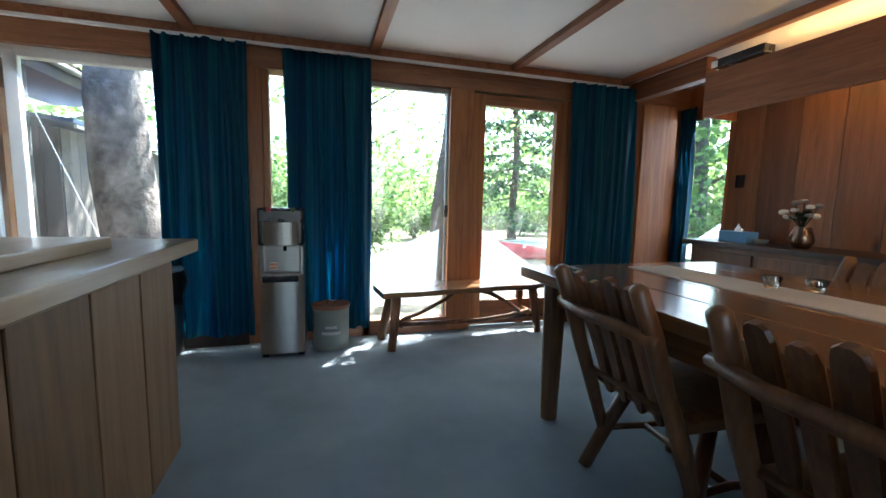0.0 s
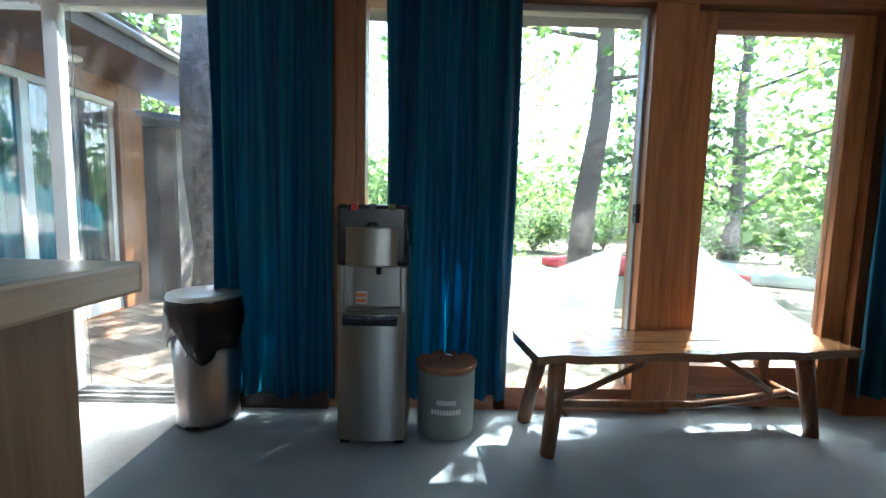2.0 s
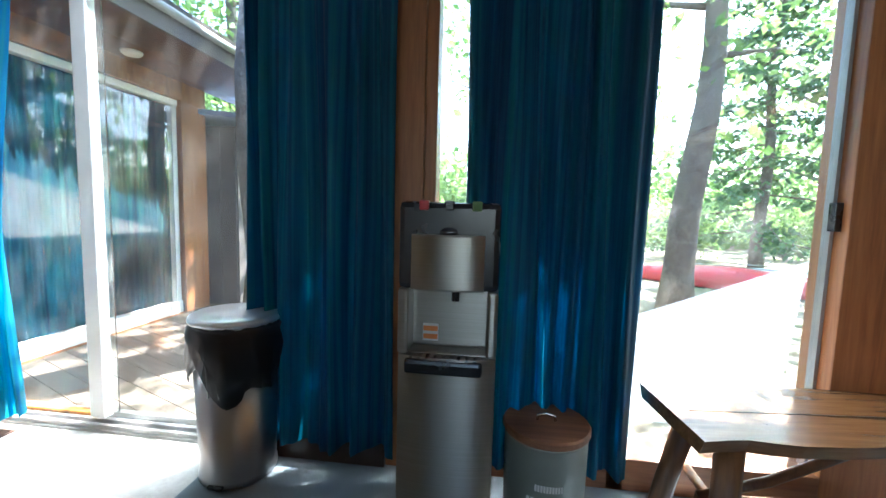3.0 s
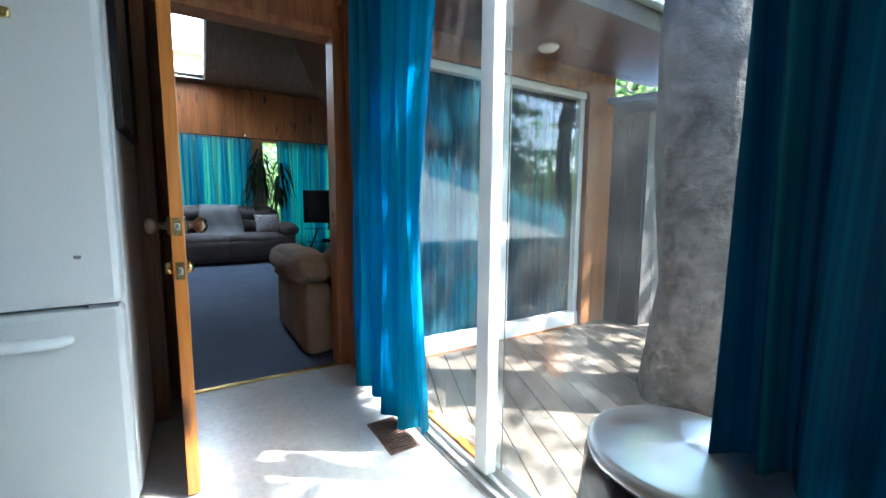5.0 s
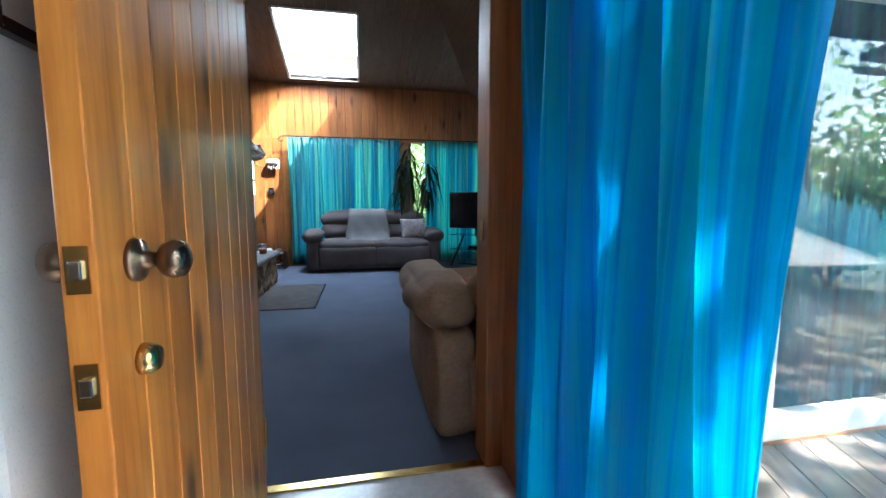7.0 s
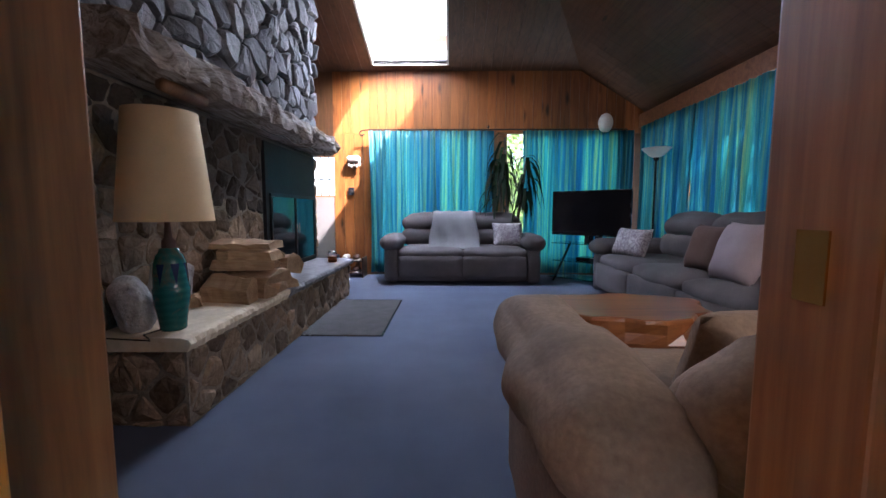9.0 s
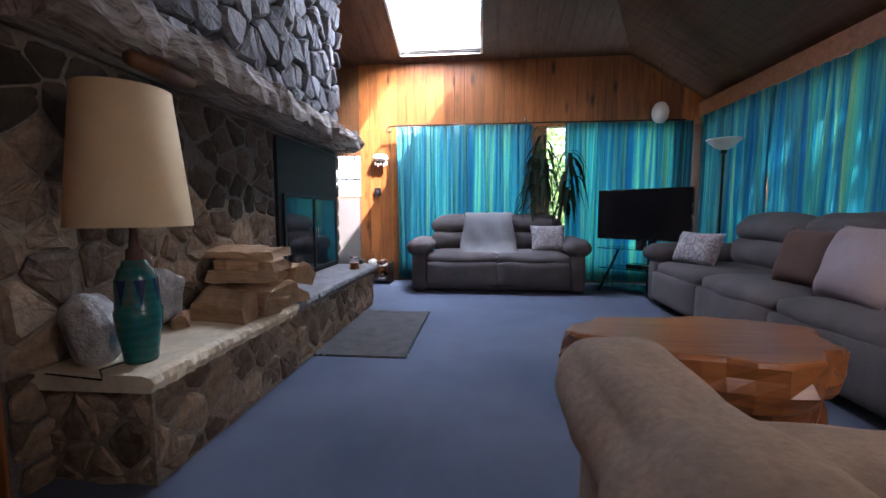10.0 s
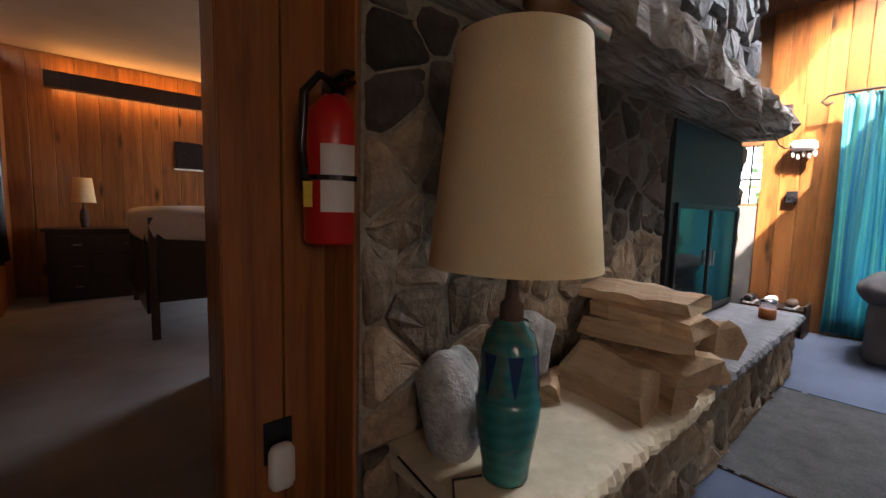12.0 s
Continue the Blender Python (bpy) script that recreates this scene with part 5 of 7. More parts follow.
def panelled_door():
    t = thing("door_open", (-2.865, 2.553, 0), "open knotty pine door with upright boards", "door", turn=1.8)
    n, wd = 9, 0.9
    for k in range(n):
        bm = boxes(((wd * k / n + 0.001, -0.02, 0.01), (wd * (k + 1) / n - 0.001, 0.02, 2.04)), bevel=0.003)
        part("board", bm, DOORWOOD, t)
    for z, m, r, name in ((0.978, BRONZE, 0.029, "knob"), (0.828, BRASS, 0.018, "deadbolt")):
        for s in (1, -1):
            bm = bmesh.new()
            if name == "knob":
                lathe(bm, [(0, 0), (0.033, 0), (0.031, 0.008), (0.014, 0.012), (0.011, 0.03), (0.024, 0.038), (0.03, 0.052), (0.026, 0.066), (0.012, 0.073), (0, 0.074)], 24)
            else:
                lathe(bm, [(0, 0), (0.024, 0), (0.023, 0.012), (0.018, 0.022), (0, 0.024)], 24)
            bmesh.ops.transform(bm, matrix=pose(wd - 0.095, 0.02 * s, z, -90 * s, 0, 0), verts=bm.verts)
            part(name, bm, m, t, smooth=True)
        bm = boxes(((wd - 0.001, -0.013, z - 0.03), (wd + 0.002, 0.013, z + 0.03)))
        part("latch_plate", bm, BRASS, t)
        part("latch_bolt", boxes(((wd, -0.007, z - 0.012), (wd + 0.008, 0.007, z + 0.012)), bevel=0.002), CHROME, t)
    for z in (0.25, 1.75):
        part("hinge", rod(bmesh.new(), (-0.002, 0.024, z - 0.05), (-0.002, 0.024, z + 0.05), 0.007), BRASS, t)


panelled_door()
ch = thing("door_chime", (-2.888, 3.505, 1.93), "cream door chime box above the doorway side", "door chime")
part("case", boxes(((0, -0.035, 0), (0.04, 0.04, 0.16)), bevel=0.008), WHITEPLASTIC, ch)
fv = thing("floor_register", (-1.96, 3.36, 0.0), "brown metal floor register", "vent")
part("frame", boxes(((-0.14, -0.07, 0), (0.14, -0.058, 0.006)), ((-0.14, 0.058, 0), (0.14, 0.07, 0.006)), ((-0.14, -0.058, 0), (-0.128, 0.058, 0.006)), ((0.128, -0.058, 0), (0.14, 0.058, 0.006))), BROWNCLOTH, fv)
part("back", boxes(((-0.128, -0.058, 0), (0.128, 0.058, 0.001))), BLACKPLASTIC, fv)
for k in range(14):
    part("slat", boxes(((-0.125 + 0.018 * k, -0.058, 0.001), (-0.115 + 0.018 * k, 0.058, 0.005))), BROWNCLOTH, fv)

# ---- living room things ----
FP = tagged(thing("fireplace", (-5.85, 1.35, 0), "large stone fireplace with raised hearth and chimney breast", "fireplace"), group="")
# local: x along, y out into the room (+y), z up; wall face at y = 0
part("core", boxes(((-1.62, -0.75, 0.0), (1.67, -0.01, 4.3))), MORTAR, FP, "dark mortar")
part("hearth_core", boxes(((-1.5, -0.01, 0.0), (1.534, 0.425, 0.375))), MORTAR_LOW, FP)
rnd = random.Random(2)


def hearth_slab(x0, x1, nx, deep):
    """A slab with a hand-chipped front edge."""
    bm = bmesh.new()
    rows = []
    for i in range(nx + 1):
        x = x0 + (x1 - x0) * i / nx
        chip = rnd.uniform(-0.012, 0.006)
        rows.append([bm.verts.new(p) for p in ((x, -0.01, 0.375), (x, -0.01, 0.442), (x, 0.43, 0.442), (x, deep + chip, 0.436 + rnd.uniform(-0.006, 0.003)),
                                               (x, deep + 0.008 + rnd.uniform(-0.01, 0.008), 0.412), (x, deep - 0.004 + rnd.uniform(-0.012, 0.006), 0.378))])
    for p, q in zip(rows, rows[1:]):
        for k in range(6):
            bm.faces.new((p[k], p[(k + 1) % 6], q[(k + 1) % 6], q[k]))
    bm.faces.new(rows[0])
    bm.faces.new(rows[-1][::-1])
    return bm


part("hearth_slab", hearth_slab(0.42, 1.58, 60, 0.47), SLAB, FP, "pale stone hearth slab with chipped edge")
part("hearth_slab", hearth_slab(-1.53, 0.414, 80, 0.465), SLAB_GREY, FP, "darker grey hearth slab with chipped edge")
part("mortar_bed", boxes(((-0.2, -0.01, 0.443), (1.674, 0.005, 1.655))), MORTAR_LOW, FP, "pale mortar between the field stones")
# darker mortar patch: soot, with the shade under the mantel painted in
part("mortar_bed", boxes(((-0.2, -0.01, 1.1), (0.95, 0.008, 1.655))), MORTAR, FP, "mortar over the fire, darkened for smoke and mantel shade")
# firebox
part("firebox_surround", boxes(((-1.5, 0.0, 0.445), (-0.22, 0.03, 1.62))), SOOT, FP, "sooty black metal surround")
gd = part("glass_doors", boxes(((-1.46, 0.03, 0.47), (-0.28, 0.05, 0.5)), bevel=0.003), IRON, FP, "black framed glass fire doors")
for a, b in (((-1.46, 0.03, 1.14), (-0.28, 0.05, 1.17)), ((-1.46, 0.03, 0.5), (-1.43, 0.05, 1.14)), ((-0.31, 0.03, 0.5), (-0.28, 0.05, 1.14)), ((-0.885, 0.03, 0.5), (-0.855, 0.05, 1.14))):
    part("bar", boxes((a, b), bevel=0.003), IRON, gd)
for a in (-1.43, -0.855):
    part("pane", boxes(((a, 0.033, 0.5), (a + 0.545, 0.041, 1.14))), FPGLASS, gd)
for x in (-0.9, -0.84):
    part("handle", rod(bmesh.new(), (x, 0.065, 0.78), (x, 0.065, 0.88), 0.006), CHROME, gd)
# mantel
bm = bmesh.new()
n = 44
rows = []
for i in range(n + 1):
    x = -1.62 + 3.24 * i / n
    j = lambda s: rnd.uniform(-s, s)
    rows.append([bm.verts.new(p) for p in ((x, -0.01, 1.67), (x, 0.2 + j(0.03), 1.665 + j(0.02)), (x, 0.29 + j(0.03), 1.69 + j(0.02)), (x, 0.31 + j(0.03), 1.76 + j(0.02)), (x, 0.28 + j(0.03), 1.85 + j(0.015)), (x, 0.12 + j(0.02), 1.86 + j(0.012)), (x, -0.01, 1.86))])
for a, b in zip(rows, rows[1:]):
    for k in range(6):
        bm.faces.new((a[k], a[k + 1], b[k + 1], b[k]))
bm.faces.new(rows[0])
bm.faces.new(rows[-1][::-1])
part("mantel", bm, MANTELWOOD, FP, "rough-hewn weathered grey mantel beam")
bm = bmesh.new()
tube(bm, [(1.32, 0.235, 1.632), (1.16, 0.24, 1.63), (1.0, 0.245, 1.628)], [0.034, 0.036, 0.035], 12, 0.2, 3)
part("log_lintel", bm, CHAIRWOOD, FP, "round log under the mantel", smooth=True)
bm = bmesh.new()
pts = [(-1.5 + 1.9 * k / 16, 0.3 + 0.01 * math.sin(k), 1.62 - 0.035 * abs(math.sin(k * 0.75)) - (0.03 if k < 4 else 0)) for k in range(17)]
tube(bm, pts, 0.004, 6)
part("string", bm, IRON, FP, "dark string of small lights hung under the mantel")


def on_front(x, z):
    return face(x, 0.0, z, 180)


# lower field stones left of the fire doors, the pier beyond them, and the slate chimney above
# upper stones near the fire take a darker colour for soot and mantel shade
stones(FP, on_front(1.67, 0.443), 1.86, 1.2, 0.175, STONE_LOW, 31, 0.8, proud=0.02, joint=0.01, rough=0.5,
       stained=lambda x, y: y > 0.52 + 0.3 * max(0.0, 1.3 - x), stain=STONE_SOOT_SHADE)
stones(FP, on_front(-1.48, 0.443), 0.13, 1.2, 0.12, STONE_LOW, 32, 1.2, proud=0.03)
stones(FP, on_front(1.67, 1.84), 3.28, 2.3, 0.155, STONE_UP, 33, 1.5, proud=0.07, rough=0.7, joint=0.008)
stones(FP, face(-1.62, -0.01, 0.0, 270), 0.72, 3.6, 0.24, STONE_UP, 34, 1.2, proud=0.05)
stones(FP, face(1.53, 0.42, 0.0, 180), 3.03, 0.375, 0.2, STONE_LOW, 35, 0.7, proud=0.016, joint=0.015)
stones(FP, face(1.53, -0.01, 0.0, 90), 0.43, 0.375, 0.17, STONE_LOW, 36, 0.7, proud=0.016, joint=0.014)
boards(FP, face(1.668, -0.21, 0.0, 90), 0.2, 4.3, 0.1, CEDAR_P, 37, name="side_board")
stones(FP, on_front(1.67, 0.0), 0.15, 0.44, 0.13, STONE_LOW, 38, 1.0, proud=0.03, joint=0.01)


def table_lamp(at, scale, shade_mat, body_mat, label):
    t = thing("table_lamp", at, label, "table lamp")
    prof = [(0, 0), (0.062, 0), (0.066, 0.008), (0.066, 0.02), (0.07, 0.05), (0.087, 0.14), (0.092, 0.2), (0.089, 0.205), (0.086, 0.21), (0.084, 0.25), (0.078, 0.32), (0.066, 0.36), (0.054, 0.37), (0.048, 0.39), (0.0, 0.4)]
    part("body", lathe(bmesh.new(), [(r * scale * 0.87, z * scale) for r, z in prof], 40), body_mat, t, smooth=True)
    part("neck", lathe(bmesh.new(), [(r * scale, z * scale) for r, z in ((0.03, 0.385), (0.028, 0.43), (0.018, 0.44), (0.012, 0.5), (0.012, 0.56), (0, 0.56))], 20), BROWNCLOTH, t, smooth=True)
    bm = lathe(bmesh.new(), [(r * scale, z * scale) for r, z in ((0.2, 0.52), (0.198, 0.52), (0.148, 1.02), (0.15, 1.02), (0.2, 0.52))], 48)
    part("shade", bm, shade_mat, t, "tall tapered linen shade", smooth=True)
    part("shade_top", lathe(bmesh.new(), [(0.0, 1.012 * scale), (0.147 * scale, 1.012 * scale)], 32), shade_mat, t)
    return t


tl = table_lamp((-4.42, 1.65, 0.442), 1.01, SHADECLOTH, VASE, "tall table lamp with teal glazed body on the hearth")
bm = bmesh.new()
tube(bm, [(0.06, -0.02, 0.012), (0.12, -0.06, 0.005), (0.17, 0.0, 0.005), (0.2, 0.03, 0.004), (0.17, -0.22, 0.004)], 0.0035, 6)
part("cord", bm, BLACKPLASTIC, tl)
for k in range(7):
    # dark blue pointed marks round the shoulder
    bm = bmesh.new()
    rows = []
    for i in range(6):
        f = i / 5
        z = 0.225 + 0.1 * f
        r = 1.01 * 0.87 * (0.0868 - 0.0088 * (z / 1.01 - 0.2) / 0.12) + 0.0014
        rows.append([bm.verts.new((r * math.cos(k * 0.8976 + d * 0.27 * f), r * math.sin(k * 0.8976 + d * 0.27 * f), z)) for d in (-1, -0.5, 0, 0.5, 1)] if i else [bm.verts.new((r * math.cos(k * 0.8976), r * math.sin(k * 0.8976), z))])
    for p, q in zip(rows, rows[1:]):
        if len(p) == 1:
            for j in range(4):
                bm.faces.new((p[0], q[j + 1], q[j]))
        else:
            for j in range(4):
                bm.faces.new((p[j], p[j + 1], q[j + 1], q[j]))
    part("glaze_mark", bm, GLAZEBLUE, tl, "dark blue pointed glaze mark")
rk = thing("rock", (-4.44, 1.455, 0.442), "round grey boulder standing on the hearth", "rock")
part("stone", soft(bmesh.new(), (0, 0, 0.12), (0.25, 0.12, 0.25), 0.5, 0.015, 0.03, 16, 3, (10, 0, 30)), BOULDER, rk, smooth=True)


def split_log(at, size, turn, seed, tilt=0.0):
    t = thing("firewood", at, "split firewood log stacked on the hearth", "firewood", "stacked firewood", turn)
    rnd = random.Random(seed)
    bm = bmesh.new()
    l, w, h = size
    shapes = (((-0.5, 0), (0.5, 0), (0.47, 0.5), (0.2, 0.95), (-0.1, 1.0), (-0.5, 0.7)),
              ((-0.5, 0), (0.42, 0), (0.5, 0.2), (0.44, 0.9), (0.1, 1.0), (-0.46, 0.55)),
              ((-0.5, 0.12), (-0.2, 0), (0.5, 0.0), (0.46, 0.35), (0.05, 0.8), (-0.44, 1.0)))
    shape = shapes[seed % 3]
    rings = []
    for i in range(9):
        f = i / 8
        x = -l / 2 + l * f
        swell = 1 + 0.08 * math.sin(5 * f + seed)
        rings.append([bm.verts.new((x + rnd.uniform(-0.006, 0.006) + (0.03 * (z - 0.5) * rnd.choice((-1, 1)) if i in (0, 8) else 0), y * w * swell + rnd.uniform(-0.007, 0.007) + 0.02 * math.sin(3 * f + seed),
                                    max(0.0, z * h * swell + (rnd.uniform(-0.007, 0.007) if z else 0)))) for y, z in shape])
    for a, b in zip(rings, rings[1:]):
        for k in range(6):
            bm.faces.new((a[k], a[(k + 1) % 6], b[(k + 1) % 6], b[k]))
    bm.faces.new(rings[0][::-1])
    bm.faces.new(rings[-1])
    ends = [[v.co + Vector((d, 0, 0)) for v in r] for r, d in ((rings[0][::-1], -0.001), (rings[-1], 0.001))]
    bmesh.ops.transform(bm, matrix=pose(0, 0, 0, tilt, 0, 0), verts=bm.verts)
    wood_part = part("wood", bm, SPLITWOOD, t)
    for ring in ends:
        bm = bmesh.new()
        bm.faces.new([bm.verts.new(p) for p in ring])
        bmesh.ops.transform(bm, matrix=pose(0, 0, 0, tilt, 0, 0), verts=bm.verts)
        part("end_grain", bm, ENDGRAIN, wood_part)
    return t


split_log((-5.03, 1.6, 0.442), (0.33, 0.16, 0.16), 84, 1)
split_log((-5.2, 1.63, 0.442), (0.4, 0.15, 0.1), 74, 2)
split_log((-5.38, 1.62, 0.442), (0.38, 0.19, 0.09), 92, 3)
split_log((-5.24, 1.66, 0.534), (0.4, 0.22, 0.085), 71, 4)
split_log((-5.27, 1.6, 0.612), (0.38, 0.24, 0.08), 95, 5)
split_log((-5.26, 1.63, 0.686), (0.41, 0.2, 0.075), 77, 6)
split_log((-5.31, 1.57, 0.755), (0.42, 0.24, 0.06), 90, 7)
split_log((-5.58, 1.66, 0.442), (0.32, 0.17, 0.12), 58, 8)
split_log((-5.56, 1.68, 0.556), (0.36, 0.15, 0.13), 66, 9, -14)
split_log((-4.93, 1.44, 0.442), (0.2, 0.08, 0.065), 20, 10)
wb = part("stone", soft(bmesh.new(), (1.02, 0.02, 0.6), (0.34, 0.08, 0.25), 0.4, 0.01, 0.02, 9, 5, (0, -12, 0)), BOULDER, FP, "large pale boulder set in the wall", smooth=True)
jr = thing("candle_jar", (-7.0, 1.68, 0.442), "glass jar candle with orange wax and metal lid", "candle")
part("jar", lathe(bmesh.new(), [(0, 0), (0.045, 0), (0.048, 0.01), (0.048, 0.09), (0.042, 0.1), (0, 0.1)], 24), CLEARCUP, jr, smooth=True)
part("wax", lathe(bmesh.new(), [(0, 0.006), (0.043, 0.006), (0.043, 0.06), (0, 0.06)], 24), ORANGEWAX, jr, smooth=True)
part("lid", lathe(bmesh.new(), [(0, 0.1), (0.046, 0.1), (0.046, 0.125), (0, 0.127)], 24), CHROME, jr, smooth=True)
rg = thing("rug", (-6.37, 2.09, 0), "dark grey woven hearth rug", "rug")
part("mat", boxes(((-0.65, -0.35, 0.0), (0.65, 0.35, 0.01)), bevel=0.004), RUG, rg)
part("border", boxes(((-0.665, -0.365, 0.0), (0.665, -0.35, 0.008)), ((-0.665, 0.35, 0.0), (0.665, 0.365, 0.008)), ((-0.665, -0.35, 0.0), (-0.65, 0.35, 0.008)), ((0.65, -0.35, 0.0), (0.665, 0.35, 0.008))), BLACKPLASTIC, rg)


def couch(at, turn, width, cloth, label, seats=3, back=0.98, group="", depth=0.9, arm_h=0.64, crease=0.012):
    """Reclining sofa: faces -y before the turn, back at y = depth / 2; with pillow-top backs and rounded arms."""
    t = thing("sofa", at, label, "sofa", group, turn)
    hw, hd = width / 2, depth / 2
    part("base", soft(bmesh.new(), (0, 0.02, 0.22), (width - 0.12, depth - 0.1, 0.38), 0.16, 0.01, 0.004, 10, 1), cloth, t, smooth=True)
    for s in (-1, 1):
        bm = soft(bmesh.new(), (s * (hw - 0.12), 0.0, 0.27), (0.2, depth - 0.06, 0.5), 0.3, 0.01, 0.006, 8, 2 + s)
        part("arm", bm, cloth, t, smooth=True)
        bm = soft(bmesh.new(), (s * (hw - 0.11), -0.04, arm_h - 0.07), (0.29, depth - 0.04, 0.2), 0.5, 0.02, crease, 14, 5 + s)
        part("arm_pad", bm, cloth, t, smooth=True)
    inner = width - 0.46
    for k in range(seats):
        w = inner / seats
        x = -inner / 2 + w * (k + 0.5)
        bm = soft(bmesh.new(), (x, -0.08, 0.42), (w + 0.01, depth - 0.2, 0.16), 0.45, 0.03, 0.008, 8, 7 + k)
        part("seat_cushion", bm, cloth, t, smooth=True)
        bm = soft(bmesh.new(), (x, hd - 0.2, 0.62), (w + 0.01, 0.24, 0.3), 0.5, 0.03, 0.01, 8, 11 + k, (-10, 0, 0))
        part("back_cushion", bm, cloth, t, smooth=True)
        bm = soft(bmesh.new(), (x, hd - 0.15, back - 0.14), (w + 0.02, 0.28, 0.29), 0.5, 0.03, 0.012, 8, 15 + k, (-8, 0, 0))
        part("head_cushion", bm, cloth, t, smooth=True)
        part("footrest", soft(bmesh.new(), (x, -hd + 0.03, 0.25), (w - 0.005, 0.1, 0.3), 0.35, 0.01, 0.004, 6, 19 + k), cloth, t, smooth=True)
    return t


couch((-8.45, 3.16, 0), 90, 2.2, GREYCLOTH, "dark grey upholstered reclining sofa under the west window", 2, 0.96)
th = thing("throw_blanket", (-8.5, 3.05, 0.55), "light grey throw draped over the sofa back", "blanket")
bm = bmesh.new()
pro = [(0.4, -0.06), (0.36, -0.04), (0.24, 0.02), (0.22, 0.12), (0.2, 0.22), (0.18, 0.33), (0.12, 0.43), (0.02, 0.46), (-0.1, 0.44)]
grid = []
for i, (x, z) in enumerate(pro):
    grid.append([bm.verts.new((x + 0.012 * math.sin(k * 1.3 + i), -0.33 + 0.66 * k / 12 + 0.03 * math.sin(i * 0.8) * (1 if k else -1), z + 0.008 * math.sin(k * 2.1 + i * 0.6))) for k in range(13)])
for a, b in zip(grid, grid[1:]):
    for k in range(12):
        bm.faces.new((a[k], a[k + 1], b[k + 1], b[k]))
c = part("cloth", bm, THROW, th, smooth=True)
s = c.modifiers.new("thick", 'SOLIDIFY')
s.thickness = 0.012


def cushion(at, size, cloth, label, turn, seed):
    t = thing("cushion", at, label, "cushion", "", 0)
    # a flat pillow: thin at the seams, full in the middle, corners drawn out
    thin = 0 if size[0] < size[1] else 1
    wide = size[1] if thin == 0 else size[0]
    bm = bmesh.new()
    n, sheets = 12, []
    for side in (-1, 1):
        rows = []
        for j in range(n + 1):
            row = []
            for i in range(n + 1):
                u, v = 2 * i / n - 1, 2 * j / n - 1
                a = u * wide / 2 * (0.93 + 0.07 * v * v)
                h = size[2] / 2 + v * size[2] / 2 * (0.93 + 0.07 * u * u)
                d = side * size[thin] / 2 * (max(0, (1 - u ** 4) * (1 - v ** 4)) ** 0.6) * (1 + 0.12 * noise.noise(Vector((u * 2, v * 2, seed))))
                row.append(bm.verts.new((d, a, h) if thin == 0 else (a, d, h)))
            rows.append(row)
        sheets.append(rows)
        for j in range(n):
            for i in range(n):
                bm.faces.new((rows[j][i], rows[j][i + 1], rows[j + 1][i + 1], rows[j + 1][i]))
    bmesh.ops.remove_doubles(bm, verts=bm.verts, dist=0.0005)
    bmesh.ops.transform(bm, matrix=pose(0, 0, 0, *turn), verts=bm.verts)
    part("cover", bm, cloth, t, smooth=True)
    return t


cushion((-8.32, 3.83, 0.5), (0.14, 0.46, 0.36), FLORAL, "patterned pale cushion on the grey sofa", (0, -18, 8), 3)
couch((-6.15, 5.3, 0), 0, 3.1, GREYCLOTH, "long grey reclining sofa under the north window", 3, 0.98, depth=1.05)
cushion((-7.1, 4.98, 0.5), (0.5, 0.18, 0.34), FLORAL, "white floral cushion on the grey sofa", (-20, 0, 18), 5)
cushion((-5.45, 5.0, 0.5), (0.5, 0.2, 0.46), PINKCLOTH, "mauve cushion on the long sofa", (-18, 0, -5), 6)
cushion((-5.95, 5.12, 0.5), (0.46, 0.2, 0.42), BROWNCLOTH, "brown cushion on the long sofa", (-18, 0, 6), 7)
couch((-3.56, 4.18, 0), -90, 1.95, TANSUEDE, "tan suede loveseat with pillow-top arms beside the doorway", 2, 0.8, depth=1.08, arm_h=0.67, crease=0.022)
cushion((-3.66, 3.85, 0.44), (0.2, 0.5, 0.34), TANSUEDE, "tan cushion with corded edge on the loveseat", (0, 20, 10), 8)


def coffee_table():
    t = thing("coffee_table", (-4.93, 4.0, 0), "live-edge burl wood coffee table", "coffee table")
    rnd = random.Random(12)
    for name, z0, z1, grow, mat in (("slab", 0.25, 0.46, 1.0, BURL), ("trunk_base", 0.0, 0.25, 0.88, BURL)):
        bm = bmesh.new()
        n = 40
        rings = []
        for z, g in ((z0, 0.93), (z0 + 0.15 * (z1 - z0), 0.97), (z0 + 0.4 * (z1 - z0), 1.03), (z0 + 0.65 * (z1 - z0), 0.99), (z1 - 0.02, 1.0), (z1 - 0.004, 0.975), (z1, 0.95)):
            ring = []
            for k in range(n):
                a = k * 2 * math.pi / n
                r = grow * g * (1 + 0.1 * math.sin(3 * a + 1) + 0.06 * math.sin(7 * a) + 0.03 * math.sin(13 * a + z * 30) + (0.05 * math.sin(z * 20 + 5 * a) if name != "slab" else 0))
                ring.append(bm.verts.new((0.34 * r * math.cos(a), 0.56 * r * math.sin(a), z)))
            rings.append(ring)
        for a, b in zip(rings, rings[1:]):
            for k in range(n):
                bm.faces.new((a[k], a[(k + 1) % n], b[(k + 1) % n], b[k]))
        bm.faces.new(rings[0][::-1])
        bm.faces.new(rings[-1])
        part(name, bm, mat, t)


coffee_table()


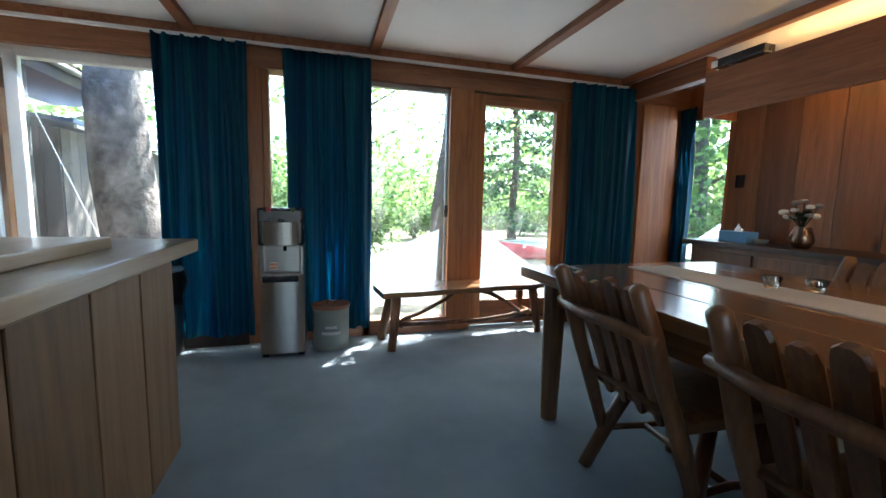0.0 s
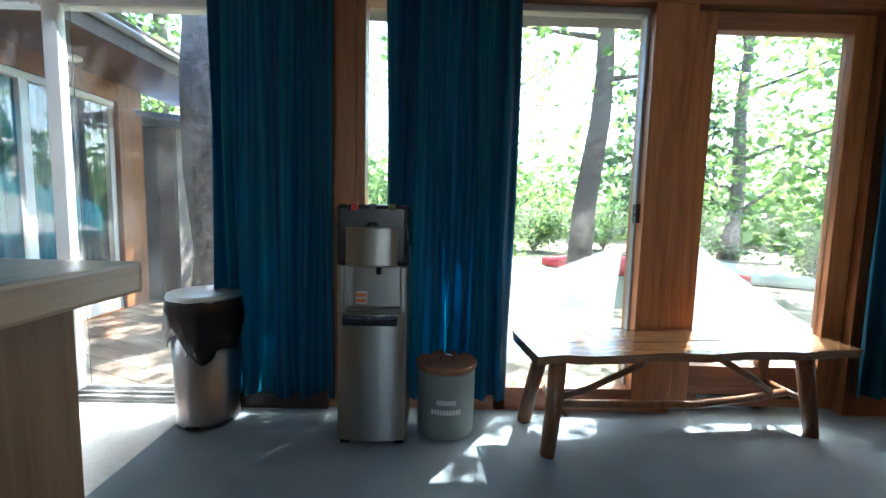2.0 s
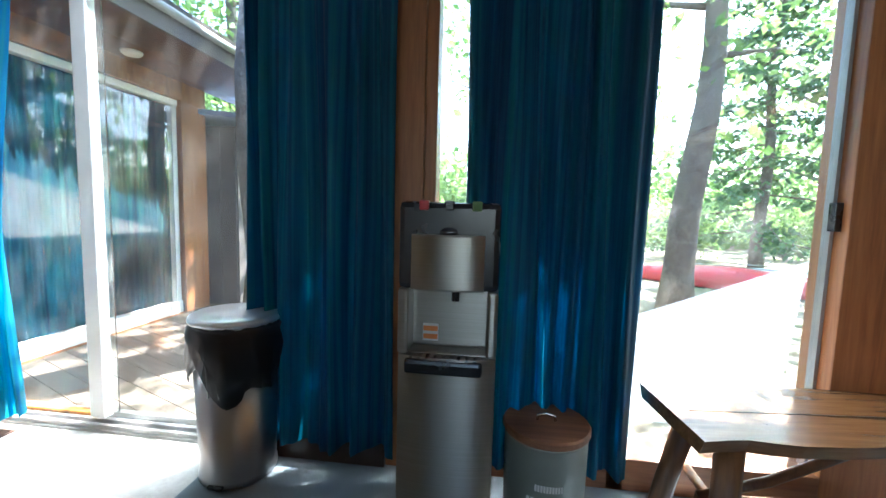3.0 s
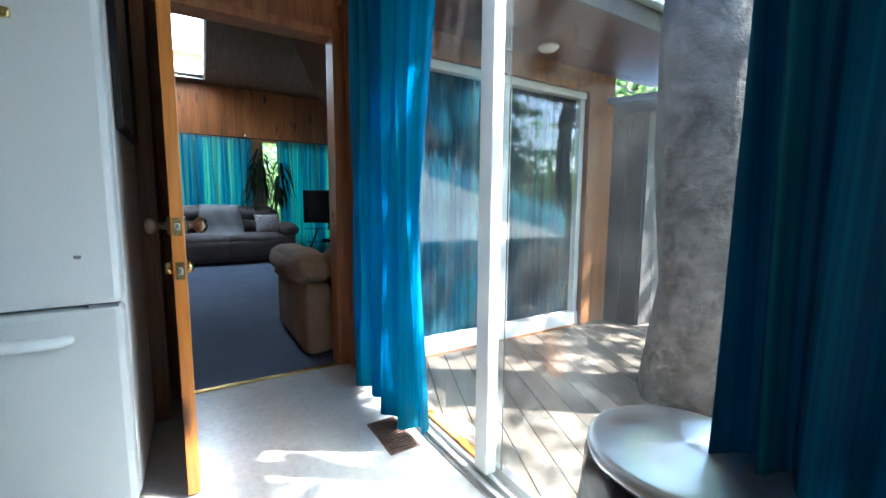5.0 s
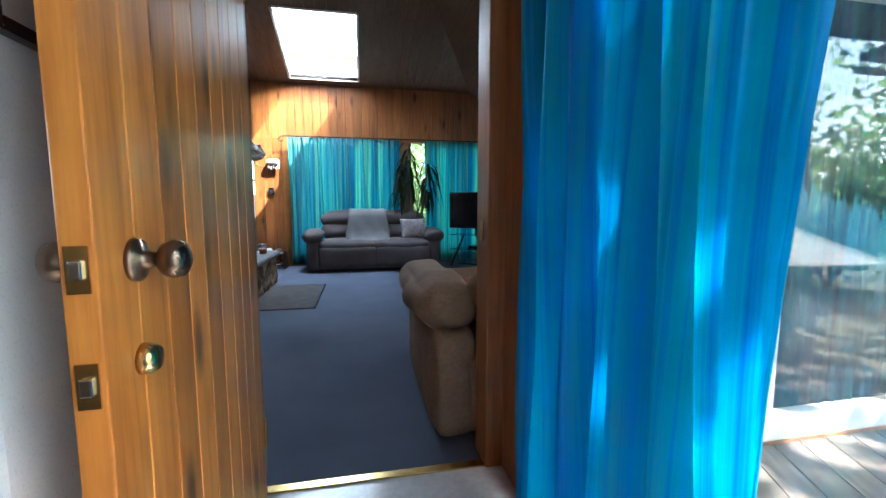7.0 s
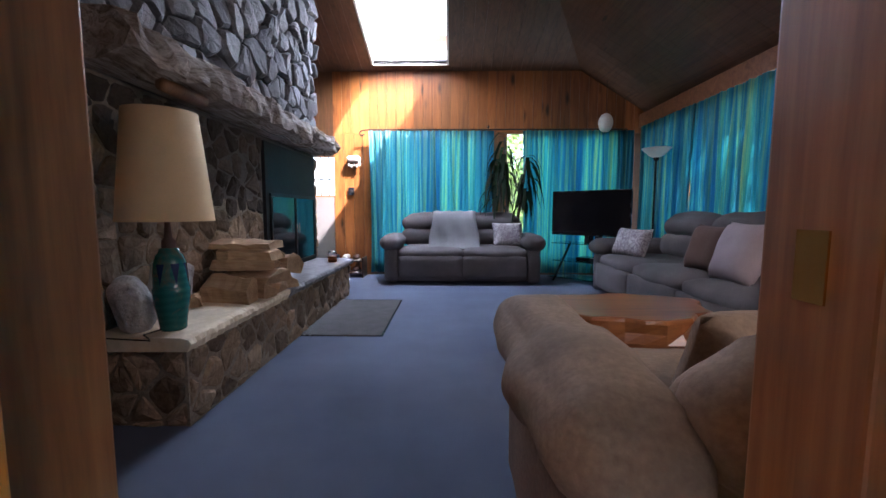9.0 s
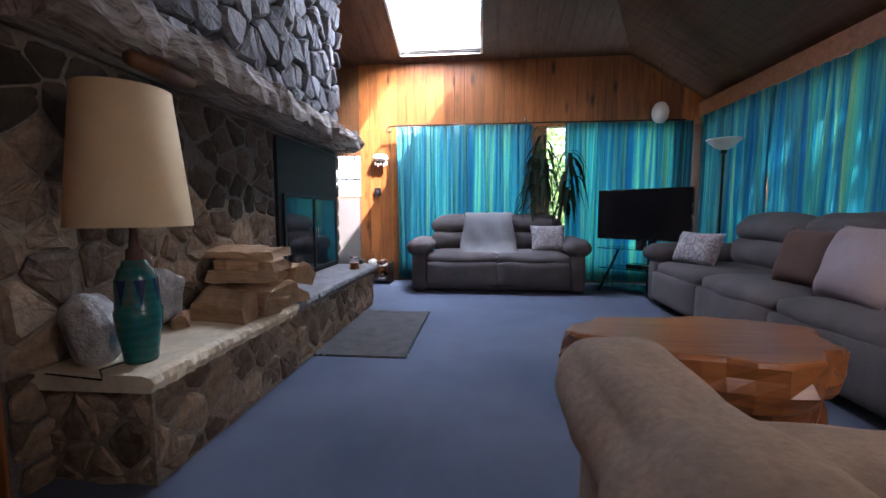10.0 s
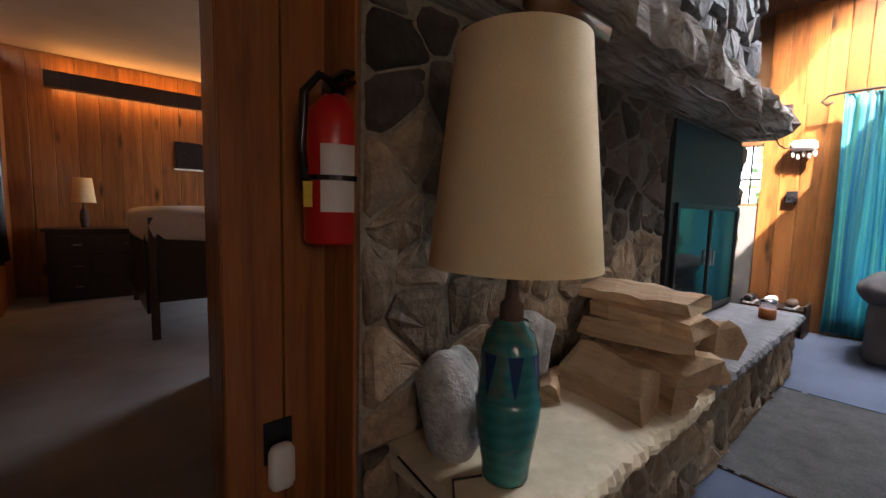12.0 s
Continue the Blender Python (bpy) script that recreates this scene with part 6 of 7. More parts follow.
def television():
    s = thing("tv_stand", (-8.2, 4.98, 0), "glass shelved corner stand with curved black legs", "tv stand", turn=47)
    for z, w in ((0.06, 0.56), (0.3, 0.5), (0.55, 0.52)):
        part("shelf", boxes(((-w, -0.22, z), (w, 0.2, z + 0.01)), bevel=0.002), GREENGLASS, s)
    for x in (-1, 1):
        bm = bmesh.new()
        tube(bm, [(x * 0.5, -0.18, 0.0), (x * 0.46, -0.12, 0.15), (x * 0.4, -0.05, 0.35), (x * 0.36, 0.05, 0.56)], 0.018, 8)
        part("leg", bm, IRON, s, smooth=True)
    part("back_post", boxes(((-0.05, 0.16, 0.0), (0.05, 0.2, 0.75))), IRON, s)
    part("foot_plate", boxes(((-0.5, 0.1, 0), (0.5, 0.2, 0.02))), IRON, s)
    t = thing("television", (-8.3, 4.95, 0.66), "large flat television switched off", "television", turn=47)
    part("casing", boxes(((-0.57, -0.02, 0), (0.57, 0.03, 0.64)), bevel=0.006), BLACKPLASTIC, t)
    part("screen", boxes(((-0.555, -0.024, 0.02), (0.555, -0.02, 0.625))), SCREEN, t)
    part("neck", boxes(((-0.06, 0.0, -0.1), (0.06, 0.03, 0.0))), BLACKPLASTIC, t)
    b = thing("cable_box", (-8.23, 5.0, 0.31), "small black media box on the glass shelf", "media box", turn=47)
    part("case", boxes(((-0.2, -0.12, 0), (0.1, 0.1, 0.05)), bevel=0.004), BLACKPLASTIC, b)


television()


def torchiere():
    t = thing("floor_lamp", (-7.85, 5.62, 0), "black torchiere floor lamp with pale glass bowl", "floor lamp")
    part("foot", lathe(bmesh.new(), [(0, 0), (0.14, 0), (0.14, 0.015), (0.03, 0.03), (0, 0.03)], 24), IRON, t, smooth=True)
    part("pole", rod(bmesh.new(), (0, 0, 0.02), (0, 0, 1.7), 0.013), IRON, t)
    part("collar", lathe(bmesh.new(), [(0, 1.64), (0.03, 1.66), (0.035, 1.7), (0, 1.7)], 16), IRON, t)
    part("bowl", lathe(bmesh.new(), [(0.03, 1.69), (0.09, 1.72), (0.17, 1.8), (0.18, 1.81), (0.165, 1.8), (0.085, 1.735), (0.0, 1.71)], 28), WHITEPLASTIC, t, smooth=True)


torchiere()


def house_plant():
    t = thing("house_plant", (-8.76, 3.92, 0), "tall dark drooping dracaena behind the sofa", "plant")
    part("pot", lathe(bmesh.new(), [(0, 0), (0.11, 0), (0.14, 0.28), (0.13, 0.28), (0.11, 0.25), (0, 0.25)], 24), BROWNCLOTH, t, smooth=True)
    rnd = random.Random(5)
    for k, (dx, dy, h) in enumerate(((0.02, -0.12, 2.1), (0.06, 0.2, 1.75), (0.0, -0.24, 1.75))):
        bm = bmesh.new()
        tube(bm, [(0, 0, 0.2), (dx * 0.5, dy * 0.5, h * 0.5), (dx, dy, h)], [0.03, 0.024, 0.016], 8, 0.2, k)
        st = part("stem", bm, BARK_DARK, t, smooth=True)
        bm = bmesh.new()
        for i in range(34):
            a = rnd.uniform(0, 6.28)
            z = h - rnd.uniform(0.0, 0.75) + 0.1
            ln, w = rnd.uniform(0.3, 0.55), rnd.uniform(0.022, 0.042)
            d = Vector((math.cos(a) * 0.55, math.sin(a), 0))
            s = Vector((-d.y, d.x, 0)).normalized()
            base = Vector((dx, dy, z))
            rows = []
            for q in range(5):
                f = q / 4
                p = base + d * ln * (f - 0.35 * f * f) + Vector((0, 0, 0.1 * f - 0.42 * f * f * (1 + 0.5 * rnd.random())))
                ww = w * math.sin(math.pi * (0.15 + 0.83 * f))
                rows.append((bm.verts.new(p - s * ww), bm.verts.new(p + s * ww)))
            for r, u in zip(rows, rows[1:]):
                bm.faces.new((r[0], r[1], u[1], u[0]))
        part("foliage", bm, PLANTLEAF, st, smooth=True)


house_plant()
LG = "living room curtains"
curtain("curtain", CURTAIN_L, "thin blue-green striped curtain lit from behind", 1.76, 3.64, -8.83, 0.05, 2.22, 16, 0.035, along='Y', seed=6, group=LG)
curtain("curtain", CURTAIN_L, "thin blue-green striped curtain lit from behind", 4.1, 5.75, -8.83, 0.05, 2.22, 14, 0.035, along='Y', seed=7, group=LG)
curtain("curtain", CURTAIN_L, "blue-green striped curtain along the north window", -8.75, -7.42, 5.83, 0.05, 2.26, 12, 0.035, seed=8, group=LG)
curtain("curtain", CURTAIN_L, "blue-green striped curtain along the north window", -7.48, -5.92, 5.84, 0.05, 2.26, 12, 0.035, seed=9, group=LG)
curtain("curtain", CURTAIN, "dark blue-green curtain behind the patio door", 3.85, 5.7, -2.985, 0.05, 2.09, 15, 0.014, along='Y', seed=10, group=LG)
rd = thing("curtain_rod", (-8.82, 2.9, 2.215), "dark iron curtain rod with curled end", "curtain rod")
bm = bmesh.new()
tube(bm, [(0.0, 2.75, 0.02), (0.0, 0.0, 0.02), (0.0, -1.15, 0.02), (0.0, -1.26, 0.01), (0.01, -1.3, -0.04), (0.02, -1.26, -0.08), (0.02, -1.22, -0.05)], 0.011, 8)
part("rod", bm, IRON, rd, smooth=True)
part("bracket", boxes(((-0.1, -1.0, -0.01), (0.0, -0.98, 0.03))), IRON, rd)
part("finial", lathe(bmesh.new(), [(0, 0), (0.016, 0.01), (0.02, 0.03), (0.01, 0.05), (0, 0.06)], 12, (0.0, 0.66, 0.03)), CHROME, rd, smooth=True)
gl = thing("hanging_globe", (-8.72, 5.28, 2.17), "white paper globe lantern hung in the corner", "lantern")
part("globe", lathe(bmesh.new(), [(0, 0), (0.05, 0.01), (0.09, 0.06), (0.105, 0.13), (0.095, 0.2), (0.06, 0.255), (0.03, 0.27), (0, 0.27)], 28), WHITEPLASTIC, gl, smooth=True)
part("cord", rod(bmesh.new(), (0, 0, 0.26), (0, 0, 0.8), 0.003), IRON, gl)
ws = thing("wall_ornament", (-8.93, 1.5, 1.74), "white shell ornament with hanging pieces on the cedar wall", "ornament")
part("shelf", soft(bmesh.new(), (0.05, 0, 0.06), (0.1, 0.2, 0.1), 0.4, 0, 0.012, 5, 3), WHITEPLASTIC, ws, smooth=True)
for k in range(5):
    part("shell", soft(bmesh.new(), (0.06, -0.08 + 0.04 * k, -0.02 - 0.02 * (k % 2)), (0.03, 0.03, 0.06), 0.5, 0, 0.006, 3, k), LABELWHITE, ws, smooth=True)
tm = thing("thermostat", (-8.93, 1.44, 1.31), "small dark thermostat on the cedar wall", "thermostat")
part("case", boxes(((0, -0.045, -0.06), (0.03, 0.045, 0.06)), bevel=0.008), BLACKPLASTIC, tm)
part("dial", boxes(((0.03, -0.02, -0.02), (0.034, 0.02, 0.02))), CHROME, tm)
sh = thing("shoe_rack", (-8.72, 1.42, 0), "low dark rack with shoes", "shoe rack")
part("shelf", boxes(((-0.15, -0.24, 0.06), (0.15, 0.26, 0.075)), ((-0.15, -0.24, 0.24), (0.15, 0.26, 0.255))), DARKWOOD, sh)
for a in (-0.24, 0.24):
    part("side", boxes(((-0.15, a, 0), (0.15, a + 0.02, 0.3))), DARKWOOD, sh)
for k in range(6):
    so = thing("shoe", (-8.7, 1.24 + 0.16 * (k % 3), 0.075 if k < 3 else 0.255), ("dark leather shoe", "white canvas shoe", "brown shoe")[k % 3] + " on the rack", "shoe", "shoes on the rack")
    part("upper", soft(bmesh.new(), (0.02, 0, 0.05), (0.24, 0.085, 0.075), 0.5, 0, 0.012, 5, k), (BAGBLACK, WHITEPLASTIC, BROWNCLOTH)[k % 3], so, smooth=True)
    part("sole", boxes(((-0.1, -0.042, 0.0), (0.14, 0.042, 0.018)), bevel=0.006), LABELWHITE, so)
ls = thing("light_switch", (-5.98, 5.985, 1.24), "dark light switch on the cedar boards", "switch")
part("plate", boxes(((-0.04, -0.008, 0), (0.04, 0.0, 0.12)), bevel=0.003), BLACKPLASTIC, ls)

# extinguisher and outlet on the corner boards
ex = thing("fire_extinguisher", (-4.15, 1.262, 1.0), "red fire extinguisher with black hose on the wall", "fire extinguisher")
ex.scale = (1.22, 1.22, 1.1)
part("cylinder", lathe(bmesh.new(), [(0, 0), (0.055, 0), (0.062, 0.008), (0.062, 0.27), (0.055, 0.305), (0.03, 0.335), (0.02, 0.345), (0, 0.345)], 32), REDPAINT, ex, smooth=True)
bm = bmesh.new()
za, zb, vs = 0.075, 0.225, []
for k in range(13):
    a = radians(40 + 100 * k / 12)
    vs.append((bm.verts.new((0.0632 * math.cos(a), 0.0632 * math.sin(a), za)), bm.verts.new((0.0632 * math.cos(a), 0.0632 * math.sin(a), zb))))
for u, v in zip(vs, vs[1:]):
    bm.faces.new((u[0], v[0], v[1], u[1]))
part("label", bm, LABELWHITE, ex, "white instruction label")
part("strap", lathe(bmesh.new(), [(0.0635, 0.145), (0.066, 0.145), (0.066, 0.157), (0.0635, 0.157)], 32), BLACKPLASTIC, ex)
part("valve", boxes(((-0.02, -0.02, 0.34), (0.02, 0.02, 0.375)), bevel=0.004), BLACKPLASTIC, ex)
part("lever", boxes(((-0.012, -0.01, 0.375), (0.012, 0.07, 0.385)), ((-0.012, 0.0, 0.355), (0.012, 0.075, 0.363)), bevel=0.002), BLACKPLASTIC, ex)
bm = bmesh.new()
tube(bm, [(0.01, 0.03, 0.36), (0.05, 0.04, 0.37), (0.078, 0.035, 0.33), (0.082, 0.03, 0.22), (0.075, 0.03, 0.12)], 0.009, 8)
part("hose", bm, BLACKPLASTIC, ex, smooth=True)
part("tag", boxes(((0.066, 0.04, 0.085), (0.084, 0.043, 0.14))), YELLOW, ex)
part("bracket", boxes(((-0.03, -0.078, 0.1), (0.03, -0.06, 0.32))), IRON, ex)
ol = thing("wall_outlet", (-4.03, 1.167, 0.33), "dark outlet with white plug-in freshener", "outlet")
part("plate", boxes(((-0.038, -0.002, 0.06), (0.038, 0.006, 0.18)), bevel=0.003), BLACKPLASTIC, ol)
part("plug_in", soft(bmesh.new(), (0, 0.03, 0.06), (0.07, 0.05, 0.13), 0.5, 0, 0.001, 5, 1), WHITEPLASTIC, ol, smooth=True)

# ---- bedroom things ----
cv = thing("light_cove", (-4.6, -4.05, 2.3), "long wooden cove with warm hidden light", "cove light")
part("fascia", boxes(((-2.0, 0.13, 0.0), (1.25, 0.16, 0.17)), bevel=0.004), DARKWOOD, cv)
part("floor", boxes(((-2.0, -0.12, 0.05), (1.25, 0.13, 0.07))), DARKWOOD, cv)
part("tube", rod(bmesh.new(), (-1.9, 0.0, 0.14), (1.15, 0.0, 0.14), 0.014), WARMGLOW, cv, "glowing warm tube")
lamp("cove_light_up", 'AREA', look((-4.9, -4.05, 2.47), (-4.9, -4.0, 3.0)), 0.75, (1.0, 0.58, 0.2), 3.0, 0.12)
lamp("cove_light_down", 'AREA', look((-4.9, -4.1, 2.34), (-4.9, -4.12, 1.0)), 0.9, (1.0, 0.5, 0.15), 3.0, 0.08)
ns = thing("dresser", (-3.75, -3.9, 0), "dark wooden dresser with brass pulls", "dresser")
part("body", boxes(((-0.5, -0.25, 0.0), (0.45, 0.22, 0.76)), bevel=0.006), DARKWOOD, ns)
part("top", boxes(((-0.53, -0.27, 0.76), (0.48, 0.25, 0.79)), bevel=0.005), DARKWOOD, ns)
for k in range(3):
    d = part("drawer", boxes(((-0.46, 0.22, 0.06 + 0.23 * k), (0.41, 0.235, 0.26 + 0.23 * k)), bevel=0.004), DARKWOOD, ns)
    for x in (-0.25, 0.2):
        part("pull", boxes(((x - 0.04, 0.235, 0.15 + 0.23 * k), (x + 0.04, 0.25, 0.165 + 0.23 * k)), bevel=0.003), CHROME, d)
table_lamp((-3.62, -3.9, 0.79), 0.55, SHADECLOTH, BROWNCLOTH, "small table lamp with pale shade on the dresser")
bd = thing("bed", (-4.85, -2.4, 0), "dark high bed with white bedding on top", "bed")
for x in (-0.6, 0.82):
    for y in (-1.0, 0.75):
        part("post", boxes(((x - 0.03, y - 0.03, 0), (x + 0.03, y + 0.03, 0.98)), bevel=0.005), DARKWOOD, bd)
part("frame", boxes(((-0.6, -1.0, 0.55), (0.82, 0.75, 0.72)), bevel=0.01), DARKWOOD, bd)
part("mattress", soft(bmesh.new(), (0.13, -0.1, 0.9), (1.5, 1.8, 0.3), 0.3, 0.02, 0.02, 10, 4), BEDWHITE, bd, "rumpled white bedding", smooth=True)
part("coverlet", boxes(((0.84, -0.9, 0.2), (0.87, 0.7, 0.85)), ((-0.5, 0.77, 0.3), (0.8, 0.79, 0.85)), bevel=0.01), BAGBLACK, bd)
bp = thing("wall_picture", (-4.75, -4.18, 1.55), "small dark picture above the bed", "picture")
part("frame", boxes(((-0.2, 0, 0), (0.2, 0.02, 0.35)), bevel=0.004), BLACKPLASTIC, bp)
part("ledge", boxes(((-0.22, 0, -0.02), (0.22, 0.04, 0.0)), bevel=0.003), WHITEPLASTIC, bp)
bh = thing("baseboard_heater", (-3.05, -0.6, 0.0), "low cream baseboard heater along the bedroom wall", "heater")
part("case", boxes(((-0.05, -1.1, 0.02), (0.04, 1.3, 0.2)), bevel=0.01), WHITEPLASTIC, bh)
part("fins", boxes(((-0.06, -1.05, 0.05), (-0.05, 1.25, 0.09))), IRON, bh)
part("foot", boxes(((-0.04, -1.0, 0), (0.0, -0.95, 0.02)), ((-0.04, 1.15, 0), (0.0, 1.2, 0.02))), IRON, bh)
rb = thing("hanging_robe", (-3.07, -2.6, 0.55), "dark clothes hanging on the bedroom wall", "clothes")
part("cloth", pleats(-0.5, 0.5, 0, 1.5, 6, 0.04, 'Y', 12), BAGBLACK, rb, smooth=True)
part("hook_rail", boxes(((0.02, -0.5, 1.5), (0.07, 0.5, 1.54))), DARKWOOD, rb)

# ---- outdoors ----
dk = tagged(thing("deck", (-1.75, 5.0, -0.14), "weathered wooden deck boards outside the sliding door", "deck"), kind="structure")
part("joists", boxes(((-1.2, -1.38, 0), (1.0, 1.4, 0.03))), SIDING, dk)
# boards lie aslant
ang = radians(67)
u = Vector((-math.sin(ang), math.cos(ang), 0))
v = Vector((u.y, -u.x, 0))
for k in range(-12, 13):
    poly = [(-1.2, -1.38), (1.0, -1.38), (1.0, 1.4), (-1.2, 1.4)]
    c = k * 0.145
    poly = clip_poly(poly, (v.x, v.y), c + 0.139)
    poly = clip_poly(poly, (-v.x, -v.y), -c) if len(poly) > 2 else []
    if len(poly) < 3:
        continue
    bm = bmesh.new()
    a = [bm.verts.new((x, y, 0.03)) for x, y in poly]
    b = [bm.verts.new((x, y, 0.055)) for x, y in poly]
    bm.faces.new(a[::-1])
    bm.faces.new(b)
    for i in range(len(poly)):
        j = (i + 1) % len(poly)
        bm.faces.new((a[i], a[j], b[j], b[i]))
    bmesh.ops.transform(bm, matrix=Matrix.Rotation(-(ang + math.pi / 2), 4, 'Z'), verts=bm.verts)
    ob = part("plank", bm, DECKWOOD, dk)
    ob.matrix_local = Matrix.Rotation(ang + math.pi / 2, 4, 'Z')

ev = tagged(thing("roof_living", (-2.5, 4.8, 2.2), "low roof eave with dark soffit boards over the deck", "roof"), kind="structure")
part("soffit", boxes(((-0.4, -1.1, 0.05), (0.42, 1.9, 0.08))), CEILWOOD, ev)
part("fascia", boxes(((0.42, -1.1, 0.03), (0.45, 1.95, 0.2)), bevel=0.004), SIDING, ev)
part("gutter", rod(bmesh.new(), (0.48, -1.1, 0.17), (0.48, 1.95, 0.17), 0.03), GREYMETAL, ev)
bm = bmesh.new()
box(bm, (-2.2, -1.1, 0.0), (0.0, 1.95, 0.04))
bmesh.ops.transform(bm, matrix=pose(0.47, 0, 0.2, 0, 18, 0), verts=bm.verts)
part("roof_sheet", bm, SIDING, ev)
sl = thing("soffit_light", (-2.68, 5.0, 2.24), "round white lamp in the soffit", "ceiling light")
part("rim", lathe(bmesh.new(), [(0, -0.02), (0.06, -0.02), (0.075, -0.005), (0.078, 0.012), (0, 0.012)], 24), WHITEPLASTIC, sl, smooth=True)
rv = thing("roof_vent", (-3.5, 6.4, 2.9), "round metal vent cap on the roof", "roof vent")
part("pipe", rod(bmesh.new(), (0, 0, -0.45), (0, 0, 0.3), 0.03), GREYMETAL, rv)
part("cap", lathe(bmesh.new(), [(0, 0.36), (0.08, 0.35), (0.14, 0.31), (0.13, 0.3), (0, 0.3)], 24), GREYMETAL, rv, smooth=True)
# kitchen roof; the unseen eave is added, its depth set to cut the sun
structure("roof_kitchen_eave", boxes(((-0.3, 3.65, 2.3), (4.3, 4.3, 2.36)), ((-2.9, 3.65, 2.32), (-0.3, 3.85, 2.36)), ((-3.0, -3.3, 2.5), (4.2, 3.9, 2.6))), SIDING, "kitchen roof with an added eave that limits the sun")
structure("wall_kitchen_outer", boxes(((4.06, -3.3, -0.1), (4.16, 2.9, 2.5)), ((-3.1, -4.4, 2.83), (-2.85, 3.6, 3.0))), SIDING)

shed = thing("shed", (-3.6, 8.1, -0.14), "grey board shed with a blue metal roof edge", "shed")
part("wall", boxes(((-1.6, -1.9, 0), (1.0, 1.6, 2.05))), SIDING, shed)
boards(shed, face(1.001, -1.9, 0, 90), 3.5, 2.05, 0.18, SIDING, 41)
boards(shed, face(-1.6, -1.901, 0, 0), 2.6, 2.05, 0.18, SIDING, 42)
bm = bmesh.new()
box(bm, (-1.9, -2.1, 0), (1.25, 1.8, 0.05), 0.004)
bmesh.ops.transform(bm, matrix=pose(0, 0, 2.2, 0, 5, 0), verts=bm.verts)
part("roof", bm, BLUEROOF, shed, "blue metal roof")
part("roof_trim", boxes(((1.25, -2.1, 2.03), (1.28, 1.8, 2.07))), WHITEFRAME, shed)


def leaves(n, place, size, rnd, droop=0.3):
    """Small bent leaves at the places that place() gives, as one mesh."""
    verts, faces = [], []
    for _ in range(n):
        p = place()
        a, b = rnd.uniform(0, 6.28), rnd.uniform(-0.9, 0.9)
        d = Vector((math.cos(a) * math.cos(b), math.sin(a) * math.cos(b), math.sin(b) - droop))
        s = d.cross(Vector((rnd.uniform(-1, 1), rnd.uniform(-1, 1), 1))).normalized()
        l, w = size * rnd.uniform(0.6, 1.4), size * rnd.uniform(0.25, 0.5)
        i = len(verts)
        verts += [p, p + d * l * 0.5 + s * w, p + d * l, p + d * l * 0.5 - s * w]
        faces.append((i, i + 1, i + 2, i + 3))
    me = bpy.data.meshes.new("leaves")
    me.from_pydata([tuple(q) for q in verts], [], faces)
    return me


def tree(at, height, radius, lean, label, crown=None, bark=BARK, seed=0, limbs=6, leaf_count=5000, leaf=LEAF, size=0.16, conifer=False, first=0.35, wide=2.4):
    t = thing("tree", at, label, "tree")
    rnd = random.Random(seed)
    bm = bmesh.new()
    pts, rad = [], []
    for k in range(13):
        f = k / 12
        pts.append(Vector((lean[0] * f * height + 0.04 * math.sin(k * 1.3 + seed), lean[1] * f * height + 0.04 * math.cos(k * 1.1), f * height)))
        rad.append(radius * (1 - 0.75 * f) * (1.3 if k == 0 else 1))
    tube(bm, pts, rad, 18, 0.12, seed)
    part("trunk", bm, bark, t, smooth=True)
    ends = []
    for k in range(limbs):
        f = first + (0.97 - first) * (k + rnd.random()) / limbs
        base = pts[0].lerp(pts[-1], f)
        a = k * 2.4 + rnd.uniform(-0.5, 0.5)
        ln = wide * ((1.05 - f) if conifer else rnd.uniform(0.6, 1.1))
        rise = -0.12 if conifer else rnd.uniform(0.2, 0.6)
        q = [base + Vector((math.cos(a) * ln * s, math.sin(a) * ln * s, ln * rise * s - (0.1 * ln * s * s if conifer else 0))) for s in (0, 0.35, 0.7, 1)]
        bm = bmesh.new()
        r = radius * (1 - 0.75 * f) * (0.22 if conifer else 0.4)
        tube(bm, q, [r, r * 0.7, r * 0.45, r * 0.15], 7, 0.2, k)
        part("limb", bm, bark, t, smooth=True)
        ends.append(q)

    def place():
        q = rnd.choice(ends)
        s = rnd.uniform(0.2, 1.0)
        p = q[0].lerp(q[3], s)
        spread = 0.2 if conifer else 0.55
        return p + Vector((rnd.gauss(0, spread), rnd.gauss(0, spread), rnd.gauss(0, 0.08 if conifer else 0.45)))

    me = leaves(leaf_count, place, size, rnd)
    me.materials.append(leaf)
    ob = new("crown", me)
    ob.parent = t
    return t


tree((-1.54, 5.17, -0.14), 9.0, 0.305, (0.0, 0.0), "thick grey-barked tree trunk beside the deck", seed=1, limbs=8, leaf_count=3400, first=0.5, wide=3.2)
tree((2.2, 6.55, -0.14), 7.0, 0.16, (0.075, 0.02), "slender leaning tree outside the kitchen windows", bark=BARK_DARK, seed=2, limbs=8, leaf_count=2500, first=0.33, wide=2.0, size=0.12)
tree((6.2, 12.0, -0.14), 9.0, 0.13, (0.0, 0.0), "tall spruce with drooping needle branches", bark=BARK_DARK, seed=3, limbs=46, leaf_count=9000, leaf=NEEDLE, size=0.14, conifer=True, first=0.08, wide=2.6)
tree((1.6, 15.0, -0.14), 10.0, 0.2, (0.0, 0.0), "leafy tree at the edge of the yard", seed=4, limbs=14, leaf_count=4500, first=0.1, wide=3.4)
tree((8.5, 12.5, -0.14), 10.0, 0.2, (0.0, 0.0), "leafy tree behind the canoes", seed=5, limbs=14, leaf_count=4500, first=0.08, wide=3.4)
tree((7.2, 6.2, -0.14), 7.0, 0.14, (0.0, 0.0), "bright leafy tree outside the bay window", seed=6, limbs=14, leaf_count=9000, first=0.08, wide=2.4)
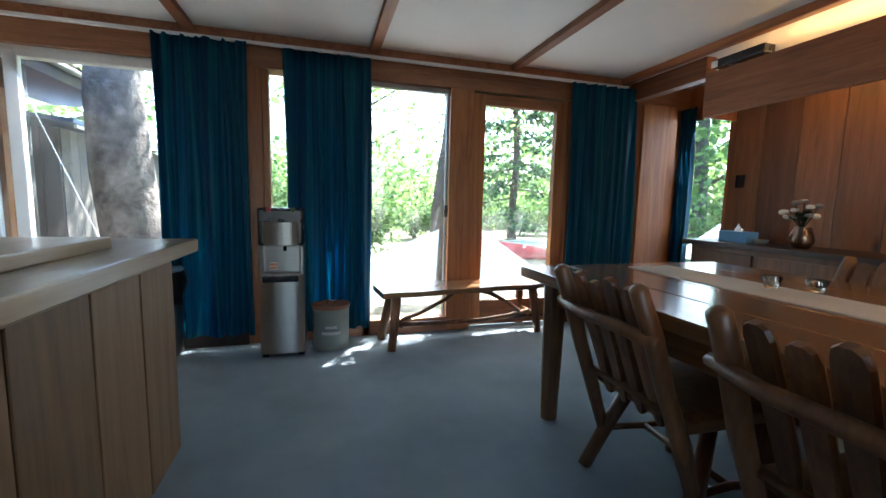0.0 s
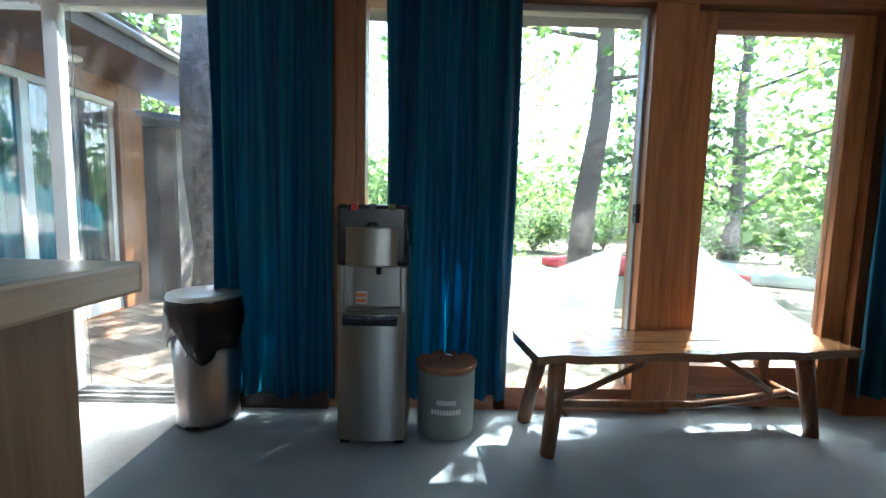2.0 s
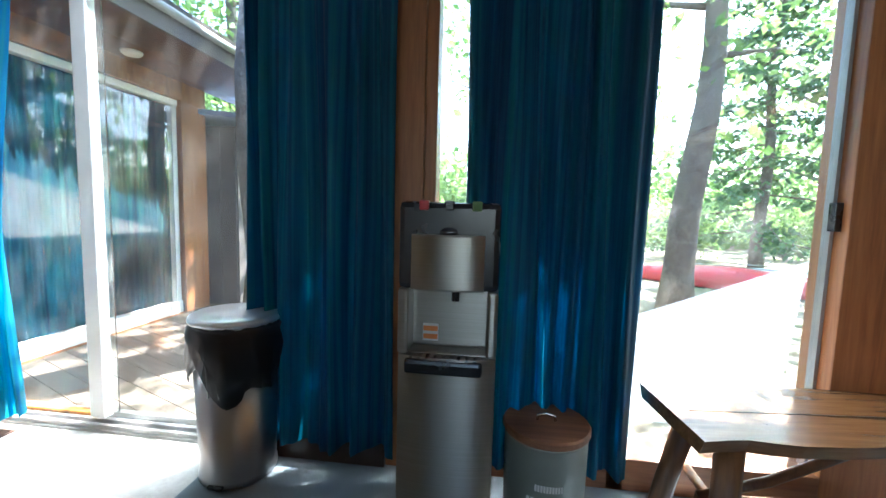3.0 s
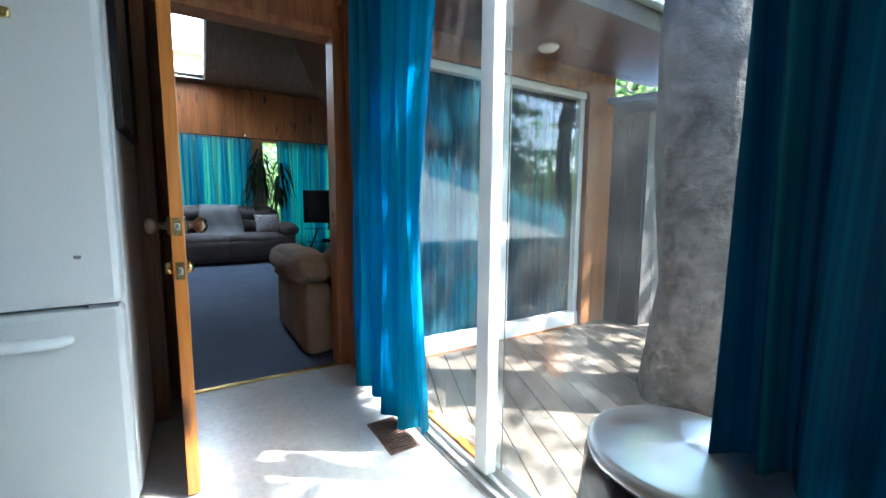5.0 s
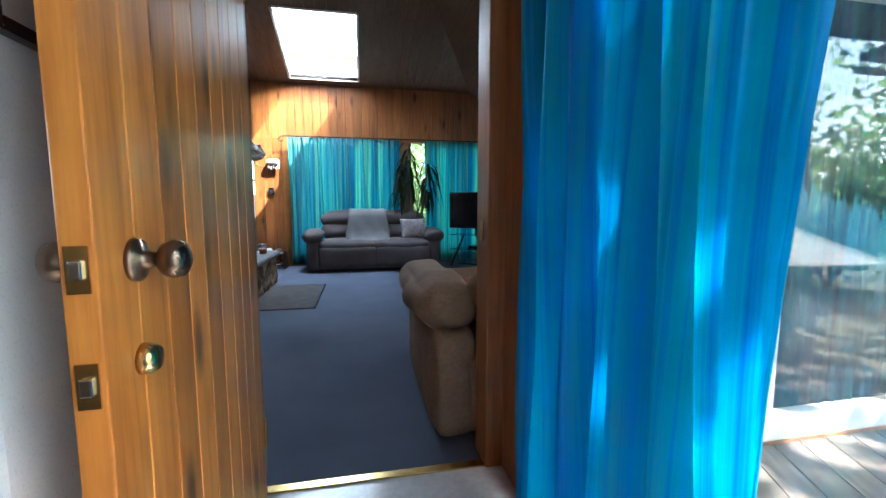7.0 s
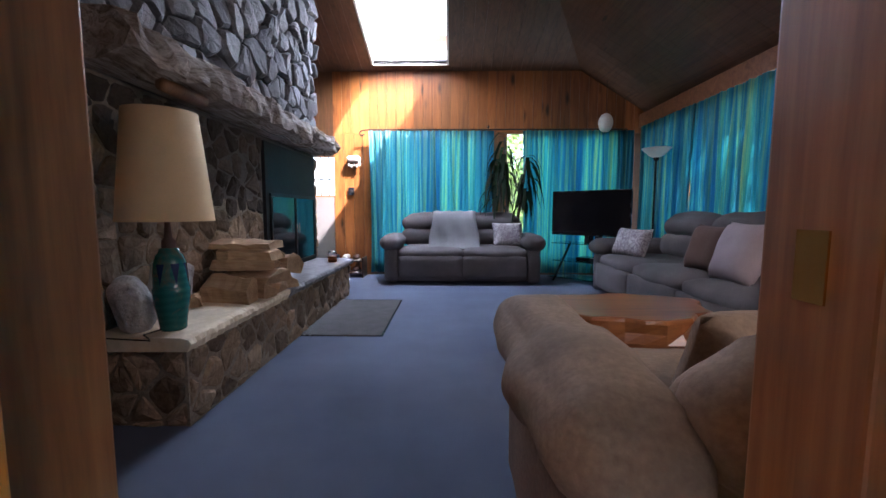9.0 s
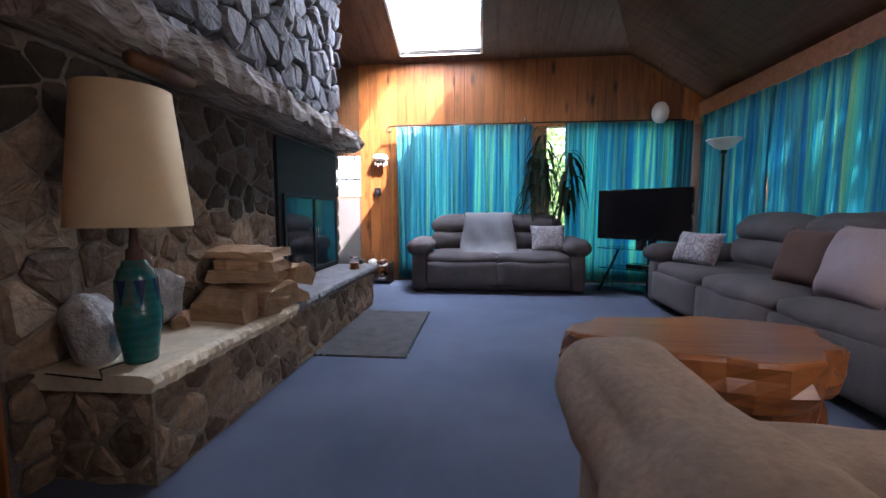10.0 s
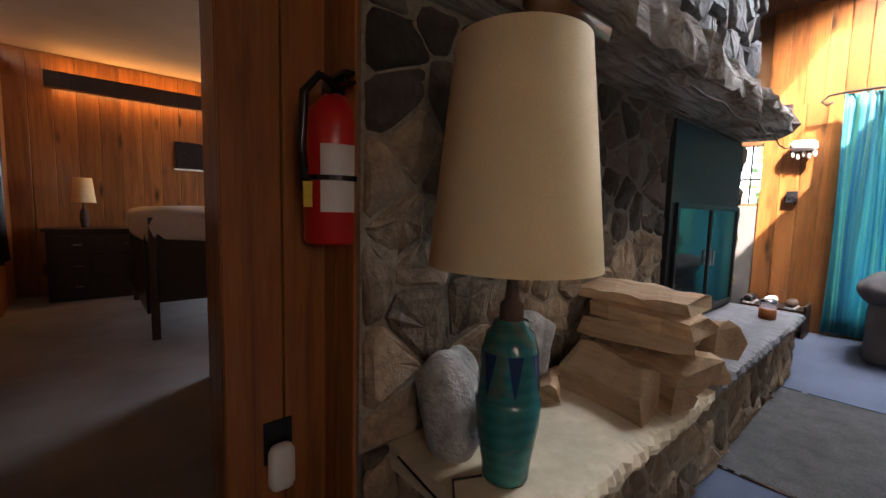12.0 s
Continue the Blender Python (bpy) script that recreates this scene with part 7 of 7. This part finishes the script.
tree((-5.6, 10.6, -0.14), 9.0, 0.2, (0.0, 0.0), "leafy tree beyond the roof", seed=7, limbs=12, leaf_count=8000, first=0.25, wide=3.4)
tree((-11.6, 3.2, -0.14), 7.0, 0.16, (0.0, 0.0), "leafy tree outside the west window", seed=8, limbs=14, leaf_count=8000, first=0.06, wide=2.4)
tree((-7.5, 9.2, -0.14), 7.0, 0.16, (0.0, 0.0), "leafy tree outside the north window", seed=9, limbs=14, leaf_count=8000, first=0.06, wide=2.4)
# unseen tree, added so that its crown keeps the sun off the deck
tree((0.5, 9.3, -0.14), 8.5, 0.17, (0.0, 0.0), "added leafy tree out of view that shades the deck", seed=10, limbs=10, leaf_count=1500, first=0.4, wide=1.4)
structure("ground_west", boxes(((-60, -40, -0.6), (-9.1, 3.7, -0.14))), GRASS)


def shrub(at, size, label, seed, count=4000):
    t = thing("shrub", at, label, "shrub")
    rnd = random.Random(seed)
    bm = bmesh.new()
    tips = []
    for k in range(9):
        a = rnd.uniform(0, 6.28)
        p = Vector((math.cos(a) * size[0] * rnd.uniform(0.2, 0.8), math.sin(a) * size[1] * rnd.uniform(0.2, 0.8), size[2] * rnd.uniform(0.5, 1)))
        tube(bm, [(0, 0, 0), p * 0.5 + Vector((0, 0, 0.1)), p], [0.02, 0.014, 0.006], 5)
        tips.append(p)
    part("stems", bm, BARK_DARK, t)

    def place():
        q = rnd.choice(tips) * rnd.uniform(0.35, 1.05)
        return q + Vector((rnd.gauss(0, 0.22), rnd.gauss(0, 0.22), rnd.gauss(0, 0.16)))

    me = leaves(count, place, 0.09, rnd)
    me.materials.append(LEAF)
    ob = new("foliage", me)
    ob.parent = t


for k, (x, y, s, h) in enumerate(((1.2, 8.6, 1.2, 1.7), (0.2, 9.6, 1.3, 2.0), (3.4, 14.0, 1.6, 1.6), (6.0, 15.0, 1.8, 1.8), (9.0, 15.5, 1.8, 2.2), (-0.2, 7.4, 0.8, 1.1), (5.6, 3.9, 0.9, 1.4), (6.6, 4.6, 1.2, 1.8), (7.6, 9.0, 1.0, 1.3), (-0.9, 11.5, 1.6, 2.4))):
    shrub((x, y, -0.14), (s, s, h), "leafy green shrub in the yard", 50 + k)


def canoe(at, turn, material, label, length=3.6):
    t = thing("canoe", at, label, "canoe", "canoes in the yard", turn)
    bm = bmesh.new()
    n, m = 20, 10
    rings = []
    for i in range(n + 1):
        f = i / n * 2 - 1
        w = 0.4 * (1 - abs(f) ** 2.4) + 0.01
        rise = 0.14 * abs(f) ** 3
        rings.append([bm.verts.new((f * length / 2, w * math.cos(math.pi * k / m), 0.02 + (0.36 - rise) * math.sin(math.pi * k / m) * (1 - 0.3 * abs(f)))) for k in range(m + 1)])
    for a, b in zip(rings, rings[1:]):
        for k in range(m):
            bm.faces.new((a[k], a[k + 1], b[k + 1], b[k]))
    h = part("hull", bm, material, t, smooth=True)
    s = h.modifiers.new("thick", 'SOLIDIFY')
    s.thickness = 0.015
    part("keel", boxes(((-length * 0.4, -0.01, 0.37), (length * 0.4, 0.01, 0.385))), GREYMETAL, t)


canoe((4.3, 9.4, -0.14), -38, REDKAYAK, "red canoe lying upside down on the grass", 3.8)
canoe((5.4, 9.3, -0.14), -42, WHITEKAYAK, "pale canoe lying upside down beside the red one", 3.8)
woods = tagged(new("backdrop_woods", None), "distant sunlit woods", "woods", kind="stuff")
rnd = random.Random(77)


def far():
    a = rnd.uniform(-1.75, 1.75)
    r = rnd.uniform(20, 27)
    return Vector((-2 + r * math.sin(a), 2 + r * math.cos(a), abs(rnd.gauss(0, 1)) * 2.2))


me = leaves(26000, far, 0.5, rnd)
me.materials.append(LEAF)
bpy.data.objects.remove(woods)
tagged(new("backdrop_woods", me), "distant sunlit woods", "woods", kind="stuff")
